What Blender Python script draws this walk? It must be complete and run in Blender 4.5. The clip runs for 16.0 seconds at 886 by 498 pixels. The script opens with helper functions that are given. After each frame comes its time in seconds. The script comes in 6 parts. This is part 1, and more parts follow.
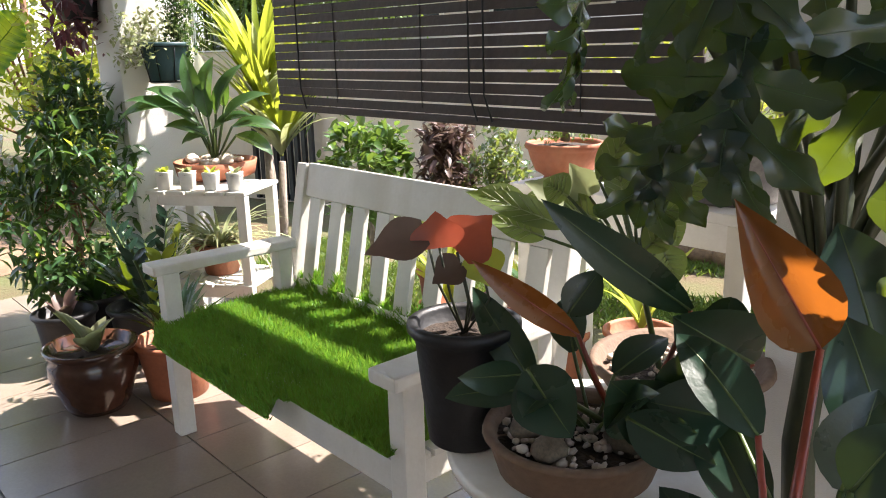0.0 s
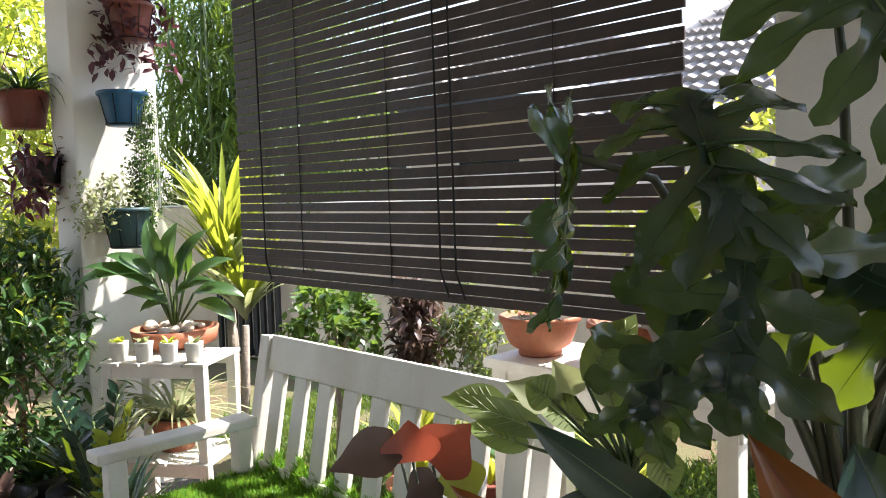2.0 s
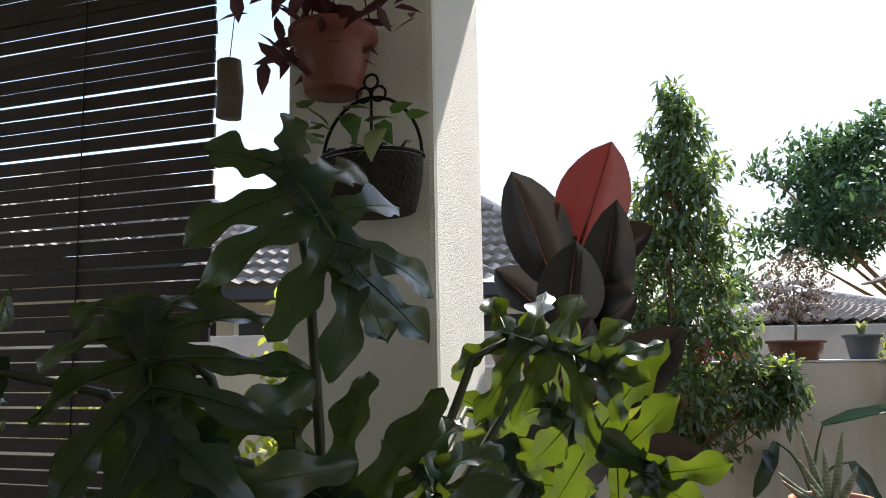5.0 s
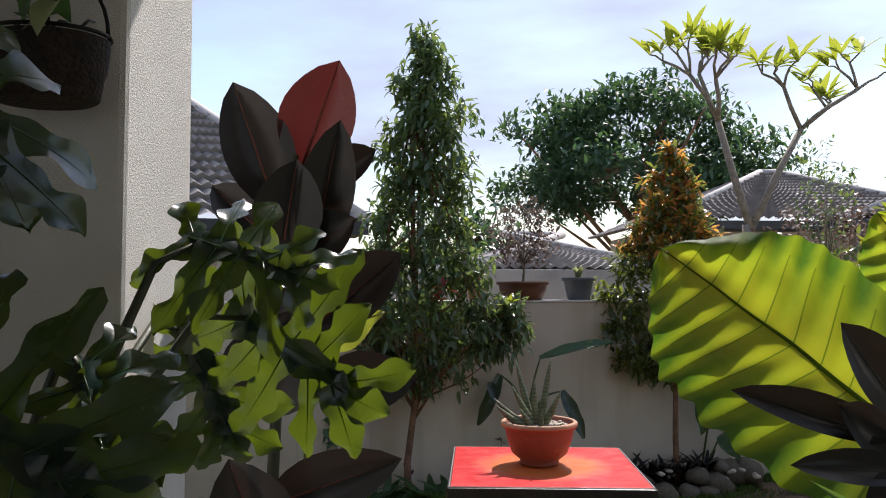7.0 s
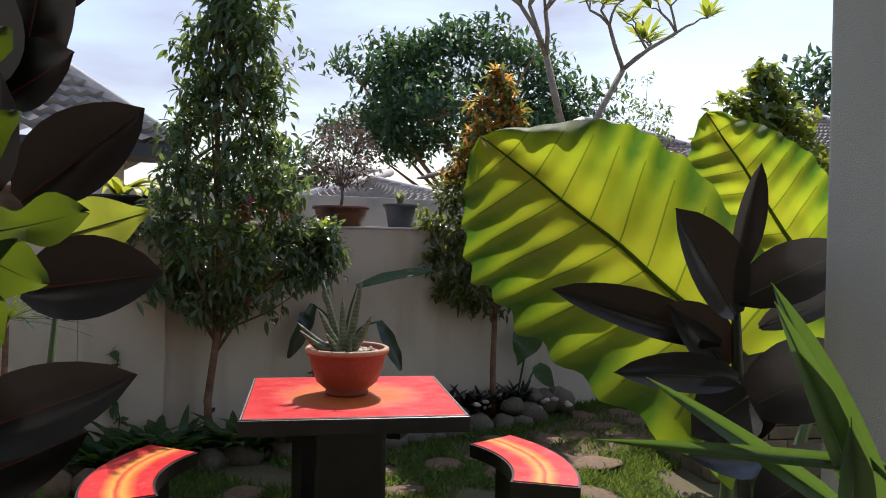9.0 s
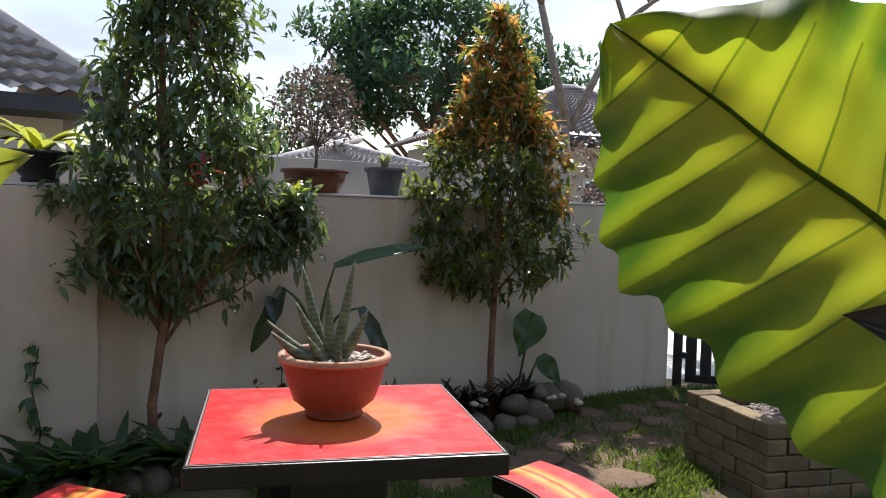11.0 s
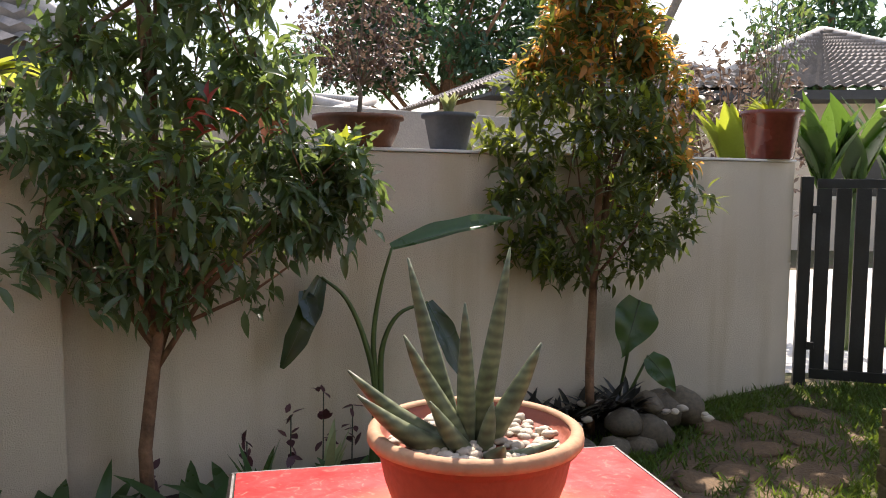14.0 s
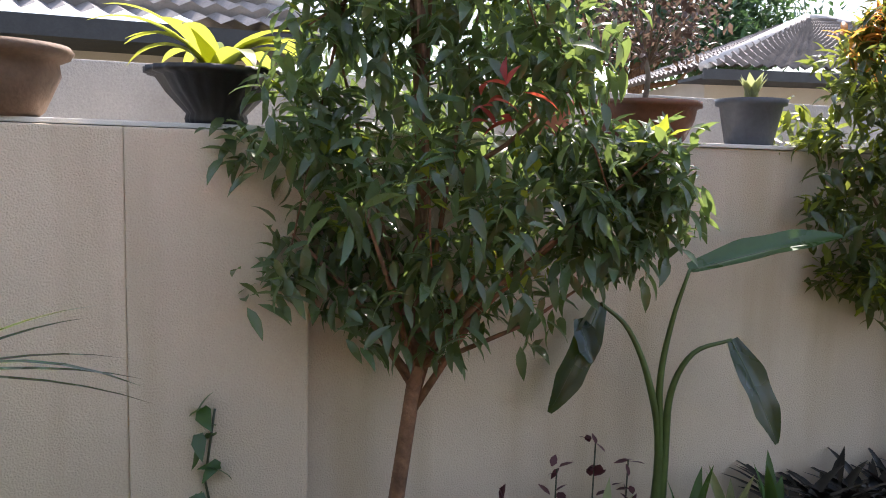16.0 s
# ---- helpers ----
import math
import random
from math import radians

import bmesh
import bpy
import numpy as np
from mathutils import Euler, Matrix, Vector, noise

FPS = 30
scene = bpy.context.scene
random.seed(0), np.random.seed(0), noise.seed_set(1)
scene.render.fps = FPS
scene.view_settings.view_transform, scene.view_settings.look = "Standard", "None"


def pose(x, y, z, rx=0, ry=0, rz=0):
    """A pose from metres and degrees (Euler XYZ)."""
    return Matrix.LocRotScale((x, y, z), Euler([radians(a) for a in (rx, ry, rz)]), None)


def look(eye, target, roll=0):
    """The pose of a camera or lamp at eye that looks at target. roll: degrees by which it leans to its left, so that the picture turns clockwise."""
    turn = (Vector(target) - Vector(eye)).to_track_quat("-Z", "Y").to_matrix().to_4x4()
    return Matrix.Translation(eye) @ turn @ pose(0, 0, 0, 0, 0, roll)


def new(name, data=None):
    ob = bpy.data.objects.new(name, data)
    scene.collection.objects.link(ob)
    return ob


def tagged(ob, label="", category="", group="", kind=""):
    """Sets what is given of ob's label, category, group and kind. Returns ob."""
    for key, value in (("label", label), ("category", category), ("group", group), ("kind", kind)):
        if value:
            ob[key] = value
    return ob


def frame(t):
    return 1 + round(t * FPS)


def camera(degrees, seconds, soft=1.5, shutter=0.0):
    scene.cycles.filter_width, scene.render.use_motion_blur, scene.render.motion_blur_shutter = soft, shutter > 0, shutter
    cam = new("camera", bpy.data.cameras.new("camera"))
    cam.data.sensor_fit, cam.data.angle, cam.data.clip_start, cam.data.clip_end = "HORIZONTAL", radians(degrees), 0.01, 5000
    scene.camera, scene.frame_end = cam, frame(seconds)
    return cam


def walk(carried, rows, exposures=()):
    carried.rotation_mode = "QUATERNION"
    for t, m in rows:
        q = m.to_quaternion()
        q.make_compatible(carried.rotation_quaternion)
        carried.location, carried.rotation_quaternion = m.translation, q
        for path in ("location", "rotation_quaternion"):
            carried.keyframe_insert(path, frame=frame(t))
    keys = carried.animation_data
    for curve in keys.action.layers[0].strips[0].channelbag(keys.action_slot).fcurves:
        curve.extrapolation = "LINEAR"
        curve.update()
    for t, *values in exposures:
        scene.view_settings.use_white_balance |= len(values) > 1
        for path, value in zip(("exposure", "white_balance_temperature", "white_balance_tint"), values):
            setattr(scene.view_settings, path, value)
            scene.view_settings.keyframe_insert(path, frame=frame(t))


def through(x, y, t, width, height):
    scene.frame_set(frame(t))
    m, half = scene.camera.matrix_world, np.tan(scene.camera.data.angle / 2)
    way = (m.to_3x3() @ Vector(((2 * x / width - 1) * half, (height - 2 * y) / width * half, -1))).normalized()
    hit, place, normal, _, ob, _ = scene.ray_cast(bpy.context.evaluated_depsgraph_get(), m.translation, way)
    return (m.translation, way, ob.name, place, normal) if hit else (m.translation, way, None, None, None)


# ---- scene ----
cam = camera(58.9, 16.0, soft=1.0)
ROWS = [
    (0.0, 0.185, 0.200, 1.420, 75.60, 1.40, 47.95),
    (0.5, 0.164, 0.193, 1.448, 77.86, 1.15, 50.42),
    (1.0, 0.122, 0.250, 1.483, 81.16, 1.39, 50.76),
    (1.5, 0.093, 0.280, 1.510, 84.50, 1.69, 47.77),
    (2.0, 0.076, 0.289, 1.516, 85.79, 1.64, 45.54),
    (2.5, 0.066, 0.308, 1.535, 87.22, 1.30, 43.62),
    (3.0, 0.055, 0.344, 1.562, 90.15, 1.05, 40.72),
    (3.5, 0.066, 0.365, 1.582, 93.13, 0.81, 36.07),
    (4.0, 0.117, 0.413, 1.578, 95.77, 0.58, 29.81),
    (4.5, 0.170, 0.449, 1.582, 96.94, 1.21, 24.20),
    (5.0, 0.203, 0.477, 1.572, 97.29, 1.05, 18.48),
    (7.5, 0.336, 0.567, 1.493, 91.46, -0.29, -3.27),
    (8.0, 0.384, 0.617, 1.466, 89.92, -0.62, -7.81),
    (8.5, 0.399, 0.760, 1.430, 89.39, -0.72, -10.93),
    (9.0, 0.419, 0.936, 1.378, 89.13, -1.05, -11.35),
    (11.5, 0.398, 2.122, 1.358, 86.21, -0.64, -15.56),
    (12.0, 0.427, 2.383, 1.345, 85.42, 0.33, -16.68),
    (12.5, 0.430, 2.619, 1.335, 85.36, 0.58, -16.10),
    (13.0, 0.374, 2.833, 1.348, 85.03, 0.10, -13.99),
    (13.5, 0.334, 2.993, 1.326, 85.21, 0.12, -13.72),
    (14.0, 0.318, 3.190, 1.304, 84.94, -0.38, -14.03),
    (14.5, 0.222, 3.390, 1.335, 84.47, -0.95, -9.51),
    (15.0, 0.100, 3.552, 1.352, 84.03, -1.27, -4.18),
    (15.5, 0.040, 3.685, 1.380, 83.56, -1.10, -2.72),
    (16.0, -0.014, 3.882, 1.354, 83.66, -1.45, -1.85),
]
walk(cam, [(t, pose(x, y, z, rx, ry, rz)) for t, x, y, z, rx, ry, rz in ROWS],
     exposures=[(0.0, 2.25, 6600, 17), (1.5, 2.2, 6500, 16), (3.0, 2.05, 6450, 14), (4.0, 1.6, 6450, 13), (5.0, 1.25, 6450, 13), (7.5, 0.5, 6400, 17), (9.0, 0.5, 6400, 17), (11.5, 0.85, 6350, 15), (13.0, 1.05, 6550, 16), (14.5, 1.32, 7200, 18), (15.0, 1.45, 7200, 18), (15.5, 1.58, 6850, 18), (16.0, 1.72, 6550, 19)])

# ---- world and sun ----
SUN_FROM = Vector((0.21, 0.56, 0.79)).normalized()
world = bpy.data.worlds.new("sky")
scene.world = world
world.use_nodes = True
sky = world.node_tree.nodes.new("ShaderNodeTexSky")
sky.sky_type, sky.sun_disc = "NISHITA", False
sky.sun_elevation = math.asin(SUN_FROM.z)
sky.sun_rotation = math.atan2(SUN_FROM.x, SUN_FROM.y)
sky.air_density, sky.dust_density = 1.3, 0.9
wn = world.node_tree.nodes
wl = world.node_tree.links
cloud_co = wn.new("ShaderNodeTexCoord")
cloud_map = wn.new("ShaderNodeMapping")
cloud_map.inputs["Scale"].default_value = (1.0, 1.0, 3.5)
cloud_noise = wn.new("ShaderNodeTexNoise")
cloud_noise.inputs["Scale"].default_value = 2.2
cloud_noise.inputs["Detail"].default_value = 7.0
cloud_ramp = wn.new("ShaderNodeValToRGB")
cloud_ramp.color_ramp.elements[0].position, cloud_ramp.color_ramp.elements[1].position = 0.42, 0.66
cloud_mix = wn.new("ShaderNodeMix")
cloud_mix.data_type = "RGBA"
cloud_mix.inputs[7].default_value = (3.4, 3.7, 4.6, 1)
wl.new(cloud_co.outputs["Generated"], cloud_map.inputs["Vector"])
wl.new(cloud_map.outputs["Vector"], cloud_noise.inputs["Vector"])
wl.new(cloud_noise.outputs["Fac"], cloud_ramp.inputs["Fac"])
wl.new(cloud_ramp.outputs["Color"], cloud_mix.inputs[0])
wl.new(sky.outputs["Color"], cloud_mix.inputs[6])
wl.new(cloud_mix.outputs[2], wn["Background"].inputs["Color"])
wn["Background"].inputs["Strength"].default_value = 0.12
sun = new("sun", bpy.data.lights.new("sun", "SUN"))
sun.data.energy, sun.data.angle, sun.data.color = 4.2, radians(0.53), (1.0, 0.95, 0.87)
sun.matrix_world = look(SUN_FROM * 30, (0, 0, 0))


# ---- materials ----
def material(name, color, rough=0.6, scale=6.0, vary=0.18, fine=60.0, bump=0.15, metal=0.0, second=None,
             glow_through=0.0, through_color=None, tint_by=0.75, spread=0.0, stain=None, spec=0.5):
    """A surface with variation at two scales, a fine relief, per-object shifts, and light let through for leaves."""
    m = bpy.data.materials.new(name)
    m.use_nodes = True
    n, l = m.node_tree.nodes, m.node_tree.links
    bsdf = n["Principled BSDF"]
    co = n.new("ShaderNodeTexCoord")
    info = n.new("ShaderNodeObjectInfo")
    shift = n.new("ShaderNodeVectorMath")
    shift.operation = "ADD"
    l.new(co.outputs["Object"], shift.inputs[0])
    l.new(info.outputs["Random"], shift.inputs[1])
    big = n.new("ShaderNodeTexNoise")
    big.inputs["Scale"].default_value, big.inputs["Detail"].default_value = scale, 5
    small = n.new("ShaderNodeTexNoise")
    small.inputs["Scale"].default_value, small.inputs["Detail"].default_value = fine, 3
    for tex in (big, small):
        l.new(shift.outputs[0], tex.inputs["Vector"])
    c2 = second or tuple(c * (1 - 2.2 * vary) for c in color)
    ramp = n.new("ShaderNodeValToRGB")
    ramp.color_ramp.elements[0].position, ramp.color_ramp.elements[1].position = 0.32, 0.68
    ramp.color_ramp.elements[0].color, ramp.color_ramp.elements[1].color = (*c2, 1), (*color, 1)
    l.new(big.outputs["Fac"], ramp.inputs["Fac"])
    out = ramp.outputs["Color"]
    grain = n.new("ShaderNodeMix")
    grain.data_type, grain.blend_type = "RGBA", "OVERLAY"
    grain.inputs[0].default_value = min(0.9, vary * 2)
    l.new(out, grain.inputs[6])
    l.new(small.outputs["Color"], grain.inputs[7])
    bw = n.new("ShaderNodeRGBToBW")
    l.new(small.outputs["Color"], bw.inputs[0])
    l.new(bw.outputs[0], grain.inputs[7])
    out = grain.outputs[2]
    if spread:
        hsv = n.new("ShaderNodeHueSaturation")
        geo = n.new("ShaderNodeNewGeometry")
        addr = n.new("ShaderNodeMath")
        addr.operation = "ADD"
        l.new(geo.outputs["Random Per Island"], addr.inputs[0])
        l.new(info.outputs["Random"], addr.inputs[1])
        rng = n.new("ShaderNodeMapRange")
        rng.inputs[1].default_value, rng.inputs[2].default_value = 0.0, 2.0
        rng.inputs[3].default_value, rng.inputs[4].default_value = 1 - spread, 1 + spread
        l.new(addr.outputs[0], rng.inputs[0])
        l.new(rng.outputs[0], hsv.inputs["Value"])
        rng2 = n.new("ShaderNodeMapRange")
        rng2.inputs[3].default_value, rng2.inputs[4].default_value = 0.5 - 0.05 * spread, 0.5 + 0.05 * spread
        l.new(geo.outputs["Random Per Island"], rng2.inputs[0])
        l.new(rng2.outputs[0], hsv.inputs["Hue"])
        l.new(out, hsv.inputs["Color"])
        out = hsv.outputs["Color"]
    if stain:
        st = n.new("ShaderNodeTexNoise")
        mp = n.new("ShaderNodeMapping")
        mp.inputs["Scale"].default_value = (3.0, 3.0, 0.35)
        st.inputs["Scale"].default_value, st.inputs["Detail"].default_value = 1.6, 8
        l.new(shift.outputs[0], mp.inputs["Vector"])
        l.new(mp.outputs["Vector"], st.inputs["Vector"])
        sr = n.new("ShaderNodeValToRGB")
        sr.color_ramp.elements[0].position, sr.color_ramp.elements[1].position = 0.50, 0.78
        sm = n.new("ShaderNodeMix")
        sm.data_type = "RGBA"
        l.new(st.outputs["Fac"], sr.inputs["Fac"])
        l.new(sr.outputs["Color"], sm.inputs[0])
        l.new(out, sm.inputs[6])
        sm.inputs[7].default_value = (*stain, 1)
        out = sm.outputs[2]
    l.new(out, bsdf.inputs["Base Color"])
    bsdf.inputs["Roughness"].default_value, bsdf.inputs["Metallic"].default_value = rough, metal
    bsdf.inputs["Specular IOR Level"].default_value = spec
    rr = n.new("ShaderNodeMapRange")
    rr.inputs[3].default_value, rr.inputs[4].default_value = max(0.05, rough - 0.12), min(1, rough + 0.12)
    l.new(big.outputs["Fac"], rr.inputs[0])
    l.new(rr.outputs[0], bsdf.inputs["Roughness"])
    if bump:
        b = n.new("ShaderNodeBump")
        b.inputs["Strength"].default_value, b.inputs["Distance"].default_value = bump, 0.01
        l.new(small.outputs["Fac"], b.inputs["Height"])
        l.new(b.outputs[0], bsdf.inputs["Normal"])
    if glow_through:
        tr = n.new("ShaderNodeBsdfTranslucent")
        if through_color:
            tint = n.new("ShaderNodeMix")
            tint.data_type, tint.blend_type = "RGBA", "MIX"
            tint.inputs[0].default_value = tint_by
            l.new(out, tint.inputs[6])
            tint.inputs[7].default_value = (*through_color, 1)
            l.new(tint.outputs[2], tr.inputs["Color"])
        else:
            l.new(out, tr.inputs["Color"])
        mix = n.new("ShaderNodeMixShader")
        mix.inputs[0].default_value = glow_through
        l.new(bsdf.outputs[0], mix.inputs[1])
        l.new(tr.outputs[0], mix.inputs[2])
        l.new(mix.outputs[0], n["Material Output"].inputs["Surface"])
    return m


def leafy(name, color, through=None, amount=0.4, rough=0.35, spread=0.35, **k):
    return material(name, color, rough, 9.0, 0.14, 50.0, 0.08, glow_through=amount,
                    through_color=through or tuple(min(1, c * f) for c, f in zip(color, (3.4, 3.0, 1.0))), spread=spread, **k)


PLASTER = material("plaster", (0.70, 0.60, 0.47), 0.85, 1.1, 0.09, 190, 0.6, stain=(0.50, 0.41, 0.28))
PILLAR = material("pillar_paint", (0.74, 0.72, 0.67), 0.8, 3.0, 0.05, 320, 0.35)
CONCRETE = material("bare_concrete", (0.46, 0.45, 0.43), 0.9, 2.2, 0.14, 120, 0.4)
WHITE = material("white_wood_paint", (0.72, 0.70, 0.64), 0.42, 5.0, 0.07, 70, 0.12, stain=(0.52, 0.48, 0.38))
TILE = material("floor_tile", (0.25, 0.20, 0.16), 0.22, 3.0, 0.08, 90, 0.04)
GROUT = material("grout", (0.10, 0.09, 0.08), 0.9)
SLAT = material("blind_wood", (0.048, 0.030, 0.024), 0.62, 8.0, 0.2, 40, 0.25, spread=0.3)
CORD = material("dark_cord", (0.02, 0.02, 0.02), 0.8)
CEIL = material("ceiling_board", (0.70, 0.68, 0.63), 0.8, 2.0, 0.05)
TERRA = material("terracotta", (0.38, 0.125, 0.06), 0.7, 7.0, 0.14, 60, 0.2, stain=(0.40, 0.22, 0.13))
TERRA_PALE = material("pale_terracotta", (0.55, 0.30, 0.17), 0.75, 7.0, 0.14, 60, 0.2)
GLAZE = material("brown_glaze", (0.085, 0.036, 0.022), 0.16, 5.0, 0.25, 30, 0.05)
RED_GLAZE = material("red_brown_glaze", (0.20, 0.045, 0.028), 0.25, 5.0, 0.2, 30, 0.05)
BLACKP = material("black_plastic", (0.013, 0.013, 0.015), 0.5, 8.0, 0.2)
GREYP = material("grey_plastic", (0.115, 0.13, 0.15), 0.55, 8.0, 0.15)
GREYSTONE = material("grey_cement", (0.22, 0.20, 0.19), 0.85, 5.0, 0.2, 70, 0.3)
BLUEP = material("blue_plastic", (0.018, 0.10, 0.20), 0.4, 8.0, 0.1)
TEALP = material("teal_plastic", (0.03, 0.07, 0.075), 0.45, 8.0, 0.1)
REDP = material("red_brown_plastic", (0.23, 0.06, 0.045), 0.5, 8.0, 0.15)
WIRE = material("black_wire", (0.015, 0.015, 0.015), 0.4, metal=0.6)
COIR = material("coir_fibre", (0.042, 0.028, 0.02), 0.95, 30, 0.3, 150, 0.9)
SOIL = material("soil", (0.055, 0.036, 0.024), 0.95, 20, 0.3, 120, 0.9)
GRAVEL = material("pale_gravel", (0.50, 0.42, 0.35), 0.8, 12, 0.12, 60, 0.2, spread=0.35)
COBBLE = material("river_stone", (0.14, 0.105, 0.075), 0.75, 6.0, 0.2, 50, 0.3, spread=0.35)
FLAGSTONE = material("flagstone", (0.18, 0.105, 0.06), 0.85, 6.0, 0.2, 50, 0.5, spread=0.25)
BLOCK = material("mossy_block", (0.25, 0.18, 0.095), 0.92, 5.0, 0.2, 70, 0.7, spread=0.3, stain=(0.13, 0.13, 0.07))
DARKBARK = material("dark_bark", (0.075, 0.055, 0.04), 0.9, 14, 0.25, 60, 0.8)
BROWN_CLAY = material("brown_clay", (0.19, 0.075, 0.04), 0.55, 7.0, 0.18, 60, 0.2)
TAN_CLAY = material("tan_clay", (0.18, 0.115, 0.075), 0.8, 7.0, 0.18, 60, 0.3)
BOWL_CLAY = material("bowl_clay", (0.33, 0.085, 0.045), 0.6, 7.0, 0.14, 60, 0.2)
BARK = material("bark", (0.29, 0.155, 0.09), 0.9, 14, 0.25, 60, 0.8)
PALEBARK = material("pale_bark", (0.30, 0.25, 0.20), 0.9, 14, 0.2, 60, 0.6)
RIDGE = material("ridge_tile", (0.58, 0.55, 0.52), 0.85, 3.0, 0.15, 40, 0.3)
ROOF = material("roof_tile", (0.31, 0.285, 0.27), 0.85, 3.0, 0.15, 40, 0.3, spread=0.25)
FASCIA = material("dark_fascia", (0.035, 0.037, 0.04), 0.6)
HOUSE = material("house_wall", (0.60, 0.52, 0.42), 0.85, 2.0, 0.06)
GATE = material("gate_black", (0.022, 0.024, 0.025), 0.45, 6.0, 0.2)
GLASS_DARK = material("window_pane", (0.02, 0.025, 0.03), 0.08, 3.0, 0.05, bump=0)
TURF = leafy("artificial_turf", (0.12, 0.27, 0.030), (0.34, 0.58, 0.05), 0.42, 0.5, 0.7)
GRASS = leafy("lawn_grass", (0.085, 0.15, 0.028), (0.30, 0.42, 0.05), 0.35, 0.6, 0.6)
GROUND = material("lawn_ground", (0.085, 0.095, 0.03), 0.95, 2.5, 0.2, 60, 0.9, second=(0.10, 0.065, 0.035))
EARTH = material("bare_earth", (0.27, 0.17, 0.10), 0.95, 4.0, 0.2, 60, 0.6)
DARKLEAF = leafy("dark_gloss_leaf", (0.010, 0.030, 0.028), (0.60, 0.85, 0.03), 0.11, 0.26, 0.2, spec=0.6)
THICKLEAF = leafy("thick_dark_leaf", (0.016, 0.042, 0.026), (0.20, 0.30, 0.03), 0.05, 0.3, 0.2, spec=0.4)
ZEBRA_LEAF = leafy("cream_veined_leaf", (0.15, 0.21, 0.065), (0.40, 0.50, 0.09), 0.35, 0.35, 0.5)
JADE = leafy("jade_leaf", (0.085, 0.16, 0.035), (0.30, 0.46, 0.06), 0.3, 0.3, 0.4)
# Redder, more translucent copy of RUBBER: the top leaf's backlight put into its colour.
RUBBER_RED = leafy("backlit_rubber_leaf", (0.055, 0.014, 0.016), (0.34, 0.05, 0.04), 0.16, 0.3, 0.1)
RUBBER = leafy("rubber_leaf", (0.015, 0.016, 0.015), (0.13, 0.075, 0.05), 0.05, 0.33, 0.25, spec=0.45)
RIBRED = leafy("red_rib", (0.22, 0.05, 0.03), (0.4, 0.1, 0.05), 0.2)
ALOCASIA = leafy("elephant_ear_leaf", (0.16, 0.24, 0.02), (0.52, 0.60, 0.01), 0.64, 0.6, 0.08, tint_by=0.5, second=(0.015, 0.09, 0.01))
ALO_NODES, ALO_LINKS = ALOCASIA.node_tree.nodes, ALOCASIA.node_tree.links
ALO_UV = ALO_NODES.new("ShaderNodeUVMap")
ALO_SEP = ALO_NODES.new("ShaderNodeSeparateXYZ")
ALO_LINKS.new(ALO_UV.outputs[0], ALO_SEP.inputs[0])
ALO_NOISE = ALO_NODES.new("ShaderNodeTexNoise")
ALO_NOISE.inputs["Scale"].default_value, ALO_NOISE.inputs["Detail"].default_value = 7.0, 4.0
ALO_SUM = ALO_NODES.new("ShaderNodeMath")
ALO_SUM.operation = "MULTIPLY_ADD"
ALO_SUM.inputs[1].default_value = 0.45
ALO_LINKS.new(ALO_NOISE.outputs["Fac"], ALO_SUM.inputs[0])
ALO_LINKS.new(ALO_SEP.outputs["X"], ALO_SUM.inputs[2])
ALO_RAMP = ALO_NODES.new("ShaderNodeValToRGB")
ALO_RAMP.color_ramp.elements[0].position, ALO_RAMP.color_ramp.elements[0].color = 0.30, (0.52, 0.56, 0.025, 1)
ALO_RAMP.color_ramp.elements[1].position, ALO_RAMP.color_ramp.elements[1].color = 1.0, (0.09, 0.20, 0.015, 1)
ALO_MID = ALO_RAMP.color_ramp.elements.new(0.62)
ALO_MID.color = (0.36, 0.47, 0.02, 1)
ALO_LINKS.new(ALO_SUM.outputs[0], ALO_RAMP.inputs["Fac"])
ALO_LINKS.new(ALO_RAMP.outputs["Color"], ALO_NODES["Translucent BSDF"].inputs["Color"])
ALOVEIN = leafy("elephant_ear_vein", (0.08, 0.15, 0.02), (0.24, 0.34, 0.01), 0.66, 0.6, 0.05)
TREE_LEAF = leafy("shrub_leaf", (0.088, 0.134, 0.074), (0.31, 0.43, 0.09), 0.38, 0.28, 0.5, spec=0.6)
OLIVE_LEAF = leafy("olive_leaf", (0.085, 0.122, 0.055), (0.38, 0.45, 0.07), 0.36, 0.28, 0.5, spec=0.55)
TREE_YOUNG = leafy("young_orange_leaf", (0.52, 0.22, 0.05), (1.0, 0.52, 0.11), 0.5, 0.35, 0.4)
TREE_LIME = leafy("lime_leaf", (0.20, 0.26, 0.03), (0.60, 0.66, 0.06), 0.45, 0.4, 0.35)
TREE_RED = leafy("red_shoot", (0.36, 0.05, 0.035), (0.75, 0.12, 0.06), 0.35, 0.35, 0.3)
BRONZE = leafy("bronze_leaf", (0.11, 0.065, 0.055), (0.24, 0.17, 0.12), 0.3, 0.45, 0.4)
FAR_LEAF = leafy("far_tree_leaf", (0.045, 0.10, 0.058), (0.14, 0.27, 0.07), 0.30, 0.5, 0.45)
BAMBOO = leafy("bamboo_leaf", (0.07, 0.12, 0.025), (0.30, 0.42, 0.05), 0.4, 0.5, 0.4)
BAMBOO_CANE = material("bamboo_cane", (0.13, 0.16, 0.05), 0.45, 6, 0.2)
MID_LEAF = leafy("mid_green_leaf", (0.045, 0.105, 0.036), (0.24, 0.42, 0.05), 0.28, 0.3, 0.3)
YELLOW_LEAF = leafy("yellow_green_leaf", (0.26, 0.30, 0.035), (0.72, 0.76, 0.10), 0.45, 0.4, 0.4)
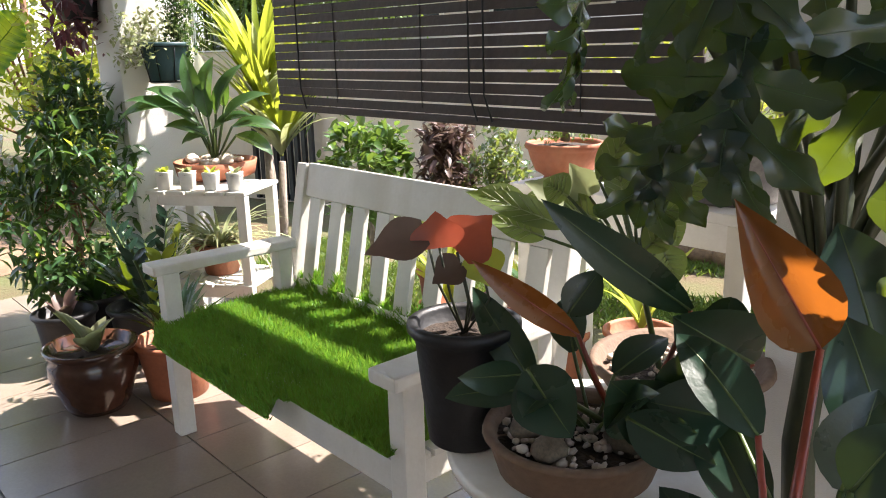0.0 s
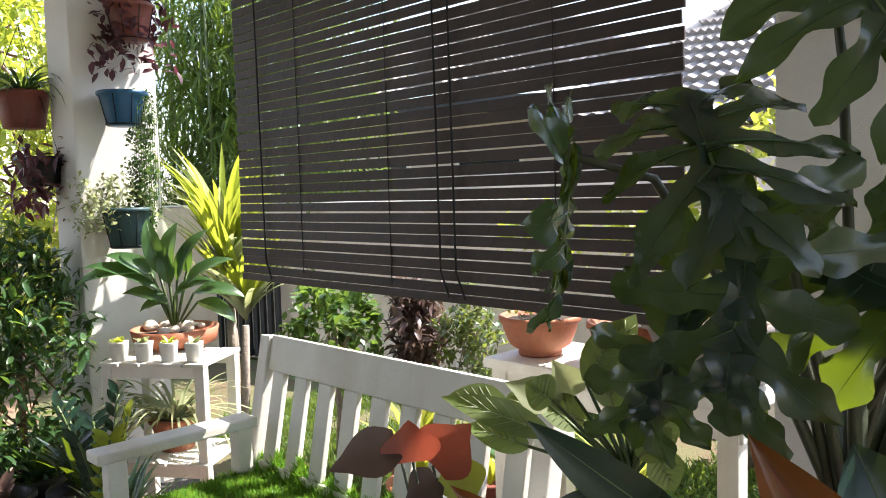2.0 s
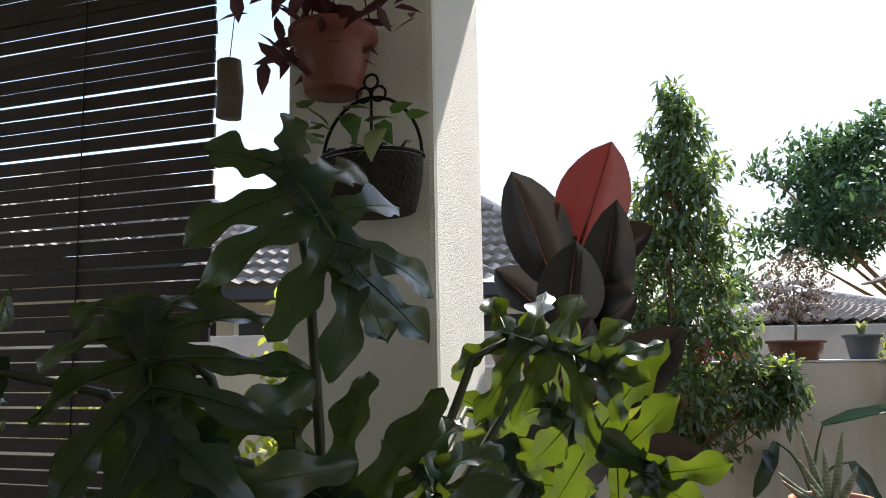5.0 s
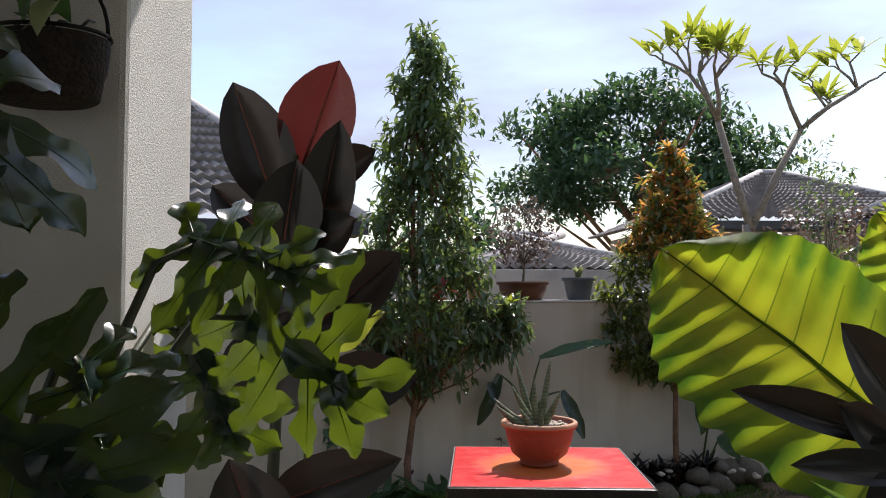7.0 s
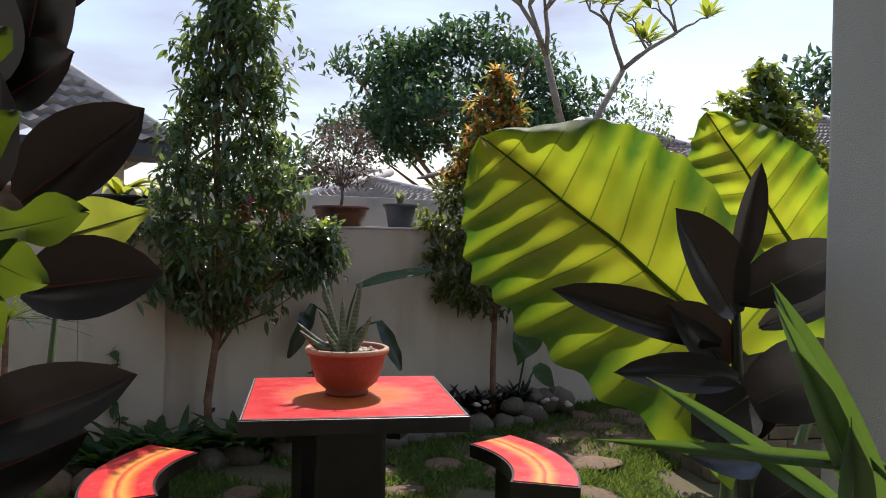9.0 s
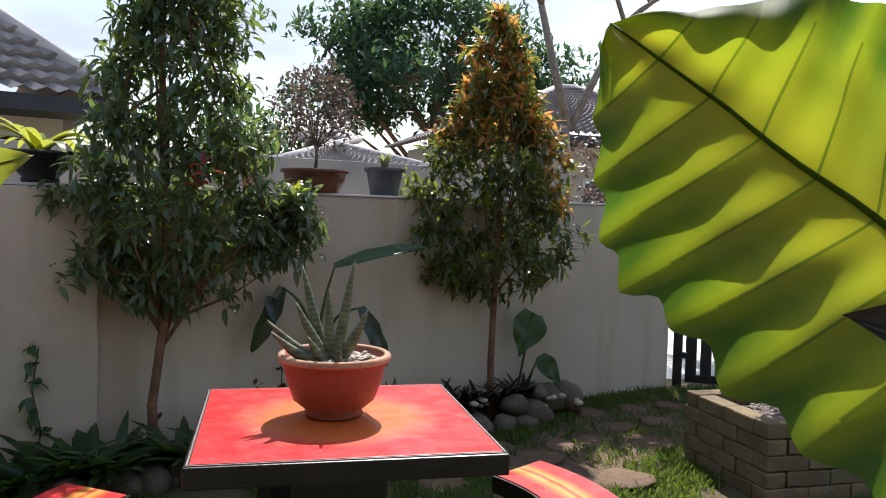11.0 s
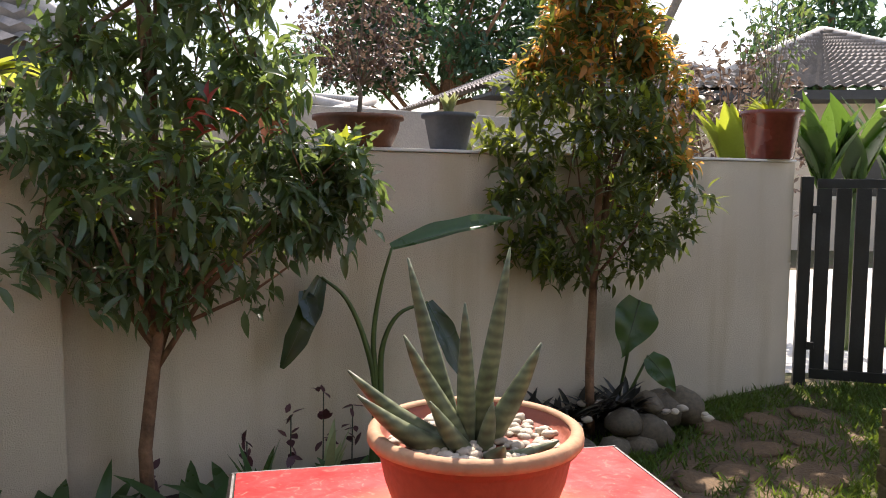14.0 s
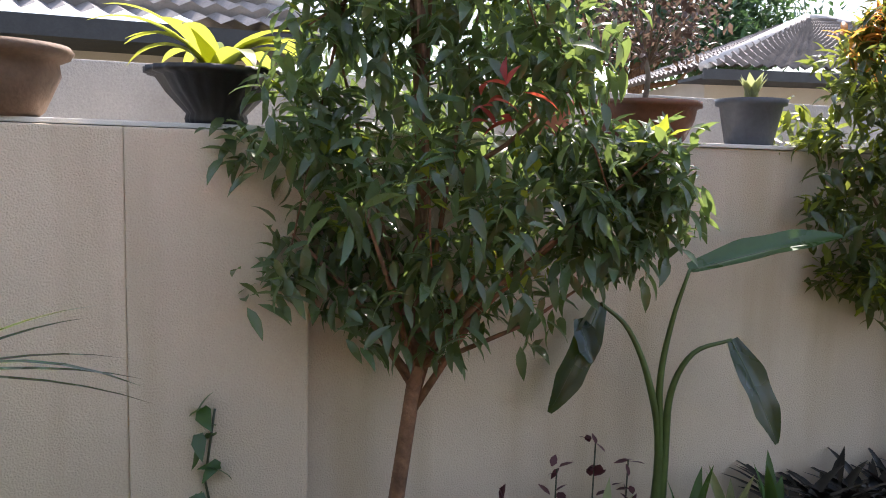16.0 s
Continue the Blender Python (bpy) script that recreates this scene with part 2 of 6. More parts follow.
CREAM_LEAF = leafy("cream_striped_leaf", (0.32, 0.36, 0.20), (0.55, 0.60, 0.25), 0.4, 0.4, 0.4)
SANSE = material("snake_plant", (0.21, 0.24, 0.13), 0.5, 24, 0.22, 60, 0.1, second=(0.095, 0.115, 0.065))
BANDS = SANSE.node_tree.nodes.new("ShaderNodeTexWave")
BANDS.bands_direction = "Z"
BANDS.inputs["Scale"].default_value, BANDS.inputs["Distortion"].default_value, BANDS.inputs["Detail"].default_value = 17.0, 5.0, 3.0
BAND_CO = SANSE.node_tree.nodes.new("ShaderNodeTexCoord")
BAND_MIX = SANSE.node_tree.nodes.new("ShaderNodeMix")
BAND_MIX.data_type, BAND_MIX.blend_type = "RGBA", "MULTIPLY"
BAND_MIX.inputs[0].default_value = 0.42
SANSE.node_tree.links.new(BAND_CO.outputs["Object"], BANDS.inputs["Vector"])
SANSE.node_tree.links.new(BANDS.outputs["Color"], BAND_MIX.inputs[7])
SANSE.node_tree.links.new(SANSE.node_tree.nodes["Principled BSDF"].inputs["Base Color"].links[0].from_socket, BAND_MIX.inputs[6])
SANSE.node_tree.links.new(BAND_MIX.outputs[2], SANSE.node_tree.nodes["Principled BSDF"].inputs["Base Color"])
ORANGE_LEAF = leafy("copper_leaf", (0.13, 0.050, 0.016), (0.70, 0.20, 0.02), 0.30, 0.28, 0.15)
PINK_LEAF = leafy("pink_caladium_leaf", (0.36, 0.09, 0.055), (0.75, 0.16, 0.08), 0.4, 0.4, 0.2)
PURPLE_LEAF = leafy("purple_leaf", (0.09, 0.035, 0.045), (0.25, 0.06, 0.08), 0.25, 0.4, 0.3)
SPATHE = leafy("white_spathe", (0.75, 0.75, 0.66), (0.8, 0.8, 0.6), 0.3, 0.5, 0.05)
STEM = material("green_stem", (0.075, 0.12, 0.03), 0.4, 12, 0.15)
REDSTEM = material("red_stem", (0.27, 0.05, 0.03), 0.35, 12, 0.15)
DARKSTEM = material("dark_stem", (0.05, 0.06, 0.03), 0.5, 12, 0.15)


def painted_top(name, rings):
    """Glossy red paint with a yellow sun or stripe brushed into it."""
    m = material(name, (0.52, 0.034, 0.030), 0.34, 14, 0.1, 40, 0.1)
    n, l = m.node_tree.nodes, m.node_tree.links
    co = n.new("ShaderNodeTexCoord")
    noise_tex = n.new("ShaderNodeTexNoise")
    noise_tex.inputs["Scale"].default_value, noise_tex.inputs["Detail"].default_value = 9, 6
    l.new(co.outputs["Object"], noise_tex.inputs["Vector"])
    length = n.new("ShaderNodeVectorMath")
    if rings:
        flat = n.new("ShaderNodeVectorMath")
        flat.operation = "MULTIPLY"
        flat.inputs[1].default_value = (1, 1, 0)
        l.new(co.outputs["Object"], flat.inputs[0])
        length.operation = "LENGTH"
        l.new(flat.outputs[0], length.inputs[0])
        dist = length.outputs["Value"]
    else:
        uv = n.new("ShaderNodeUVMap")
        sep = n.new("ShaderNodeSeparateXYZ")
        l.new(uv.outputs[0], sep.inputs[0])
        dist = sep.outputs["X"]
    add = n.new("ShaderNodeMath")
    add.operation = "MULTIPLY_ADD"
    add.inputs[1].default_value = 0.10
    l.new(noise_tex.outputs["Fac"], add.inputs[0])
    l.new(dist, add.inputs[2])
    ramp = n.new("ShaderNodeValToRGB")
    e = ramp.color_ramp.elements
    red, orange, yellow, pale = (0.60, 0.020, 0.022, 1), (0.62, 0.15, 0.03, 1), (0.66, 0.34, 0.05, 1), (0.66, 0.30, 0.14, 1)
    stops = [(0.0, pale), (0.14, orange), (0.29, orange), (0.325, (0.64, 0.12, 0.06, 1)), (0.40, red)] if rings else \
            [(0.28, red), (0.38, orange), (0.47, yellow), (0.55, red), (0.60, yellow), (0.70, orange), (0.78, red)]
    e[0].position, e[0].color = stops[0]
    e[1].position, e[1].color = stops[-1]
    for p, c in stops[1:-1]:
        k = e.new(p)
        k.color = c
    l.new(add.outputs[0], ramp.inputs["Fac"])
    scratch = n.new("ShaderNodeTexNoise")
    scratch.inputs["Scale"].default_value, scratch.inputs["Detail"].default_value = 26, 8
    scratch.inputs["Distortion"].default_value = 3.0
    l.new(co.outputs["Object"], scratch.inputs["Vector"])
    sr = n.new("ShaderNodeValToRGB")
    sr.color_ramp.elements[0].position, sr.color_ramp.elements[1].position = 0.58, 0.72
    sr.color_ramp.elements[1].color = (0.5, 0.5, 0.5, 1)
    l.new(scratch.outputs["Fac"], sr.inputs["Fac"])
    worn = n.new("ShaderNodeMix")
    worn.data_type = "RGBA"
    worn.inputs[7].default_value = (0.70, 0.28, 0.22, 1)
    l.new(sr.outputs["Color"], worn.inputs[0])
    l.new(ramp.outputs["Color"], worn.inputs[6])
    l.new(worn.outputs[2], n["Principled BSDF"].inputs["Base Color"])
    return m


RED_TOP = painted_top("red_table_paint", True)
RED_SEAT = painted_top("red_bench_paint", False)
BLACK_PAINT = material("black_table_paint", (0.03, 0.022, 0.02), 0.35, 8, 0.2)
WHITE_LINE = material("white_rim_line", (0.24, 0.22, 0.21), 0.5, 20, 0.25)


# ---- building blocks ----
def mesh_of(name, verts, faces, smooth=True):
    me = bpy.data.meshes.new(name)
    me.from_pydata([tuple(v) for v in verts], [], [tuple(f) for f in faces])
    if smooth:
        me.polygons.foreach_set("use_smooth", [True] * len(me.polygons))
    me.update()
    return me


def part(name, data, mat, parent=None, m=None, label=""):
    """Links a mesh or a bmesh as one object, under a thing or a part."""
    if isinstance(data, bmesh.types.BMesh):
        me = bpy.data.meshes.new(name)
        data.to_mesh(me)
        data.free()
        data = me
    if mat and not data.materials:
        data.materials.append(mat)
    ob = new(name, data)
    if parent:
        ob.parent = parent
    if m is not None:
        ob.matrix_basis = m
    if label:
        ob["label"] = label
    return ob


def thing(name, at, label, category, group="", kind="", turn=0):
    ob = new(name)
    ob.matrix_basis = pose(*at, 0, 0, turn)
    ob.empty_display_size = 0.05
    return tagged(ob, label, category, group, kind)


def box(x0, x1, y0, y1, z0, z1, bevel=0.004):
    bm = bmesh.new()
    bmesh.ops.create_cube(bm, size=1)
    for v in bm.verts:
        v.co = Vector(((x0 + x1) / 2 + v.co.x * (x1 - x0), (y0 + y1) / 2 + v.co.y * (y1 - y0), (z0 + z1) / 2 + v.co.z * (z1 - z0)))
    if bevel:
        bmesh.ops.bevel(bm, geom=bm.edges[:], offset=bevel, segments=2, affect="EDGES", profile=0.6)
    return bm


def lathe(name, profile, seg=32, wobble=0.0, flutes=0, caps=True):
    V, F = [], []
    for r, z in profile:
        for k in range(seg):
            a = 2 * math.pi * k / seg
            q = r * (1 + wobble * math.sin(3 * a + 9 * z)) * (1 + (0.03 * math.cos(flutes * a) if flutes else 0))
            V.append((q * math.cos(a), q * math.sin(a), z))
    for i in range(len(profile) - 1):
        for k in range(seg):
            j = (k + 1) % seg
            F.append((i * seg + k, i * seg + j, (i + 1) * seg + j, (i + 1) * seg + k))
    if caps and profile[0][0] > 1e-4:
        F.append(tuple(reversed(range(seg))))
    if caps and profile[-1][0] > 1e-4:
        F.append(tuple(range((len(profile) - 1) * seg, len(profile) * seg)))
    return mesh_of(name, V, F)


def tube(name, pts, radii, seg=8):
    pts = [Vector(p) for p in pts]
    if not hasattr(radii, "__len__"):
        radii = [radii] * len(pts)
    V, F = [], []
    side = None
    for i, p in enumerate(pts):
        d = (pts[min(i + 1, len(pts) - 1)] - pts[max(i - 1, 0)]).normalized()
        if side is None:
            side = d.orthogonal().normalized()
        side = (side - d * side.dot(d)).normalized()
        up = d.cross(side)
        for k in range(seg):
            a = 2 * math.pi * k / seg
            V.append(p + radii[i] * (math.cos(a) * side + math.sin(a) * up))
    for i in range(len(pts) - 1):
        for k in range(seg):
            j = (k + 1) % seg
            F.append((i * seg + k, i * seg + j, (i + 1) * seg + j, (i + 1) * seg + k))
    F.append(tuple(reversed(range(seg))))
    F.append(tuple(range((len(pts) - 1) * seg, len(pts) * seg)))
    return mesh_of(name, V, F)


def arc(a, b, sag, n=8):
    """Points from a to b, bowed upwards by sag."""
    a, b = Vector(a), Vector(b)
    return [a.lerp(b, i / n) + Vector((0, 0, sag * 4 * (i / n) * (1 - i / n))) for i in range(n + 1)]


def oval(s):
    return math.sin(math.pi * min(1, s * 0.97 + 0.03)) ** 0.75 * (1.12 - 0.35 * s)


def ovate(s):
    return math.sin(math.pi * min(1, 0.03 + 0.97 * s) ** 0.92) ** 0.68


def lance(s):
    return math.sin(math.pi * s ** 0.8) ** 1.0


def strap(s):
    return min(1, 6 * s + 0.35) * (1 - s ** 3.5)


def heart(s):
    return (0.55 + 0.45 * math.sin(math.pi * min(1, s * 1.25))) * (1 - s ** 2.6) ** 0.8 if s < 1 else 0.0


def ear(s):
    return (math.sin(math.pi * (0.10 + 0.90 * s)) ** 0.62) * (1.0 + 0.10 * math.sin(31 * s)) if s < 1 else 0.0


def blade(length, width, shape=oval, n=8, across=4, fold=0.15, droop=0.5, wave=0.0, thick=0.0):
    """A leaf along +y from the origin, face up: verts and faces."""
    V, F = [], []
    y = z = 0.0
    for i in range(n + 1):
        s = i / n
        w = width / 2 * max(shape(s), 0.012)
        for k in range(across + 1):
            u = 2 * k / across - 1
            lift = fold * abs(u) * w * 1.6 - fold * w * 0.6 + wave * width * math.sin(13 * s + 2.2 * u) * abs(u)
            V.append((u * w, y, z + lift))
        ang = -droop * (s ** 1.2)
        y += length / n * math.cos(ang)
        z += length / n * math.sin(ang)
    for i in range(n):
        for k in range(across):
            a = i * (across + 1) + k
            F.append((a, a + 1, a + across + 2, a + across + 1))
    return np.array(V), F


def aim(base, tip, face=(0, 0, 1)):
    """A pose at base with +y towards tip and +z as near to face as it goes."""
    base, tip = Vector(base), Vector(tip)
    y = (tip - base).normalized()
    z = Vector(face)
    z = z - y * z.dot(y)
    z = z.normalized() if z.length > 1e-3 else y.orthogonal().normalized()
    x = y.cross(z)
    m = Matrix((x, y, z)).transposed().to_4x4()
    m.translation = base
    return m


class Batch:
    """Many alike pieces joined into one mesh."""

    def __init__(self):
        self.V, self.F, self.n = [], [], 0

    def add(self, piece, m, scale=1.0):
        v, f = piece
        a = np.array(m)
        self.V.append(v * scale @ a[:3, :3].T + a[:3, 3])
        self.F.append((f, self.n))
        self.n += len(v)

    def mesh(self, name):
        F = [tuple(i + o for i in q) for f, o in self.F for q in f]
        return mesh_of(name, np.concatenate(self.V) if self.V else [], F)


rnd = random.Random(7)


def unit(r=rnd):
    while True:
        v = Vector((r.uniform(-1, 1), r.uniform(-1, 1), r.uniform(-1, 1)))
        if 0.05 < v.length < 1:
            return v.normalized()


def crown(points, piece, per=9, reach=0.06, hang=0.5, size=(0.75, 1.25), seed=1):
    """Leaves in whorls round twig ends."""
    r = random.Random(seed)
    b = Batch()
    for p in points:
        p = Vector(p)
        axis = Vector((r.uniform(-.5, .5), r.uniform(-.5, .5), r.uniform(-.2, .9))).normalized()
        for _ in range(per):
            d = unit(r)
            d = (d + axis * 0.4 + Vector((0, 0, -hang))).normalized()
            at = p + Vector((r.uniform(-1, 1), r.uniform(-1, 1), r.uniform(-1, 1))) * reach
            face = Vector((r.uniform(-.6, .6), r.uniform(-.6, .6), 1))
            b.add(piece, aim(at, at + d, face), r.uniform(*size))
    return b.mesh("leaves")


def stones(name, spots, mat, parent, size=(0.05, 0.10), flat=0.7, seed=3, lift=0.3):
    """Rounded stones, each its own part."""
    r = random.Random(seed)
    shapes = []
    for _ in range(5):
        bm = bmesh.new()
        bmesh.ops.create_icosphere(bm, subdivisions=2, radius=1)
        k = Vector((r.uniform(0, 9), r.uniform(0, 9), r.uniform(0, 9)))
        for v in bm.verts:
            v.co *= 1 + 0.28 * noise.noise(v.co * 1.1 + k)
            v.co.z *= flat
        for f in bm.faces:
            f.smooth = True
        me = bpy.data.meshes.new(name)
        bm.to_mesh(me)
        bm.free()
        me.materials.append(mat)
        shapes.append(me)
    for s in spots:
        k = s[3] if len(s) > 3 else r.uniform(*size)
        part(name, r.choice(shapes), None, parent,
             Matrix.LocRotScale((s[0], s[1], s[2] + k * flat * lift), Euler((r.uniform(-.15, .15), r.uniform(-.15, .15), r.uniform(0, 6.3))),
                                (k * r.uniform(.85, 1.25), k * r.uniform(.8, 1.0), k * r.uniform(.8, 1.1))))


# ---- the structure ----
ground = part("ground", mesh_of("ground", [(-250, -250, -0.05), (250, -250, -0.05), (250, 300, -0.05), (-250, 300, -0.05)], [(0, 1, 2, 3)], False), GROUND)
tagged(ground, "patchy lawn ground with bare earth between the grass", "ground", kind="structure")

slab = part("floor", box(-5.0, 3.6, -3.0, 2.32, -0.3, -0.006, 0.0), GROUT)
tagged(slab, "porch floor of glossy grey-brown ceramic tiles", "floor", kind="structure")

WALL_TURN = math.degrees(math.atan(0.326))
wall_frame = pose(3.82, 7.66, 0, 0, 0, WALL_TURN)


def along_wall(x):
    """How far along the wall a world x lies."""
    return (x - 3.82) / math.cos(radians(WALL_TURN))


def wall_front(x):
    return 7.66 + 0.326 * (x - 3.82)


north = part("wall_north", box(-13.0, 0, 0, 0.15, -0.3, 1.43, 0.006), PLASTER, m=wall_frame)
tagged(north, "cream plastered garden wall with faint water stains", "wall", kind="structure")
s0, s1 = along_wall(-0.355), along_wall(-0.84)
part("pilaster", box(s1, s0, -0.075, 0.0, -0.3, 1.428, 0.006), PLASTER, north)
part("pilaster", box(-9.5, s1, -0.066, 0.0, -0.3, 1.428, 0.006), PLASTER, north)
part("coping", box(-13.0, 0.0, -0.012, 0.165, 1.432, 1.447, 0.004), PILLAR, north)
back_wall = part("wall_neighbour", box(-13.0, -0.25, 1.05, 1.2, -0.3, 1.72, 0.006), CONCRETE, m=wall_frame)
tagged(back_wall, "bare grey concrete wall behind the garden wall", "wall", kind="structure")

east_turn = -31.0
east_frame = pose(4.72, 7.13, 0, 0, 0, east_turn)
east = part("wall_east", box(0.03, 4.5, 0, 0.15, -0.3, 1.42, 0.006), PLASTER, m=east_frame)
tagged(east, "cream plastered garden wall beyond the gate", "wall", kind="structure")

for n, (x0, x1, y0, y1, lab) in enumerate(((-4.27, -3.95, 1.72, 2.15, "white rough-plastered porch pillar hung with planters"),
                                           (-0.575, -0.262, 1.84, 2.17, "white rough-plastered porch pillar with hanging baskets"),
                                           (1.435, 1.75, 1.95, 2.27, "white rough-plastered porch pillar beside the lawn"))):
    p = part("pillar_%d" % (n + 1), box(x0, x1, y0, y1, -0.01, 2.93, 0.012), PILLAR)
    tagged(p, lab, "pillar", kind="structure")
beam = part("beam", box(-5.2, 3.6, 1.93, 2.10, 2.93, 3.10, 0.008), PILLAR)
tagged(beam, "white plastered beam along the porch edge", "beam", kind="structure")
ceiling = part("ceiling", box(-5.4, 3.9, -3.0, 2.66, 3.10, 3.2, 0.0), CEIL)
tagged(ceiling, "white porch ceiling", "ceiling", kind="structure")
house = part("wall_house", box(-5.2, 3.75, -3.15, -3.0, -0.3, 3.0, 0.0), HOUSE)
tagged(house, "plain house wall closing the porch", "wall", kind="structure")
drive = part("driveway", mesh_of("driveway", [(3.6, 8.0, -0.045), (12, 6.0, -0.045), (14, 13.5, -0.045), (4.0, 13.5, -0.045)], [(0, 1, 2, 3)], False), PILLAR)
tagged(drive, "pale concrete drive beyond the gate", "driveway", kind="structure")

# ---- gate ----
gate = thing("gate", (3.86, 7.645, -0.02), "black painted steel garden gate with vertical bars", "gate", turn=east_turn)
part("post", box(0, 0.075, -0.04, 0.035, -0.03, 1.36, 0.004), GATE, gate)
part("post", box(0.93, 1.0, -0.04, 0.035, -0.03, 1.36, 0.004), GATE, gate)
part("rail", box(0.10, 0.925, -0.02, 0.015, 0.02, 0.085, 0.003), GATE, gate)
part("rail", box(0.10, 0.925, -0.02, 0.015, 1.285, 1.345, 0.003), GATE, gate)
for k in range(7):
    x = 0.10 + k * 0.1165
    part("bar", box(x, x + 0.088, -0.017, 0.012, 0.087, 1.283, 0.003), GATE, gate)
for z in (0.22, 1.12):
    part("hinge", box(0.07, 0.115, -0.055, -0.022, z, z + 0.05, 0.003), GATE, gate)

gate_left = thing("gate", (-6.95, 4.05, -0.03), "far steel gate with grey and black vertical bars", "gate", turn=WALL_TURN)
for k in range(9):
    part("bar", box(k * 0.09, k * 0.09 + 0.045, -0.02, 0.02, 0.02, 1.05, 0.003), GATE, gate_left)
for z in (0.02, 1.0):
    part("rail", box(-0.02, 0.80, 0.021, 0.045, z, z + 0.05, 0.003), GATE, gate_left)

# ---- roller blind ----
blind = thing("roller_blind", (-1.81, 1.95, 2.62), "dark brown wooden slat roller blind, lowered halfway", "blind")
r1 = random.Random(5)
BX, BTOP, BLOW = 0.985, 0.26, -1.395
slat_meshes = []
for k in range(4):
    bm = box(-BX, BX, -0.004, 0.004, -0.0154, 0.0154, 0.0015)
    for v in bm.verts:
        v.co.z += 0.0016 * noise.noise((v.co.x * 3, k * 7.0, 0))
    me = bpy.data.meshes.new("slat")
    bm.to_mesh(me)
    bm.free()
    me.materials.append(SLAT)
    slat_meshes.append(me)
count = 48
for k in range(count):
    z = BTOP + (BLOW - BTOP) * k / (count - 1)
    part("slat", slat_meshes[k % 4], None, blind, pose(r1.uniform(-.004, .004), r1.uniform(-.002, .002), z + r1.uniform(-.0016, .0016), r1.uniform(-5, 5), r1.uniform(-.12, .12), 0))
part("head_rail", box(-BX, BX, -0.02, 0.02, 0.28, 0.312, 0.004), SLAT, blind)
part("bottom_bar", box(-BX, BX, -0.012, 0.012, BLOW - 0.045, BLOW - 0.019, 0.006), SLAT, blind)
for x in (-0.80, 0.18, 0.245):
    part("cord", tube("cord", [(x, -0.02, 0.30), (x + 0.004, -0.016, -0.7), (x + 0.012, -0.018, BLOW + 0.05), (x + 0.05, -0.02, BLOW - 0.03)], 0.0035, 6), CORD, blind)
for x in (-0.55, -0.05, 0.62):
    part("stitching", tube("stitching", [(x, -0.006, 0.28), (x, -0.006, BLOW)], 0.0018, 5), CORD, blind)

# ---- garden bench with turf ----
bench = thing("garden_bench", (-1.88, 1.24, 0.0), "white painted wooden garden bench with slatted back", "bench")
BW = 0.72
for sx in (-1, 1):
    x0, x1 = (-BW, -BW + 0.062) if sx < 0 else (BW - 0.062, BW)
    part("leg", box(x0, x1, 0.02, 0.085, 0, 0.645, 0.005), WHITE, bench)
    part("leg", box(x0, x1, 0.50, 0.56, 0, 0.66, 0.005), WHITE, bench)
    part("armrest", box(x0 - 0.022, x1 + 0.022, -0.02, 0.575, 0.647, 0.685, 0.008), WHITE, bench)
    part("side_rail", box(x0 + 0.012, x1 - 0.012, 0.087, 0.498, 0.36, 0.425, 0.004), WHITE, bench)
    part("back_post", box(x0, x1, -0.03, 0.03, 0, 0.57, 0.005), WHITE, bench, pose(0, 0.575, 0.415, -11, 0, 0))
part("front_rail", box(-BW + 0.064, BW - 0.064, 0.03, 0.06, 0.335, 0.425, 0.004), WHITE, bench)
part("back_rail", box(-BW + 0.064, BW - 0.064, 0.515, 0.545, 0.36, 0.425, 0.004), WHITE, bench)
for k in range(6):
    part("seat_slat", box(-BW + 0.002, BW - 0.002, 0.03 + k * 0.085, 0.105 + k * 0.085, 0.428, 0.446, 0.004), WHITE, bench)
part("top_rail", box(-BW + 0.064, BW - 0.064, -0.018, 0.018, 0.44, 0.575, 0.006), WHITE, bench, pose(0, 0.575, 0.415, -11, 0, 0))
part("lower_rail", box(-BW + 0.064, BW - 0.064, -0.018, 0.018, 0.04, 0.10, 0.005), WHITE, bench, pose(0, 0.575, 0.415, -11, 0, 0))
slat = box(-0.037, 0.037, -0.011, 0.011, 0.102, 0.438, 0.003)
me = bpy.data.meshes.new("back_slat")
slat.to_mesh(me)
slat.free()
me.materials.append(WHITE)
for k in range(9):
    part("back_slat", me, None, bench, pose(-0.592 + k * 0.148, 0.575, 0.415, -11, 0, 0))

turf = thing("turf_mat", (-1.88, 1.24, 0.45), "bright green artificial grass mat draped over the bench seat", "mat")
V, F = [], []
NX, NY = 40, 26


def turf_point(u, v):
    """u across the bench, v from the back to the overhanging front edge."""
    x = -0.70 + 1.38 * u
    y = 0.60 - (0.655 if u < 0.62 else 0.605) * v
    front = -0.012 - (0.0 if u < 0.62 else 0.2)
    z = 0.008 + 0.006 * noise.noise((x * 4, y * 5, 1.0))
    if v < 0.08:
        z += (0.08 - v) * (0.9 + 0.9 * noise.noise((x * 14, 0.0, 4.0)))
    if v > 0.70 and u < 0.66:
        z -= 0.014
    if y < front:
        z -= (front - y) * (1.3 + 0.4 * math.sin(3 * u + 0.4))
        y = front - (front - y) * 0.45
    return Vector((x, y, z))


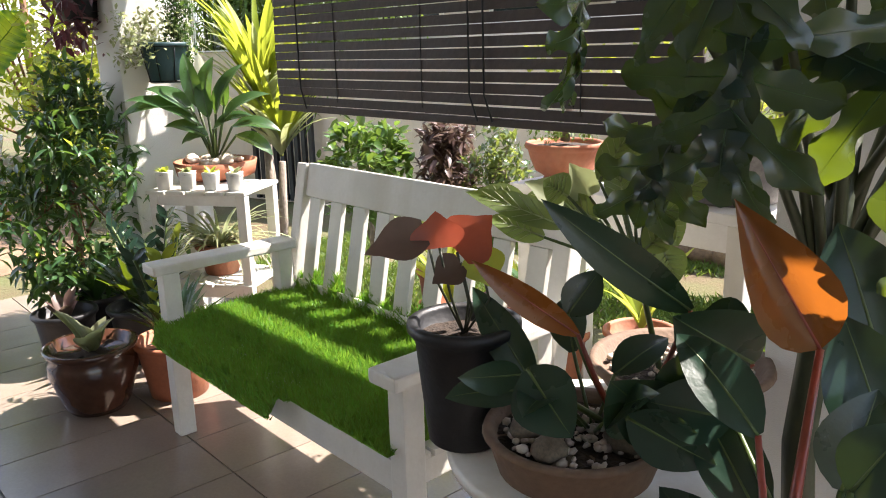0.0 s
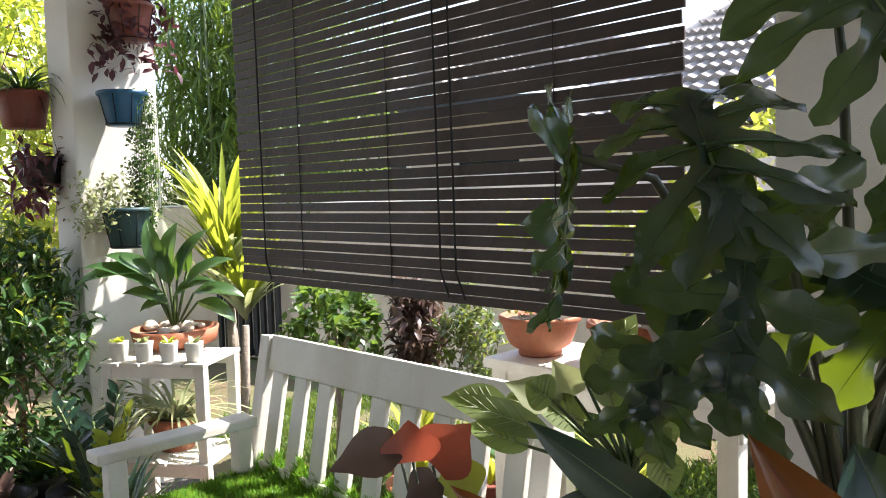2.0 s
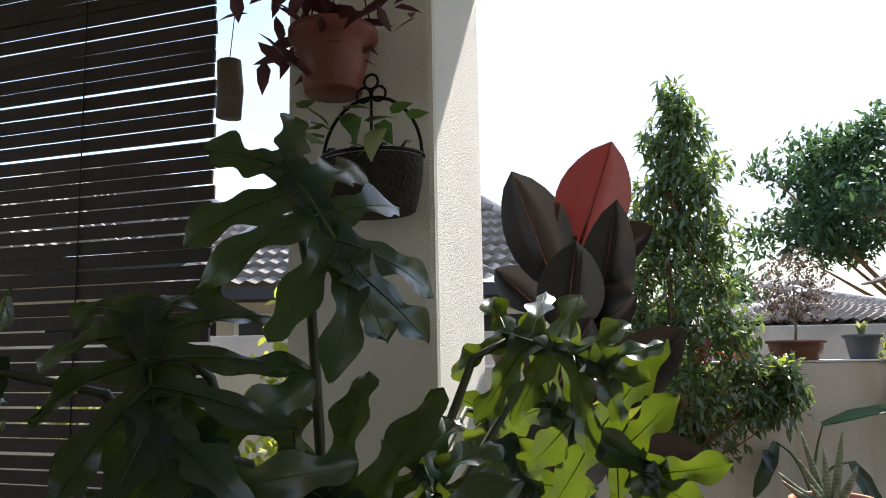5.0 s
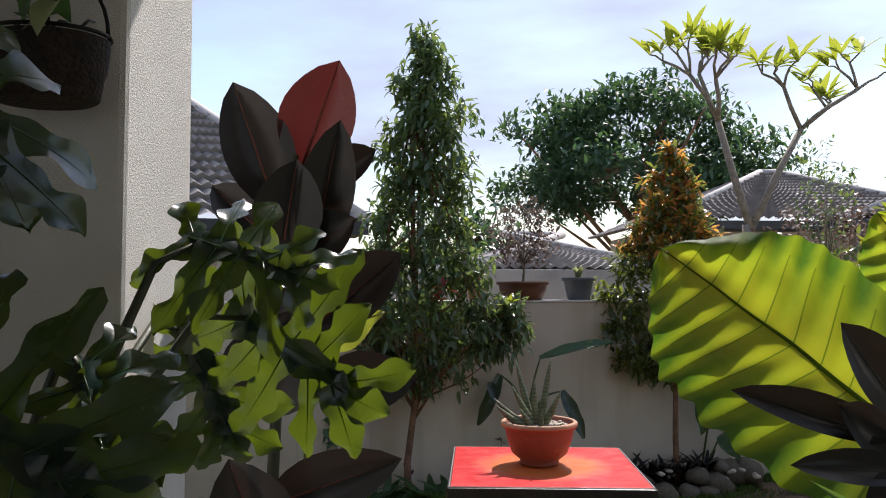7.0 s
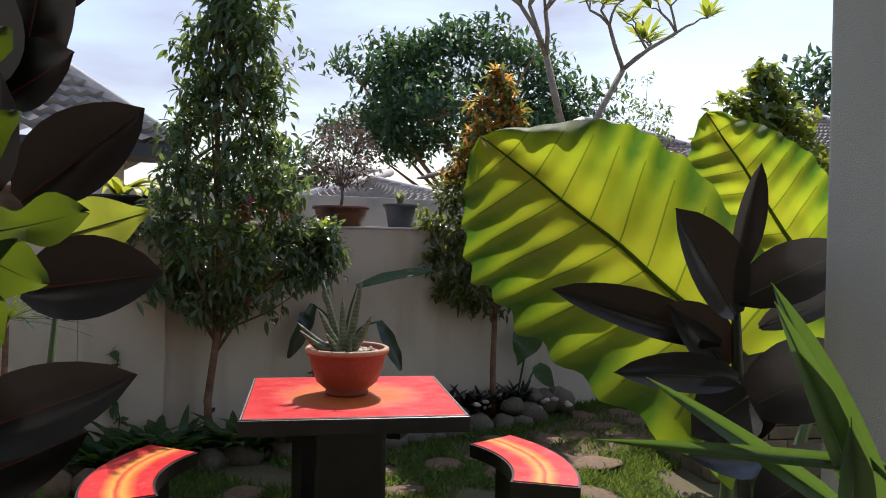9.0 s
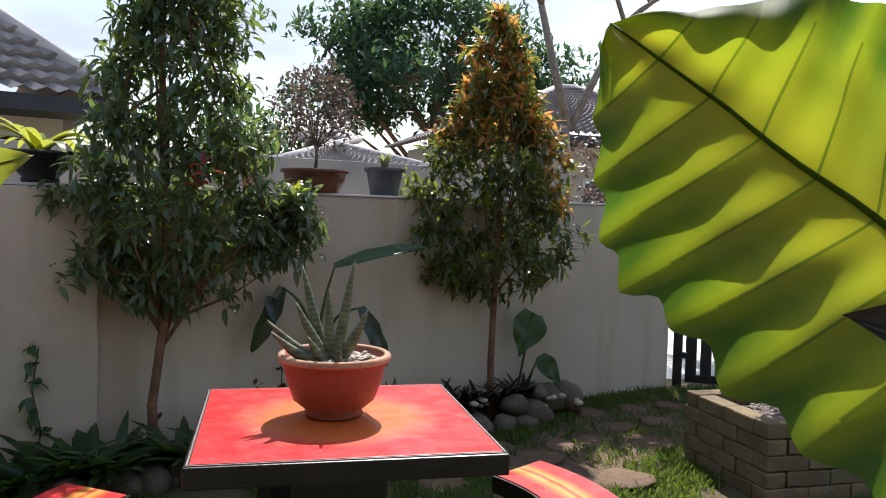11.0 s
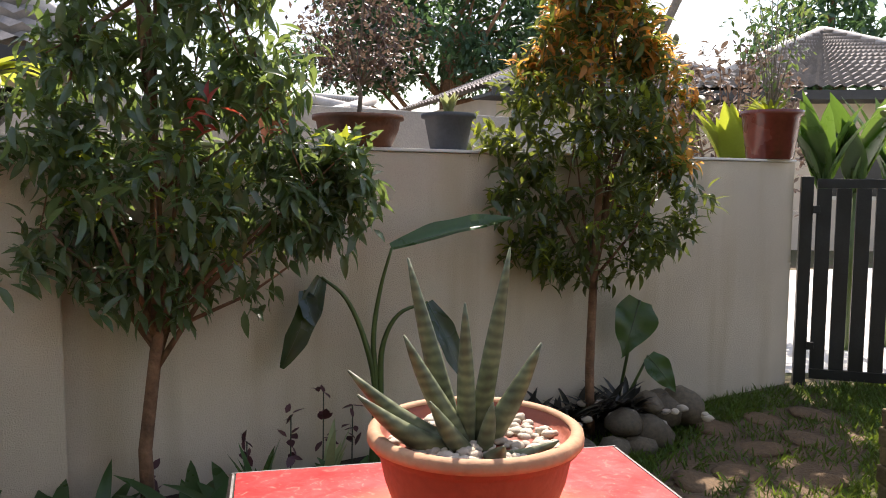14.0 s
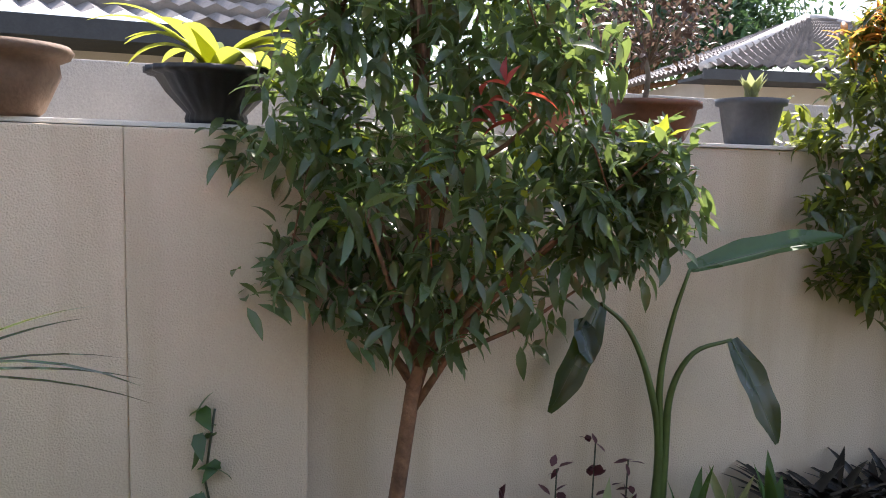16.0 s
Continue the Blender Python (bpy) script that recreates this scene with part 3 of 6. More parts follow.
for j in range(NY + 1):
    for i in range(NX + 1):
        V.append(turf_point(i / NX, j / NY))
for j in range(NY):
    for i in range(NX):
        a = j * (NX + 1) + i
        F.append((a, a + NX + 1, a + NX + 2, a + 1))
part("backing", mesh_of("backing", V, F), TURF, turf)
turf_n = 42000
b = Batch()
fibre = (np.array([(-0.0030, 0, 0), (0.0030, 0, 0), (0.0010, 0.004, 0.034)]), [(0, 1, 2)])
r2 = random.Random(11)
for _ in range(turf_n):
    u, v = r2.random(), r2.random()
    p = turf_point(u, v)
    b.add(fibre, Matrix.Translation(p) @ Euler((r2.uniform(-.7, .7), r2.uniform(-.7, .7), r2.uniform(0, 6.3))).to_matrix().to_4x4(), r2.uniform(.6, 1.2))
o = part("fibres", b.mesh("fibres"), TURF, turf)
o["kind"] = "stuff"

# ---- red table, curved benches and the bowl on it ----
table = thing("garden_table", (0.715, 4.45, -0.05), "square red garden table painted with an orange sun", "table", turn=-1.5)
TW, TZ = 0.455, 0.716
part("tabletop", box(-TW, TW, -TW, TW, TZ - 0.068, TZ - 0.004, 0.006), BLACK_PAINT, table)
part("painted_face", box(-TW + 0.016, TW - 0.016, -TW + 0.016, TW - 0.016, TZ - 0.0039, TZ, 0.001), RED_TOP, table, label="red painted face with an orange sun")
for sgn in (-1, 1):
    part("rim_line", box(-TW + 0.006, TW - 0.006, sgn * (TW - 0.010) - 0.0025, sgn * (TW - 0.010) + 0.0025, TZ - 0.0039, TZ - 0.001, 0.0), WHITE_LINE, table)
    part("rim_line", box(sgn * (TW - 0.010) - 0.0025, sgn * (TW - 0.010) + 0.0025, -TW + 0.017, TW - 0.017, TZ - 0.0039, TZ - 0.001, 0.0), WHITE_LINE, table)
part("pedestal", box(-0.15, 0.15, -0.15, 0.15, 0.05, TZ - 0.069, 0.02), BLACK_PAINT, table)
part("foot", box(-0.22, 0.22, -0.22, 0.22, 0.0, 0.049, 0.012), BLACK_PAINT, table)


def curved_bench(at, turn, label):
    t = thing("curved_bench", at, label, "bench", "benches round the table", turn=turn)
    n, inner, outer, half = 14, 0.62, 0.90, radians(28)

    def sector(r0, r1, z0, z1, h):
        V, F, U = [], [], []
        for i in range(n + 1):
            a = -h + 2 * h * i / n
            for r, z in ((r0, z1), (r1, z1), (r1, z0), (r0, z0)):
                V.append((r * math.cos(a) - 0.76, r * math.sin(a), z))
                U.append(((r - r0) / (r1 - r0), i / n))
        for i in range(n):
            for k in range(4):
                a, c = i * 4 + k, i * 4 + (k + 1) % 4
                F.append((a, a + 4, c + 4, c))
        F += [(0, 1, 2, 3), tuple(n * 4 + k for k in (3, 2, 1, 0))]
        me = mesh_of("seat", V, F, False)
        lay = me.uv_layers.new(name="UVMap")
        for lp in me.loops:
            lay.data[lp.index].uv = U[lp.vertex_index]
        return me

    part("seat", sector(inner, outer, 0.385, 0.446, half), BLACK_PAINT, t)
    part("painted_face", sector(inner + 0.010, outer - 0.010, 0.4465, 0.450, half * 0.97), RED_SEAT, t, label="red painted face with yellow stripes")
    part("support", sector(inner + 0.06, outer - 0.06, 0.0, 0.384, half * 0.62), BLACK_PAINT, t)
    return t


curved_bench((1.52, 4.27, -0.05), 3, "curved red painted bench with yellow stripes")
curved_bench((-0.20, 4.31, -0.05), 172, "curved red painted bench with yellow stripes")
curved_bench((0.72, 5.12, -0.05), 90, "curved red painted bench behind the table")


def pot_profile(r0, r1, h, rim=0.012, wall=0.012, soil=0.8):
    return [(r0 * 0.96, 0), (r0, 0.004), (r0 + (r1 - r0) * 0.45, h * 0.45), (r1 - rim * 0.4, h - 0.03 - rim), (r1 + rim * 0.3, h - 0.026), (r1 + rim, h - 0.018),
            (r1 + rim, h - 0.004), (r1 + rim * 0.5, h), (r1 - wall * 0.5, h), (r1 - wall, h - 0.008), (r1 - wall - (r1 - r0) * (1 - soil), h * soil)]


def bowl_profile(r0, r1, h, soil=0.82):
    return [(r0, 0), (r0 * 1.05, 0.012), (r0 * 0.98, 0.02), (r0 + (r1 - r0) * 0.55, h * 0.28), (r1 * 0.93, h * 0.6), (r1 * 0.985, h - 0.035), (r1 * 0.99, h - 0.03),
            (r1 * 1.06, h - 0.024), (r1 * 1.07, h - 0.008), (r1 * 1.04, h), (r1 * 0.97, h), (r1 * 0.94, h - 0.01), (r1 * 0.90, h * soil)]


def soil_disc(r, z):
    V, F = [(0, 0, z + 0.008)], []
    n = 24
    for ring in (0.5, 1.0):
        for k in range(n):
            a = 2 * math.pi * k / n
            V.append((r * ring * math.cos(a), r * ring * math.sin(a), z + 0.006 * noise.noise((k * 1.3, ring * 5, r)) * (2 - ring)))
    for k in range(n):
        j = (k + 1) % n
        F += [(0, 1 + k, 1 + j), (1 + k, 1 + n + k, 1 + n + j, 1 + j)]
    return mesh_of("soil", V, F)


def pebbles(r, z, count, size, seed):
    """A bed of small stones, joined."""
    bm = bmesh.new()
    bmesh.ops.create_icosphere(bm, subdivisions=1, radius=1)
    v = np.array([tuple(x.co) for x in bm.verts])
    f = [tuple(x.index for x in q.verts) for q in bm.faces]
    bm.free()
    b, rr = Batch(), random.Random(seed)
    for _ in range(count):
        a, q = rr.uniform(0, 6.3), r * math.sqrt(rr.random())
        s = rr.uniform(*size)
        b.add((v * (1.0, rr.uniform(.6, .9), rr.uniform(.5, .8)), f), Matrix.Translation((q * math.cos(a), q * math.sin(a), z + rr.uniform(-.2, .8) * s)) @ Euler((rr.uniform(-.5, .5), rr.uniform(-.5, .5), rr.uniform(0, 6.3))).to_matrix().to_4x4(), s)
    return b.mesh("pebbles")


def leaf_parts(owner, rows, mat, shape=oval, fold=0.12, droop=0.35, wave=0.0, face=(0, -0.8, 0.6), name="leaf", n=9, across=4, rib=None):
    """Large leaves from base to tip, each a part; an optional midrib lies proud of each."""
    base = Vector(owner.matrix_basis.translation)
    out = []
    for x0, y0, z0, x1, y1, z1, w in rows:
        a, t = Vector((x0, y0, z0)) - base, Vector((x1, y1, z1)) - base
        L = (t - a).length
        v, f = blade(L * (1 + 0.06 * droop), w, shape, n, across, fold, droop, wave)
        lift = aim(a, t, face)
        lift = lift @ pose(0, 0, 0, math.degrees(droop) * 0.45, 0, 0)
        ob = part(name, mesh_of(name, v, f), mat, owner, lift)
        if rib:
            mid = [tuple(v[i * (across + 1) + across // 2] + np.array((0, 0, -0.001))) for i in range(n + 1)]
            part("midrib", tube("midrib", mid, [0.004 * (1 - 0.75 * i / n) * (w / 0.12) ** 0.5 for i in range(n + 1)], 5), rib, ob)
        out.append(a)
    return out


bowl = thing("bowl_planter", (0.70, 4.475, 0.667), "round terracotta bowl planter on the red table", "planter")
part("bowl", lathe("bowl", [(r * 0.98, z * 1.0) for r, z in bowl_profile(0.095, 0.175, 0.205, 0.9)], 48, 0.004), BOWL_CLAY, bowl)
part("rim", lathe("rim", [(0.166, 0.205), (0.166, 0.209), (0.178, 0.212), (0.187, 0.207), (0.189, 0.197), (0.1885, 0.190), (0.186, 0.190)], 48, caps=False), TERRA_PALE, bowl)
part("soil", soil_disc(0.154, 0.18), SOIL, bowl)
r9 = random.Random(4)
stones("pebble", [(q * math.cos(a), q * math.sin(a), 0.180 + r9.uniform(0, 0.006), r9.uniform(0.007, 0.013)) for a, q in ((r9.uniform(0, 6.3), 0.148 * math.sqrt(r9.random())) for _ in range(290))], GRAVEL, bowl, flat=0.65, seed=5, lift=0.6)
SNAKE = [(0.00, 0.00, 0.045, 0.02, 0.33, 0.026), (-0.03, 0.01, -0.092, 0.03, 0.31, 0.026), (-0.015, -0.02, -0.016, -0.03, 0.24, 0.024), (-0.01, -0.02, -0.094, -0.06, 0.19, 0.027),
         (-0.01, -0.03, -0.165, -0.06, 0.13, 0.028), (-0.02, -0.04, -0.15, -0.10, 0.10, 0.028), (0.01, -0.01, 0.085, -0.02, 0.17, 0.030), (0.01, -0.05, 0.02, -0.07, 0.08, 0.022),
         (0.02, -0.06, 0.10, -0.11, 0.03, 0.022), (-0.01, -0.05, -0.06, -0.10, 0.09, 0.024), (0.02, -0.07, 0.03, -0.14, 0.03, 0.026)]
for side0, deep0, side1, deep1, h, w in SNAKE:
    spots_at = [Vector((0.97 * p + 0.24 * q, 0.97 * q - 0.24 * p, z)) for p, q, z in ((side0, deep0, 0.170), (side1 * 1.3, deep1, 0.190 + h))]
    bow = Vector((0, 0, -0.10 * (spots_at[1] - spots_at[0]).xy.length))
    pts = [spots_at[0].lerp(spots_at[1], i / 8) + bow * math.sin(math.pi * i / 8) for i in range(9)]
    part("snake_leaf", tube("snake_leaf", pts, [w * 0.70 * k for k in (0.70, 0.92, 1.0, 0.98, 0.92, 0.80, 0.62, 0.40, 0.10)], 8), SANSE, bowl)


# ---- trees along the wall ----
LEAF_LANCE = blade(0.094, 0.028, lance, 4, 2, 0.2, 0.9)
LEAF_SMALL = blade(0.06, 0.026, lance, 2, 2, 0.2, 0.4)
LEAF_ROUND = blade(0.075, 0.042, oval, 3, 2, 0.15, 0.4)
LEAF_BAMBOO = blade(0.16, 0.018, lance, 3, 2, 0.1, 0.6)


def profile_points(centre, rows, count, seed, shell=0.35, flat=1.0):
    """Twig ends inside a crown whose radius runs along the height."""
    r = random.Random(seed)
    zs = [z for z, _ in rows]
    rs = [q for _, q in rows]
    out = []
    while len(out) < count:
        z = r.uniform(zs[0], zs[-1])
        q = float(np.interp(z, zs, rs))
        if r.random() > q / max(rs) + 0.15:
            continue
        a = r.uniform(0, 2 * math.pi)
        k = (shell + (1 - shell) * math.sqrt(r.random())) * q * (1 + 0.42 * noise.noise((2.4 * math.cos(a), 2.4 * math.sin(a), z * 3 + seed)))
        out.append((centre[0] + k * math.cos(a), centre[1] + flat * k * math.sin(a), z))
    return out


def tree(name, at, label, trunk, limbs_from, points, leaf, mat, bark, per=10, reach=0.06, hang=0.55, radius=0.03, extra=(), seed=1, limbs=16, category="tree"):
    t = thing(name, at, label, category)
    base = Vector(at)
    loc = [Vector(p) - base for p in points]
    tr = [Vector(p) for p in trunk]
    part("trunk", tube("trunk", tr, [radius * (1 - 0.45 * i / (len(tr) - 1)) for i in range(len(tr))], 9), bark, t)
    r = random.Random(seed)
    for p in r.sample(loc, min(limbs, len(loc))):
        k = r.randrange(limbs_from, len(tr))
        mid = tr[k].lerp(p, 0.5) + Vector((0, 0, 0.04 - 0.1 * r.random()))
        part("limb", tube("limb", [tr[k], mid, p], [radius * 0.36, radius * 0.24, radius * 0.08], 6), bark, t)
    part("crown", crown(loc, leaf, per, reach, hang, seed=seed), mat, t)
    for pts, l, m, n in extra:
        part("young_leaves", crown([Vector(p) - base for p in pts], l, n, reach * 0.7, -0.25, seed=seed + 5), m, t)
    return t


pts1 = profile_points((0.02, 6.17), [(0.86, 0.30), (1.02, 0.52), (1.35, 0.54), (1.7, 0.44), (2.2, 0.37), (2.9, 0.24), (3.42, 0.03)], 430, 3, 0.2, 0.55)
pts1 = [(x + 0.05 * max(0, min(1, (z - 1.35) / 0.4)), y, z) for x, y, z in pts1]
pts1 += [(0.62 + rnd.uniform(-.17, .17), 6.2 + rnd.uniform(-.12, .1), 1.28 + rnd.uniform(-.17, .16)) for _ in range(46)]
first = tree("wall_tree", (-0.05, 6.20, -0.05), "slender tree with glossy drooping leaves beside the garden wall",
     [(0, 0, 0), (-0.01, 0, 0.35), (0.045, -0.01, 0.78), (0.05, 0, 1.3), (0.03, -0.02, 2.0), (0.02, -0.02, 2.8)], 2, pts1, LEAF_LANCE, TREE_LEAF, BARK, 16, 0.075, 0.6, 0.028,
     [([(0.20, 5.86, 1.50)], LEAF_LANCE, TREE_RED, 12), (rnd.sample(pts1, 60), LEAF_SMALL, TREE_LIME, 7)], 3, 22)
for k in range(8):
    a = 0.8 * k + 0.3
    tip = Vector((0.06 + 0.40 * math.cos(a), 0.24 * math.sin(a), 1.12 + 0.07 * (k % 3)))
    part("limb", tube("limb", [(0.04, -0.01, 0.66 + 0.02 * k), Vector((0.04, -0.01, 0.82)).lerp(tip, 0.5), tip], [0.013, 0.009, 0.004], 6), BARK, first)
pts2 = profile_points((2.02, 6.84), [(0.80, 0.14), (0.95, 0.42), (1.2, 0.54), (1.55, 0.52), (1.95, 0.39), (2.35, 0.20), (2.66, 0.03)], 300, 8, 0.3, 0.6)
top2 = [p for p in pts2 if p[2] > 1.78 or (p[0] > 2.25 and p[2] > 1.35)]
tree("wall_tree", (2.04, 6.88, -0.05), "round-crowned shrub tree with orange young leaves on a bare trunk",
     [(0, 0, 0), (-0.01, 0, 0.4), (0.0, 0, 0.85), (0.01, -0.02, 1.3), (0.0, -0.03, 1.9), (0, -0.04, 2.4)], 2, pts2, LEAF_LANCE, OLIVE_LEAF, BARK, 13, 0.06, 0.35, 0.026,
     [(top2[:130], LEAF_LANCE, TREE_YOUNG, 11), (rnd.sample(pts2, 150), LEAF_SMALL, TREE_LIME, 9), (top2[4:90:9], LEAF_SMALL, TREE_RED, 8)], 9, 16)

# ---- block planter with its tree ----
planter = thing("block_planter", (2.90, 5.14, -0.05), "raised planter of mossy sand-coloured blocks filled with pale gravel", "planter")
PW, PD, CH = 1.25, 0.74, 0.082
r3 = random.Random(21)
bm = box(-0.123, 0.123, -0.055, 0.055, -CH / 2 + 0.003, CH / 2 - 0.003, 0.008)
for v in bm.verts:
    v.co += Vector((noise.noise(v.co * 20), noise.noise(v.co * 23 + Vector((5, 0, 0))), noise.noise(v.co * 21 + Vector((0, 9, 0))))) * 0.004
block_me = bpy.data.meshes.new("block")
bm.to_mesh(block_me)
bm.free()
block_me.materials.append(BLOCK)
for c in range(5):
    z = CH * (c + 0.5)
    off = 0.125 * (c % 2)
    for k in range(5):
        for y in (0.055, PD - 0.055):
            x = 0.125 + k * 0.252 + off
            if x < PW + 0.1:
                part("block", block_me, None, planter, pose(x, y + r3.uniform(-.004, .004), z, r3.uniform(-1, 1), r3.uniform(-1, 1), r3.uniform(-1, 1)))
    for k in range(3):
        for x in (0.055, PW + 0.07):
            y = 0.235 + k * 0.252 - off * 0.9
            if 0.12 < y < PD - 0.05:
                part("block", block_me, None, planter, pose(x + r3.uniform(-.004, .004), y, z, r3.uniform(-1, 1), r3.uniform(-1, 1), 90 + r3.uniform(-1, 1)))
part("soil", box(0.10, PW + 0.02, 0.10, PD - 0.10, 0.0, 0.345, 0.0), SOIL, planter)
b = pebbles(0.5, 0, 1500, (0.008, 0.016), 31)
for v in b.vertices:
    v.co = Vector((0.12 + (v.co.x + 0.5) * (PW - 0.12), 0.12 + (v.co.y + 0.5) * (PD - 0.24), 0.352 + v.co.z))
o = part("gravel", b, GRAVEL, planter)
o["kind"] = "stuff"
pts3 = profile_points((3.44, 5.55), [(1.05, 0.34), (1.3, 0.56), (1.6, 0.60), (1.95, 0.44), (2.25, 0.24), (2.5, 0.06)], 280, 14, 0.3, 0.8)
tree("planter_tree", (3.42, 5.60, 0.29), "crooked small tree with yellow-green leaves in the block planter",
     [(0, 0, 0), (0.03, 0, 0.15), (0.02, -0.02, 0.3), (0.0, 0, 0.55), (-0.08, -0.02, 0.85), (-0.12, 0, 1.2), (-0.15, 0, 1.7)], 2, pts3, LEAF_ROUND, OLIVE_LEAF, DARKBARK, 13, 0.08, 0.5, 0.038,
     [(rnd.sample(pts3, 190), LEAF_ROUND, TREE_LIME, 9)], 15, 14)
side_stem = tube("limb", [(3.40 - 3.42, 0.02, 0.05), (-0.18, -0.05, 0.17), (-0.36, -0.1, 0.38), (-0.43, -0.1, 0.72), (-0.45, -0.05, 1.1)], [0.022, 0.02, 0.018, 0.015, 0.01], 7)
part("limb", side_stem, DARKBARK, [o for o in scene.objects if o.name.startswith("planter_tree")][0])

# ---- plants at the porch edge ----
RUBBER_A = [
    (-0.10, 2.52, 1.83, 0.0, 2.48, 2.09, 0.19),
    (-0.16, 2.50, 1.73, -0.26, 2.46, 2.03, 0.175),
    (-0.06, 2.47, 1.61, 0.01, 2.44, 1.93, 0.14),
    (-0.13, 2.44, 1.61, -0.09, 2.41, 1.83, 0.165),
    (-0.05, 2.52, 1.79, 0.09, 2.50, 1.87, 0.11),
    (-0.08, 2.46, 1.61, 0.05, 2.42, 1.69, 0.13),
    (-0.20, 2.50, 1.67, -0.32, 2.50, 1.78, 0.12),
    (-0.06, 2.50, 1.43, 0.15, 2.52, 1.61, 0.16),
    (-0.05, 2.48, 1.27, 0.19, 2.50, 1.30, 0.16),
    (-0.18, 2.42, 1.23, -0.09, 2.38, 1.47, 0.23),
    (-0.18, 2.44, 1.43, -0.06, 2.40, 1.64, 0.21),
    (-0.16, 2.46, 1.00, 0.16, 2.42, 1.12, 0.15),
    (-0.14, 2.48, 0.92, 0.07, 2.46, 1.01, 0.13),
    (-0.16, 2.42, 0.89, -0.23, 2.36, 1.13, 0.20),
]
RUBBER_B = [
    (1.33, 2.40, 1.31, 1.38, 2.40, 1.54, 0.06),
    (1.32, 2.38, 1.23, 1.17, 2.36, 1.44, 0.135),
    (1.32, 2.38, 1.26, 1.55, 2.34, 1.37, 0.125),
    (1.31, 2.42, 1.17, 0.97, 2.50, 1.27, 0.10),
    (1.33, 2.38, 1.10, 1.05, 2.36, 1.12, 0.085),
    (1.33, 2.42, 1.12, 1.19, 2.42, 1.25, 0.12),
    (1.40, 2.42, 1.20, 1.61, 2.42, 1.28, 0.07),
    (1.35, 2.38, 1.04, 1.58, 2.36, 1.15, 0.17),
    (1.34, 2.36, 1.07, 1.20, 2.33, 1.00, 0.14),
    (1.38, 2.38, 0.93, 1.20, 2.34, 0.96, 0.09),
    (1.38, 2.38, 0.83, 1.56, 2.34, 0.95, 0.15),
    (1.34, 2.44, 0.95, 1.44, 2.46, 1.14, 0.14),
]
ALO = [
    (1.53, 2.60, 1.07, 0.89, 2.85, 1.69, 0.64),
    (1.96, 2.90, 1.16, 1.64, 3.06, 1.80, 0.40),
]
STRIPED = [
    (1.20, 1.86, 1.00, 1.03, 1.83, 1.30, 0.042),
    (1.27, 1.85, 1.00, 1.21, 1.82, 1.36, 0.05),
    (1.22, 1.86, 1.00, 1.06, 1.88, 1.32, 0.055),
    (1.22, 1.85, 1.08, 0.80, 1.85, 1.13, 0.022),
    (1.16, 1.86, 1.02, 0.88, 1.87, 1.20, 0.03),
    (1.30, 1.86, 1.00, 1.31, 1.84, 1.25, 0.045),
    (1.16, 1.84, 0.98, 1.12, 1.80, 1.16, 0.05),
    (1.32, 1.88, 1.00, 1.38, 1.88, 1.30, 0.045),
]
PHIL = [
    ((-0.31, 1.38, 1.81), (-0.12, 1.34, 1.59), (0.45, -0.60, 0.65), 0.27, 0.9),
    ((-0.45, 1.28, 1.615), (-0.36, 1.18, 1.52), (0.30, -0.70, 0.62), 0.27, 0.7),
    ((-0.37, 1.28, 1.46), (-0.40, 1.25, 1.20), (0.35, -0.93, 0.10), 0.29, 0.3),
    ((-0.31, 1.42, 1.4), (-0.17, 1.38, 1.34), (0.25, -0.92, 0.25), 0.33, 0.35),
    ((-0.57, 1.16, 1.56), (-0.56, 1.14, 1.30), (0.82, 0.55, 0.15), 0.25, 0.4),
    ((-0.10, 1.73, 1.59), (0.11, 1.68, 1.53), (0.10, -0.80, 0.50), 0.24, 0.5),
    ((-0.06, 1.88, 1.47), (0.12, 1.79, 1.35), (0.20, -0.85, -0.40), 0.31, 0.15),
    ((-0.20, 1.99, 1.44), (-0.12, 2.02, 1.22), (0.20, -0.85, -0.40), 0.27, 0.1),
    ((-0.20, 1.58, 1.41), (-0.12, 1.48, 1.30), (0.15, -0.70, 0.60), 0.20, 0.6),
    ((-0.50, 1.36, 1.32), (-0.56, 1.28, 1.14), (0.30, -0.90, 0.25), 0.23, 0.5),
    ((-0.15, 1.50, 1.20), (-0.04, 1.44, 1.06), (0.20, -0.85, 0.35), 0.23, 0.5),
]
IMPERIAL = [
    (-0.25, 1.32, 0.98, -0.35, 1.23, 1.2, 0.135),
    (-0.67, 1.29, 0.9, -0.79, 1.14, 1.05, 0.06),
    (-0.49, 1.37, 0.97, -0.66, 1.18, 1.17, 0.085),
    (-0.4, 1.43, 0.88, -0.48, 1.3, 0.98, 0.16),
    (-0.48, 1.25, 0.85, -0.36, 1.33, 0.9, 0.13),
    (-0.49, 1.29, 0.79, -0.53, 1.2, 0.88, 0.15),
    (-0.66, 1.14, 0.88, -0.56, 1.14, 0.79, 0.13),
    (-0.5, 1.21, 0.82, -0.37, 1.26, 0.77, 0.1),
    (-0.5, 1.42, 0.94, -0.4, 1.44, 0.91, 0.13),
    (-0.73, 1.2, 0.83, -0.77, 1.08, 0.85, 0.07),
    (-0.72, 1.32, 0.92, -0.69, 1.38, 1, 0.08),
]
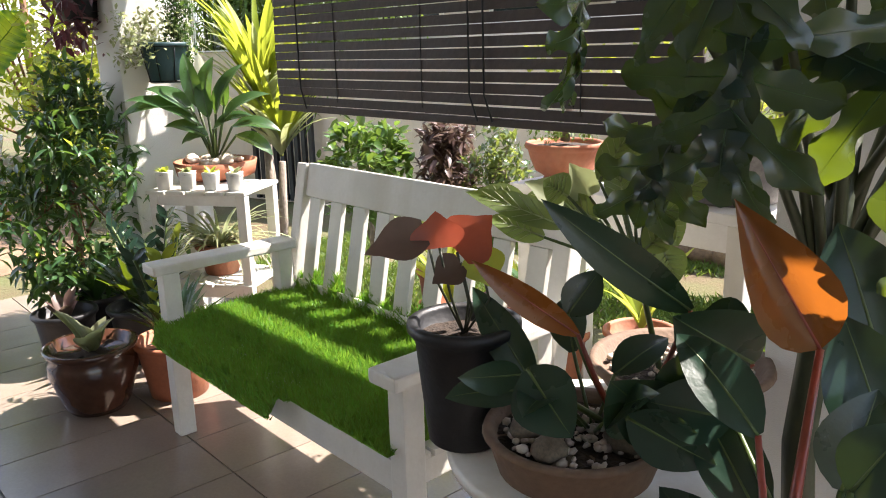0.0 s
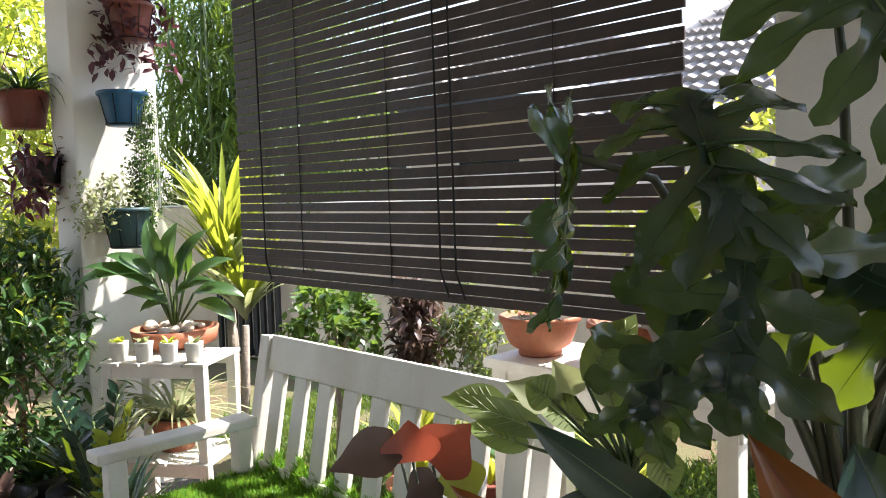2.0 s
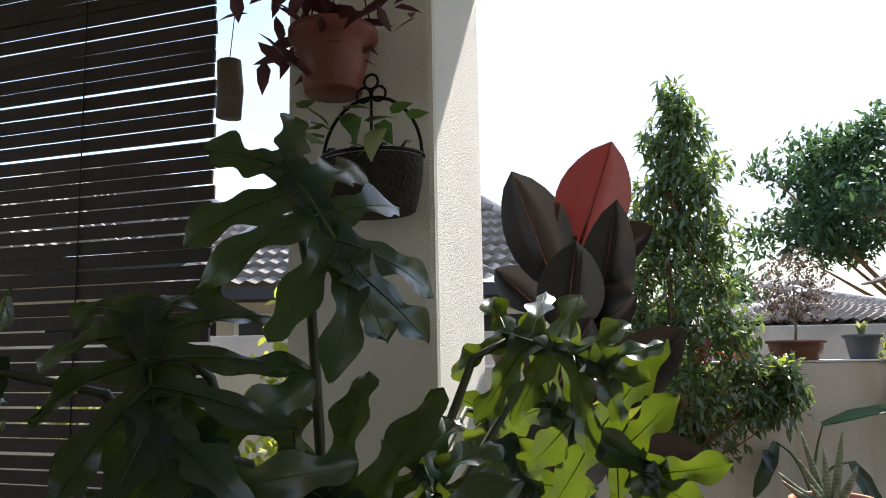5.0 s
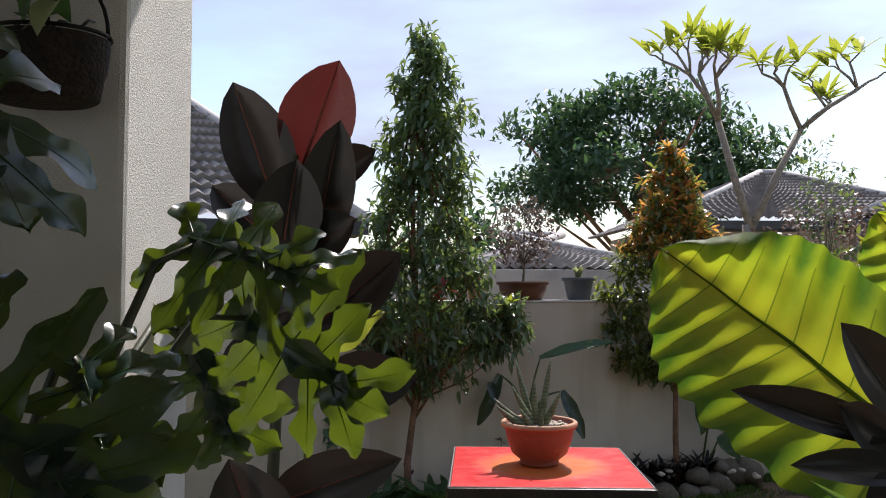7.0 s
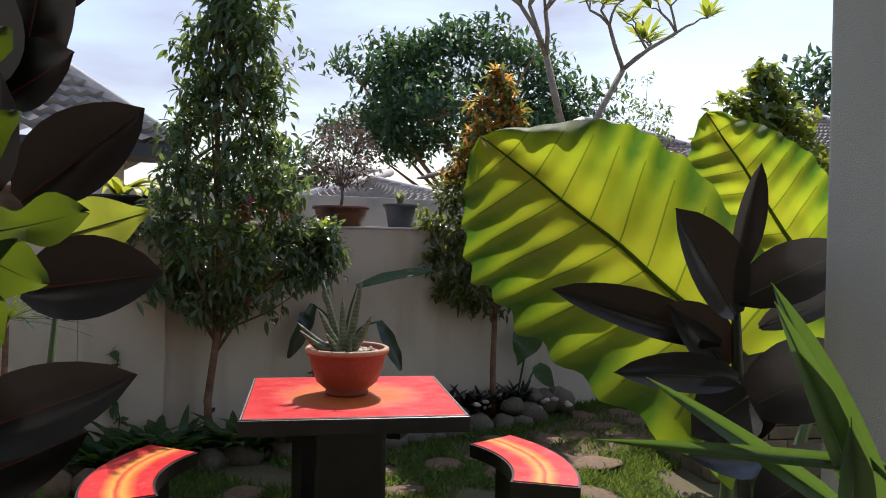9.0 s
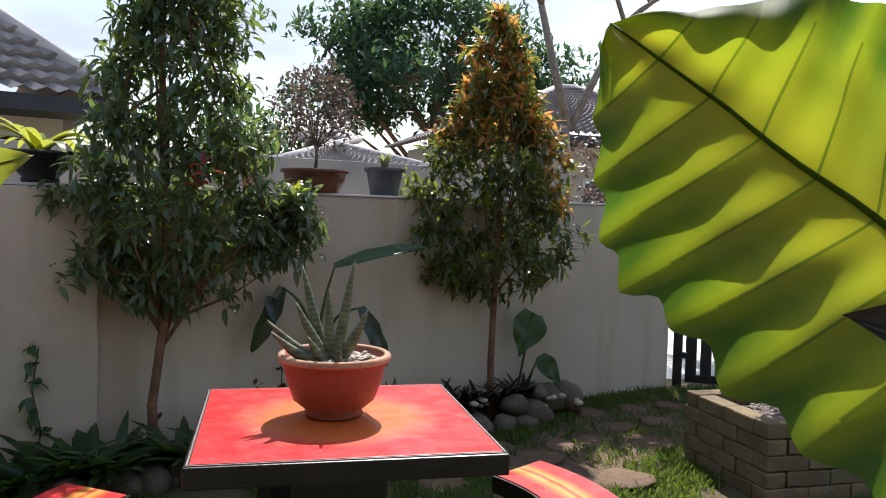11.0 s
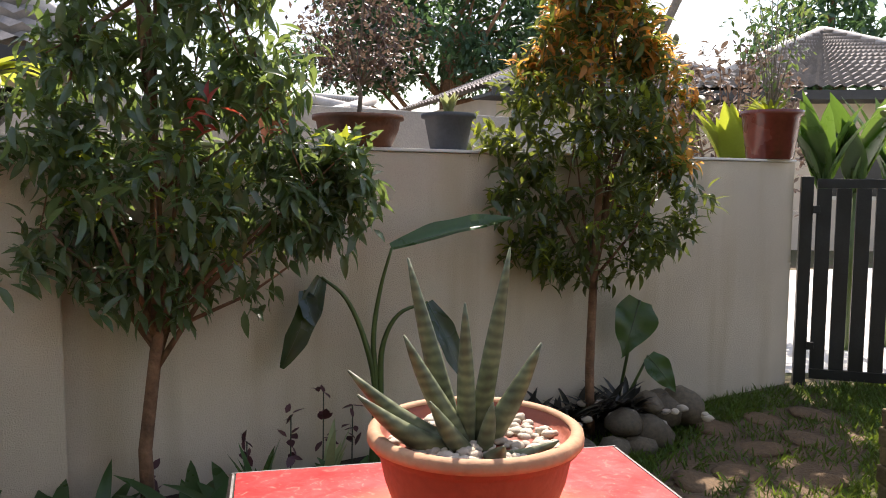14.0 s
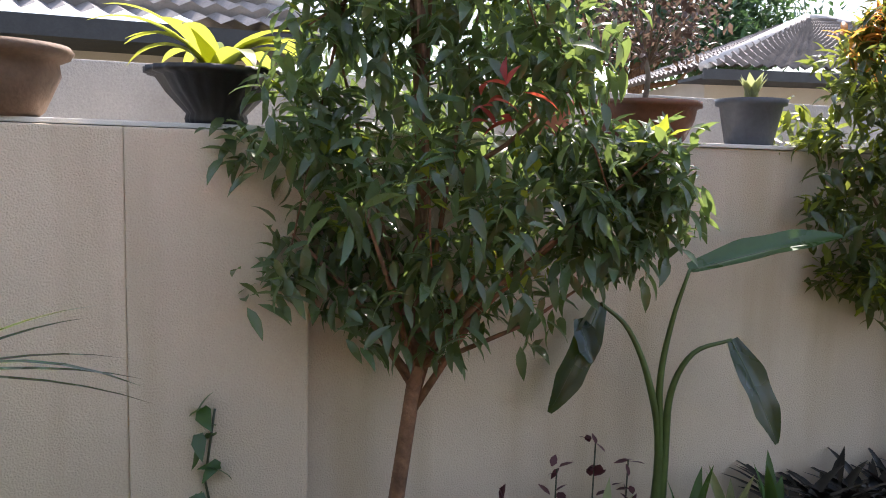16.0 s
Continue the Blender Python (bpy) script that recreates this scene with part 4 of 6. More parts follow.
ZEBRA = [
    (-0.78, 1.49, 1.15, -0.75, 1.57, 1.26, 0.072),
    (-0.74, 1.52, 1.1, -0.77, 1.53, 1.2, 0.072),
    (-0.7, 1.56, 1.1, -0.7, 1.58, 1.16, 0.072),
    (-0.68, 1.59, 1.11, -0.62, 1.68, 1.16, 0.08),
    (-0.81, 1.42, 1.06, -0.96, 1.29, 1.13, 0.064),
    (-0.84, 1.39, 1.04, -0.92, 1.31, 1.08, 0.064),
    (-0.82, 1.44, 1.12, -0.86, 1.41, 1.15, 0.08),
    (-0.7, 1.54, 1.01, -0.66, 1.59, 1.06, 0.072),
]
ZEBRA_LOW = [
    (-0.85, 1.55, 1.1, -0.89, 1.53, 1.17, 0.085),
    (-0.8, 1.6, 1.1, -0.8, 1.63, 1.18, 0.09),
    (-0.77, 1.65, 1.1, -0.68, 1.77, 1.13, 0.085),
    (-0.75, 1.66, 1.07, -0.71, 1.68, 0.99, 0.085),
    (-0.93, 1.44, 1.09, -1.01, 1.35, 1.11, 0.07),
    (-0.9, 1.49, 1.11, -0.93, 1.43, 1.05, 0.075),
    (-0.73, 1.65, 0.99, -0.7, 1.67, 0.91, 0.08),
    (-0.82, 1.6, 1.13, -0.79, 1.68, 1.25, 0.075),
    (-0.83, 1.56, 1.05, -0.9, 1.48, 1.09, 0.08),
    (-0.78, 1.62, 1.05, -0.71, 1.7, 1.07, 0.085),
]
CALADIUM = [
    (-0.99, 1.2, 1.06, -1.06, 1.1, 1.02, 0.1),
    (-0.96, 1.21, 1.03, -0.98, 1.22, 1.1, 0.12),
    (-0.94, 1.24, 1.02, -0.9, 1.3, 1.09, 0.13),
    (-0.91, 1.27, 1.02, -0.88, 1.28, 0.95, 0.1),
    (-0.93, 1.24, 1, -0.96, 1.19, 0.96, 0.08),
]
PEACE = [
    (-3.53, 1.88, 1.17, -3.74, 1.6, 1.09, 0.130),
    (-3.46, 1.92, 1.03, -3.6, 1.77, 1.07, 0.108),
    (-3.52, 1.89, 1.14, -3.68, 1.73, 1.25, 0.108),
    (-3.51, 1.91, 1.17, -3.59, 1.9, 1.42, 0.092),
    (-3.48, 1.94, 1.17, -3.49, 2.01, 1.4, 0.097),
    (-3.45, 1.97, 1.13, -3.39, 2.12, 1.36, 0.097),
    (-3.42, 1.99, 1.1, -3.29, 2.19, 1.21, 0.108),
    (-3.39, 2.02, 1.07, -3.24, 2.2, 1.03, 0.108),
    (-3.37, 2.03, 1.03, -3.25, 2.15, 0.92, 0.097),
    (-3.48, 1.9, 1.03, -3.53, 1.82, 0.99, 0.086),
    (-3.43, 2.01, 1.17, -3.44, 2.04, 1.32, 0.086),
    (-3.5, 1.89, 1.09, -3.73, 1.64, 1.19, 0.097),
    (-3.45, 1.95, 1.06, -3.33, 2.11, 1.11, 0.097),
    (-3.47, 1.94, 1.12, -3.52, 1.94, 1.3, 0.086),
]
BANANA = [
    (0.92, 6.5, 1.01, 1.50, 6.62, 1.12, 0.115),
    (0.62, 6.5, 0.89, 0.45, 6.44, 0.53, 0.115),
    (0.54, 6.47, 0.84, 0.58, 6.43, 0.70, 0.085),
    (1.08, 6.5, 0.77, 1.23, 6.44, 0.43, 0.115),
]
BANANA_STEMS = [
    [(0.82, 6.48, -0.05), (0.85, 6.5, 0.36), (0.80, 6.5, 0.62), (0.72, 6.5, 0.80), (0.62, 6.5, 0.89)],
    [(0.84, 6.48, -0.05), (0.85, 6.5, 0.36), (0.84, 6.5, 0.62), (0.87, 6.5, 0.83), (0.92, 6.5, 1.01)],
    [(0.86, 6.48, -0.05), (0.87, 6.5, 0.36), (0.88, 6.5, 0.58), (0.95, 6.5, 0.72), (1.08, 6.5, 0.77)],
]


def potted(name, at, label, prof, mat, soil_r, soil_z, category="potted plant", wob=0.0, seg=36, flutes=0, group=""):
    t = thing(name, at, label, category, group)
    part("pot", lathe("pot", prof, seg, wob, flutes), mat, t)
    if soil_r:
        part("soil", soil_disc(soil_r, soil_z), SOIL, t)
    return t


def stalk(owner, pts, r, mat, name="stem"):
    base = Vector(owner.matrix_basis.translation)
    part(name, tube(name, [Vector(p) - base for p in pts], r, 7), mat, owner)


rub = potted("rubber_plant", (-0.14, 2.48, -0.05), "tall rubber plant with dark burgundy leaves in a green tub", pot_profile(0.13, 0.17, 0.30), TEALP, 0.15, 0.25)
stalk(rub, [(-0.14, 2.48, 0.2), (-0.17, 2.47, 0.7), (-0.15, 2.46, 1.1), (-0.13, 2.45, 1.5), (-0.10, 2.45, 1.85)], [0.02, 0.018, 0.015, 0.012, 0.007], DARKSTEM)
leaf_parts(rub, RUBBER_A[:1], RUBBER_RED, ovate, 0.34, 0.25, 0, (0.25, -1, 0.35), rib=RIBRED)
leaf_parts(rub, RUBBER_A[1:], RUBBER, ovate, 0.34, 0.25, 0, (0.25, -1, 0.35), rib=RIBRED)

rub2 = potted("rubber_plant", (1.34, 2.42, -0.05), "bushy rubber plant with almost black leaves in a dark tub", pot_profile(0.12, 0.16, 0.28), BLACKP, 0.14, 0.23)
stalk(rub2, [(1.34, 2.42, 0.2), (1.38, 2.41, 0.7), (1.34, 2.40, 1.1), (1.32, 2.39, 1.33)], [0.02, 0.016, 0.013, 0.007], DARKSTEM)
leaf_parts(rub2, RUBBER_B, RUBBER, ovate, 0.34, 0.3, 0, (-0.2, -1, 0.5), rib=DARKSTEM)

ele = thing("elephant_ear", (1.42, 2.62, -0.05), "elephant ear plant with huge sunlit lime-green leaves", "plant")
stalk(ele, [(1.42, 2.62, -0.05), (1.40, 2.55, 0.5), (1.46, 2.62, 0.85), ALO[0][:3]], [0.028, 0.022, 0.016, 0.010], STEM, "petiole")
stalk(ele, [(1.44, 2.64, -0.05), (1.55, 2.62, 0.6), (1.80, 2.78, 0.95), ALO[1][:3]], [0.026, 0.020, 0.014, 0.010], STEM, "petiole")


def ear_leaf(owner, row, face, seed):
    """A large ribbed leaf: a broad wavy blade with rounded base lobes; side veins run forward from a raised midrib."""
    base = Vector(owner.matrix_basis.translation)
    x0, y0, z0, x1, y1, z1, w = row
    a, t = Vector((x0, y0, z0)) - base, Vector((x1, y1, z1)) - base
    L = (t - a).length
    across, ribs = 30, 10
    steps = (0.0, 0.05, 0.2, 0.35, 0.5, 0.65, 0.8)
    rows = [(k + q) / ribs for k in range(ribs) for q in steps] + [1.0]
    V, F, U, veins = [], [], [], []

    def spot(v, u):
        swell = math.sin(math.pi * (0.20 + 0.80 * v)) ** 0.55 if v < 1 else 0.0
        scallop = 1 + (0.035 * math.cos(2 * math.pi * v * ribs) + 0.06 * noise.noise((v * 7, (1 if u > 0 else -1) * 3.0, seed))) * abs(u) ** 2
        hw = w / 2 * max(0.02, swell * scallop) * (0.86 if u > 0 else 1.08)
        along = v * L + 0.26 * L * abs(u) ** 1.15 * math.sin(math.pi * min(1, v + 0.08)) ** 0.8 * (1 - 0.75 * v) - 0.20 * L * abs(u) ** 1.3 * (1 - v) ** 3
        ripple = -0.006 * math.cos(2 * math.pi * (v * ribs - 0.05)) * min(1, abs(u) * 3)
        curl = 0.02 * noise.noise((u * 2.2, v * 5, seed)) + 0.022 * abs(u) ** 3 * math.sin(9 * v + 2 * u + seed)
        return Vector((u * hw, along * 0.97, 0.12 * hw * abs(u) + ripple - 0.10 * L * v * v + curl))

    for v in rows:
        for k in range(across + 1):
            u = 2 * k / across - 1
            V.append(spot(v, u))
            band = 0.5 - 0.5 * math.cos(2 * math.pi * (v * ribs - 0.02))
            U.append((min(1, abs(u) ** 1.1 * (0.55 + 0.45 * band) - 0.06 * abs(u)), v))
    for i in range(len(rows) - 1):
        for k in range(across):
            q = i * (across + 1) + k
            F.append((q, q + 1, q + across + 2, q + across + 1))
            veins.append(i % len(steps) == 0 and abs(2 * (k + 0.5) / across - 1) < 0.82)
    me = mesh_of("leaf", V, F)
    lay = me.uv_layers.new(name="UVMap")
    for lp in me.loops:
        lay.data[lp.index].uv = U[lp.vertex_index]
    ob = part("leaf", me, ALOCASIA, owner, aim(a, t, face))
    me.materials.append(ALOVEIN)
    for f, hit in zip(me.polygons, veins):
        f.material_index = 1 if hit else 0
    part("midrib", tube("midrib", [spot(k / 22, 0) + Vector((0, 0, 0.002)) for k in range(23)], [0.009 * (1 - 0.8 * k / 22) for k in range(23)], 6), ALOVEIN, ob)


ear_leaf(ele, ALO[0], (-0.1, -1, 0.35), 1.0)
ear_leaf(ele, ALO[1], (-0.3, -1, 0.2), 2.0)
young = thing("elephant_ear", (-0.22, 3.34, -0.05), "young elephant ear with a small lime-green leaf on the lawn", "plant")
stalk(young, [(-0.22, 3.34, -0.05), (-0.26, 3.34, 0.7), (-0.20, 3.35, 1.36)], [0.016, 0.012, 0.007], STEM, "petiole")
leaf_parts(young, [(-0.20, 3.35, 1.36, 0.03, 3.40, 1.44, 0.19)], TREE_LIME, heart, 0.1, 0.3, 0.05, (0.1, -1, 0.1), n=14, rib=STEM)

strip = potted("striped_dracaena", (1.27, 1.87, 0.0), "striped dracaena with long cream-edged leaves in a black pot", pot_profile(0.10, 0.13, 0.55), BLACKP, 0.11, 0.47)
stalk(strip, [(1.27, 1.87, 0.45), (1.27, 1.86, 1.0)], 0.012, STEM)
leaf_parts(strip, STRIPED, MID_LEAF, strap, 0.35, 0.4, 0, (-0.4, -1, 0.3), n=12, rib=CREAM_LEAF)


def split_leaf(owner, at, tip, face, size, sag, mat, seed):
    """A deeply lobed philodendron leaf: broad blunt lobes that merge round the midrib, toothed at the margin, drooping at the ends."""
    base = Vector(owner.matrix_basis.translation)
    a, t = Vector(at) - base, Vector(tip) - base
    r = random.Random(seed)
    b = Batch()
    side_count = 5
    lobes = []
    for k in range(side_count):
        q = k / (side_count - 1)
        for side in (-1, 1):
            length = size * (0.31 + 0.30 * math.sin(math.pi * (0.22 + 0.62 * q))) * r.uniform(0.82, 1.15)
            lobes.append((size * (-0.02 + 0.66 * q), side * (132 - 98 * q + r.uniform(-10, 10)), length, size * (0.215 - 0.035 * q) * r.uniform(0.85, 1.15)))
    lobes.append((size * 0.58, 0, size * 0.42, size * 0.20))
    lobes.append((size * -0.06, 0, size * 0.84, size * 0.20))
    veins = []
    bend = sag * 0.9

    def lay(x, y, down):
        """The whole leaf arches along its length and its halves fall away from the midrib."""
        s = max(0.0, y / size)
        return (x, y * (1 - 0.10 * bend * s), down - bend * size * 0.30 * s * s - sag * 0.55 * x * x / size)

    for ang0, (start, ang, length, width) in enumerate(lobes):
        ph, beat, turn = r.uniform(0, 6), r.uniform(13, 18), radians(ang)
        n, across = 18, 4
        fall = sag * r.uniform(0.3, 0.9)
        V, F, line = [], [], []
        for i in range(n + 1):
            s = i / n
            hw = width * 0.5 * (1.25 - 3.0 * s + 6.0 * s * s - 3.3 * s ** 3) * (1 - s ** 6) ** 0.6
            hw *= 1 + 0.30 * math.sin(beat * s + ph) * min(1, 2.5 * s)
            hw = max(hw, 0.0012)
            curve = 0.10 * length * s * s * (1 if ang > 0 else -1)
            for k in range(across + 1):
                u = 2 * k / across - 1
                lx, ly = u * hw + curve, s * length
                x = lx * math.cos(turn) + ly * math.sin(turn)
                y = start - lx * math.sin(turn) + ly * math.cos(turn)
                z = 0.10 * abs(u) * hw + 0.010 * math.sin(7 * s + ph) * abs(u) - fall * length * 0.38 * s * s + 0.0006 * ang0
                p = lay(x, y, z)
                V.append(p)
                if k == across // 2 and i <= n - 2:
                    line.append((p[0], p[1], p[2] + 0.0014))
        for i in range(n):
            for k in range(across):
                q = i * (across + 1) + k
                F.append((q, q + 1, q + across + 2, q + across + 1))
        b.add((np.array(V), F), Matrix.Identity(4))
        veins.append(line)
    spine = [lay(0, size * (-0.04 + 0.80 * k / 10), 0.0016) for k in range(11)]
    tilt = Vector(face) + Vector((r.uniform(-.08, .08), r.uniform(-.08, .08), r.uniform(-.05, .05)))
    leaf = part("leaf", b.mesh("leaf"), mat, owner, aim(a, t, tilt))
    part("midrib", tube("midrib", spine, [0.0045 * (1 - 0.07 * k) for k in range(11)], 5), STEM, leaf)
    for line in veins:
        part("vein", tube("vein", line[::2], [0.0017 - 0.0002 * k for k in range(len(line[::2]))], 4), MID_LEAF, leaf)
    return leaf


phil = potted("split_leaf_philodendron", (-0.33, 1.56, 0.0), "large split-leaf philodendron with dark glossy leaves beside the pillar", pot_profile(0.16, 0.2, 0.36), GLAZE, 0.17, 0.30)
stalk(phil, [(-0.33, 1.56, 0.25), (-0.36, 1.55, 0.7), (-0.34, 1.56, 1.05), (-0.33, 1.57, 1.3)], [0.032, 0.03, 0.026, 0.018], DARKSTEM)
for n, (at, tip, face, size, sag) in enumerate(PHIL):
    split_leaf(phil, at, tip, face, size, sag, DARKLEAF, 40 + n)
    root = Vector((-0.33, 1.57, 0.80 + 0.035 * n))
    end = Vector(at)
    stalk(phil, [root, root.lerp(end, 0.35) + Vector((0, 0.02, 0.10)), root.lerp(end, 0.75) + Vector((0, 0.02, 0.12)), end], [0.011, 0.009, 0.007, 0.005], DARKSTEM, "petiole")


# ---- plants on the white stool by the bench ----
stool = thing("plant_stool", (-0.74, 1.46, 0.0), "low white painted wooden plant stool with a round top", "stool")
part("top", lathe("top", [(0.28, 0.56), (0.325, 0.565), (0.33, 0.585), (0.32, 0.595), (0.0, 0.596)], 40), WHITE, stool)
part("apron", lathe("apron", [(0.26, 0.47), (0.265, 0.559), (0.245, 0.559), (0.24, 0.47)], 40), WHITE, stool)
for k in range(4):
    part("leg", box(-0.025, 0.025, -0.025, 0.025, 0, 0.558, 0.004), WHITE, stool, pose(0.20 * math.cos(0.8 + k * 1.571), 0.20 * math.sin(0.8 + k * 1.571), 0))

cal = potted("caladium", (-0.955, 1.27, 0.596), "pink and bronze caladium in a black plastic pot", pot_profile(0.082, 0.110, 0.27), BLACKP, 0.095, 0.235)
leaf_parts(cal, CALADIUM[:1] + CALADIUM[4:], BRONZE, heart, 0.1, 0.4, 0, (0.6, -0.8, 0.5))
leaf_parts(cal, CALADIUM[1:3], PINK_LEAF, heart, 0.1, 0.4, 0, (0.6, -0.8, 0.5))
leaf_parts(cal, CALADIUM[3:4], YELLOW_LEAF, heart, 0.1, 0.4, 0, (0.6, -0.8, 0.5))
for row in CALADIUM:
    stalk(cal, [(-0.955, 1.27, 0.83), (row[0] + 0.02, row[1] + 0.01, row[2] - 0.1), row[:3]], 0.0028, DARKSTEM)

dish = potted("pebble_bowl", (-0.68, 1.30, 0.596), "shallow clay bowl with pebbles and a red-stemmed philodendron", [(0.10, 0), (0.15, 0.03), (0.172, 0.10), (0.18, 0.105), (0.176, 0.115), (0.16, 0.112), (0.15, 0.09)], TAN_CLAY, 0.155, 0.092)
o = part("pebbles", pebbles(0.14, 0.10, 150, (0.006, 0.014), 9), GRAVEL, dish)
o["kind"] = "stuff"
stones("cobble", [(-0.06, -0.07, 0.10, 0.036), (0.02, -0.10, 0.10, 0.042), (-0.09, 0.02, 0.10, 0.045), (0.10, 0.03, 0.10, 0.05), (0.03, 0.09, 0.10, 0.03)], COBBLE, dish, seed=8)
leaf_parts(dish, IMPERIAL[1:2], ORANGE_LEAF, oval, 0.2, 0.35, 0, (0.7, -0.9, 0.1), rib=REDSTEM)
leaf_parts(dish, IMPERIAL[2:], THICKLEAF, oval, 0.16, 0.45, 0, (0.5, -0.9, 0.15), rib=STEM)
for n, row in enumerate(IMPERIAL[1:]):
    stalk(dish, [(-0.62, 1.37, 0.69), (row[0] * 0.6 - 0.62 * 0.4, row[1] * 0.6 + 1.37 * 0.4, 0.74 + 0.4 * (row[2] - 0.74)), row[:3]], [0.007, 0.006, 0.004], REDSTEM if n < 3 else STEM, "petiole")

cop = potted("copper_philodendron", (-0.19, 1.20, 0.0), "philodendron with one large copper leaf on red stems", pot_profile(0.12, 0.16, 0.42), GLAZE, 0.14, 0.36)
leaf_parts(cop, [IMPERIAL[0][:6] + (0.12,)], ORANGE_LEAF, lance, 0.55, 0.7, 0, (0.7, -0.9, 0.1), rib=REDSTEM)
stalk(cop, [(-0.19, 1.20, 0.35), (-0.215, 1.18, 0.7), IMPERIAL[0][:3]], [0.012, 0.010, 0.006], REDSTEM, "petiole")
for k, (dx, dy, h) in enumerate(((0.03, 0.04, 0.62), (-0.10, 0.03, 0.66), (0.10, 0.08, 0.60), (0.02, -0.05, 0.50))):
    stalk(cop, [(-0.19, 1.20, 0.35), (-0.19 + dx * 0.5, 1.20 + dy * 0.5, h * 0.75 + 0.1), (-0.19 + dx, 1.20 + dy, h + 0.2)], [0.010, 0.008, 0.005], REDSTEM if k == 1 else STEM, "petiole")
    leaf_parts(cop, [(-0.19 + dx, 1.20 + dy, h + 0.2, -0.19 + dx * 2.6, 1.20 + dy * 2.2, h + 0.30, 0.10)], THICKLEAF, oval, 0.16, 0.7, 0, (0.3, -0.5, 0.8), rib=STEM)

DEEP = [
    (-0.23, 1.50, 0.93, -0.32, 1.52, 1.12, 0.16),
    (-0.17, 1.41, 0.81, -0.27, 1.45, 0.99, 0.15),
    (-0.20, 1.32, 0.77, -0.19, 1.39, 0.91, 0.13),
    (-0.36, 1.29, 0.84, -0.48, 1.23, 0.85, 0.11),
    (-0.45, 1.27, 0.78, -0.55, 1.24, 0.84, 0.11),
]
leaf_parts(cop, DEEP, THICKLEAF, oval, 0.2, 0.5, 0, (0.45, -0.75, 0.45), rib=STEM)
for row in DEEP:
    stalk(cop, [(-0.19, 1.20, 0.35), (-0.20, 1.26, 0.62), row[:3]], [0.009, 0.007, 0.004], STEM, "petiole")
low = [(-0.19 + 0.10 * math.cos(a), 1.24 + 0.10 * math.sin(a), 0.50 + 0.05 * (k % 5), -0.19 + q * math.cos(a), 1.26 + q * math.sin(a), 0.56 + 0.07 * (k % 5), 0.11) for k, (a, q) in enumerate((2.2 * k + 0.4, 0.22 + 0.04 * (k % 3)) for k in range(16))]
leaf_parts(cop, low, THICKLEAF, oval, 0.2, 0.6, 0, (0.2, -0.6, 0.7), rib=STEM)
for row in low:
    stalk(cop, [(-0.19, 1.20, 0.34), (-0.19 + 0.5 * (row[0] + 0.19), 1.22, 0.44), row[:3]], 0.005, STEM, "petiole")
around = [(-0.68 + 0.10 * math.cos(a), 1.30 + 0.10 * math.sin(a), 0.76 + 0.03 * (k % 3), -0.68 + 0.26 * math.cos(a), 1.30 + 0.24 * math.sin(a), 0.78 + 0.05 * (k % 4), 0.085) for k, a in enumerate(0.9 * k + 0.5 for k in range(7))]
leaf_parts(dish, around, THICKLEAF, oval, 0.2, 0.7, 0, (0.2, -0.6, 0.7), rib=STEM)
for row in around:
    stalk(dish, [(-0.66, 1.33, 0.69), row[:3]], 0.004, STEM, "petiole")

zeb = potted("zebra_plant", (-0.70, 1.70, 0.596), "green plant with white-veined leaves in a clay dish", [(0.12, 0), (0.16, 0.06), (0.195, 0.11), (0.205, 0.115), (0.20, 0.13), (0.185, 0.125), (0.17, 0.10)], TAN_CLAY, 0.18, 0.10)
o = part("pebbles", pebbles(0.16, 0.105, 140, (0.006, 0.014), 19), GRAVEL, zeb)
o["kind"] = "stuff"
leaf_parts(zeb, ZEBRA + ZEBRA_LOW[1:], ZEBRA_LEAF, oval, 0.16, 0.6, 0, (0.5, -0.7, 0.6), rib=CREAM_LEAF)
leaf_parts(zeb, ZEBRA_LOW[:1] + [(-0.86, 1.48, 1.10, -0.92, 1.42, 1.14, 0.08)], CREAM_LEAF, heart, 0.16, 0.6, 0, (0.5, -0.7, 0.6), name="young_leaf")
for ob in [c for c in zeb.children if c.name.startswith("leaf")]:
    me = ob.data
    for j in (2, 3, 4, 5, 6):
        for sgn in (0, 4):
            p, q = me.vertices[j * 5 + 2].co, me.vertices[min(9, j + 2) * 5 + sgn].co
            part("vein", tube("vein", [p + Vector((0, 0, 0.0006)), p.lerp(q, 0.85) + Vector((0, 0, 0.0008))], [0.0013, 0.0007], 4), CREAM_LEAF, ob)
for row in ZEBRA + ZEBRA_LOW:
    stalk(zeb, [(-0.72, 1.66, 0.68), (-0.74, 1.58, 0.95), row[:3]], [0.008, 0.006, 0.003], STEM)

# ---- wall planters, potted plants ----
def spray(owner, at, count, length, width, mat, seed, shape=strap, spread=1.0, droop=1.0, lift=0.6, name="leaves", n=6):
    """A tuft of arching leaves, joined."""
    r = random.Random(seed)
    base = Vector(owner.matrix_basis.translation)
    b = Batch()
    for _ in range(count):
        a = r.uniform(0, 2 * math.pi)
        d = Vector((spread * math.cos(a), spread * math.sin(a), lift + r.uniform(-.3, .6))).normalized()
        p = Vector(at) - base
        b.add(blade(length * r.uniform(.7, 1.15), width * r.uniform(.8, 1.2), shape, n, 2, 0.2, droop * r.uniform(.6, 1.3)), aim(p, p + d, (0, 0, 1)))
    return part(name, b.mesh(name), mat, owner)


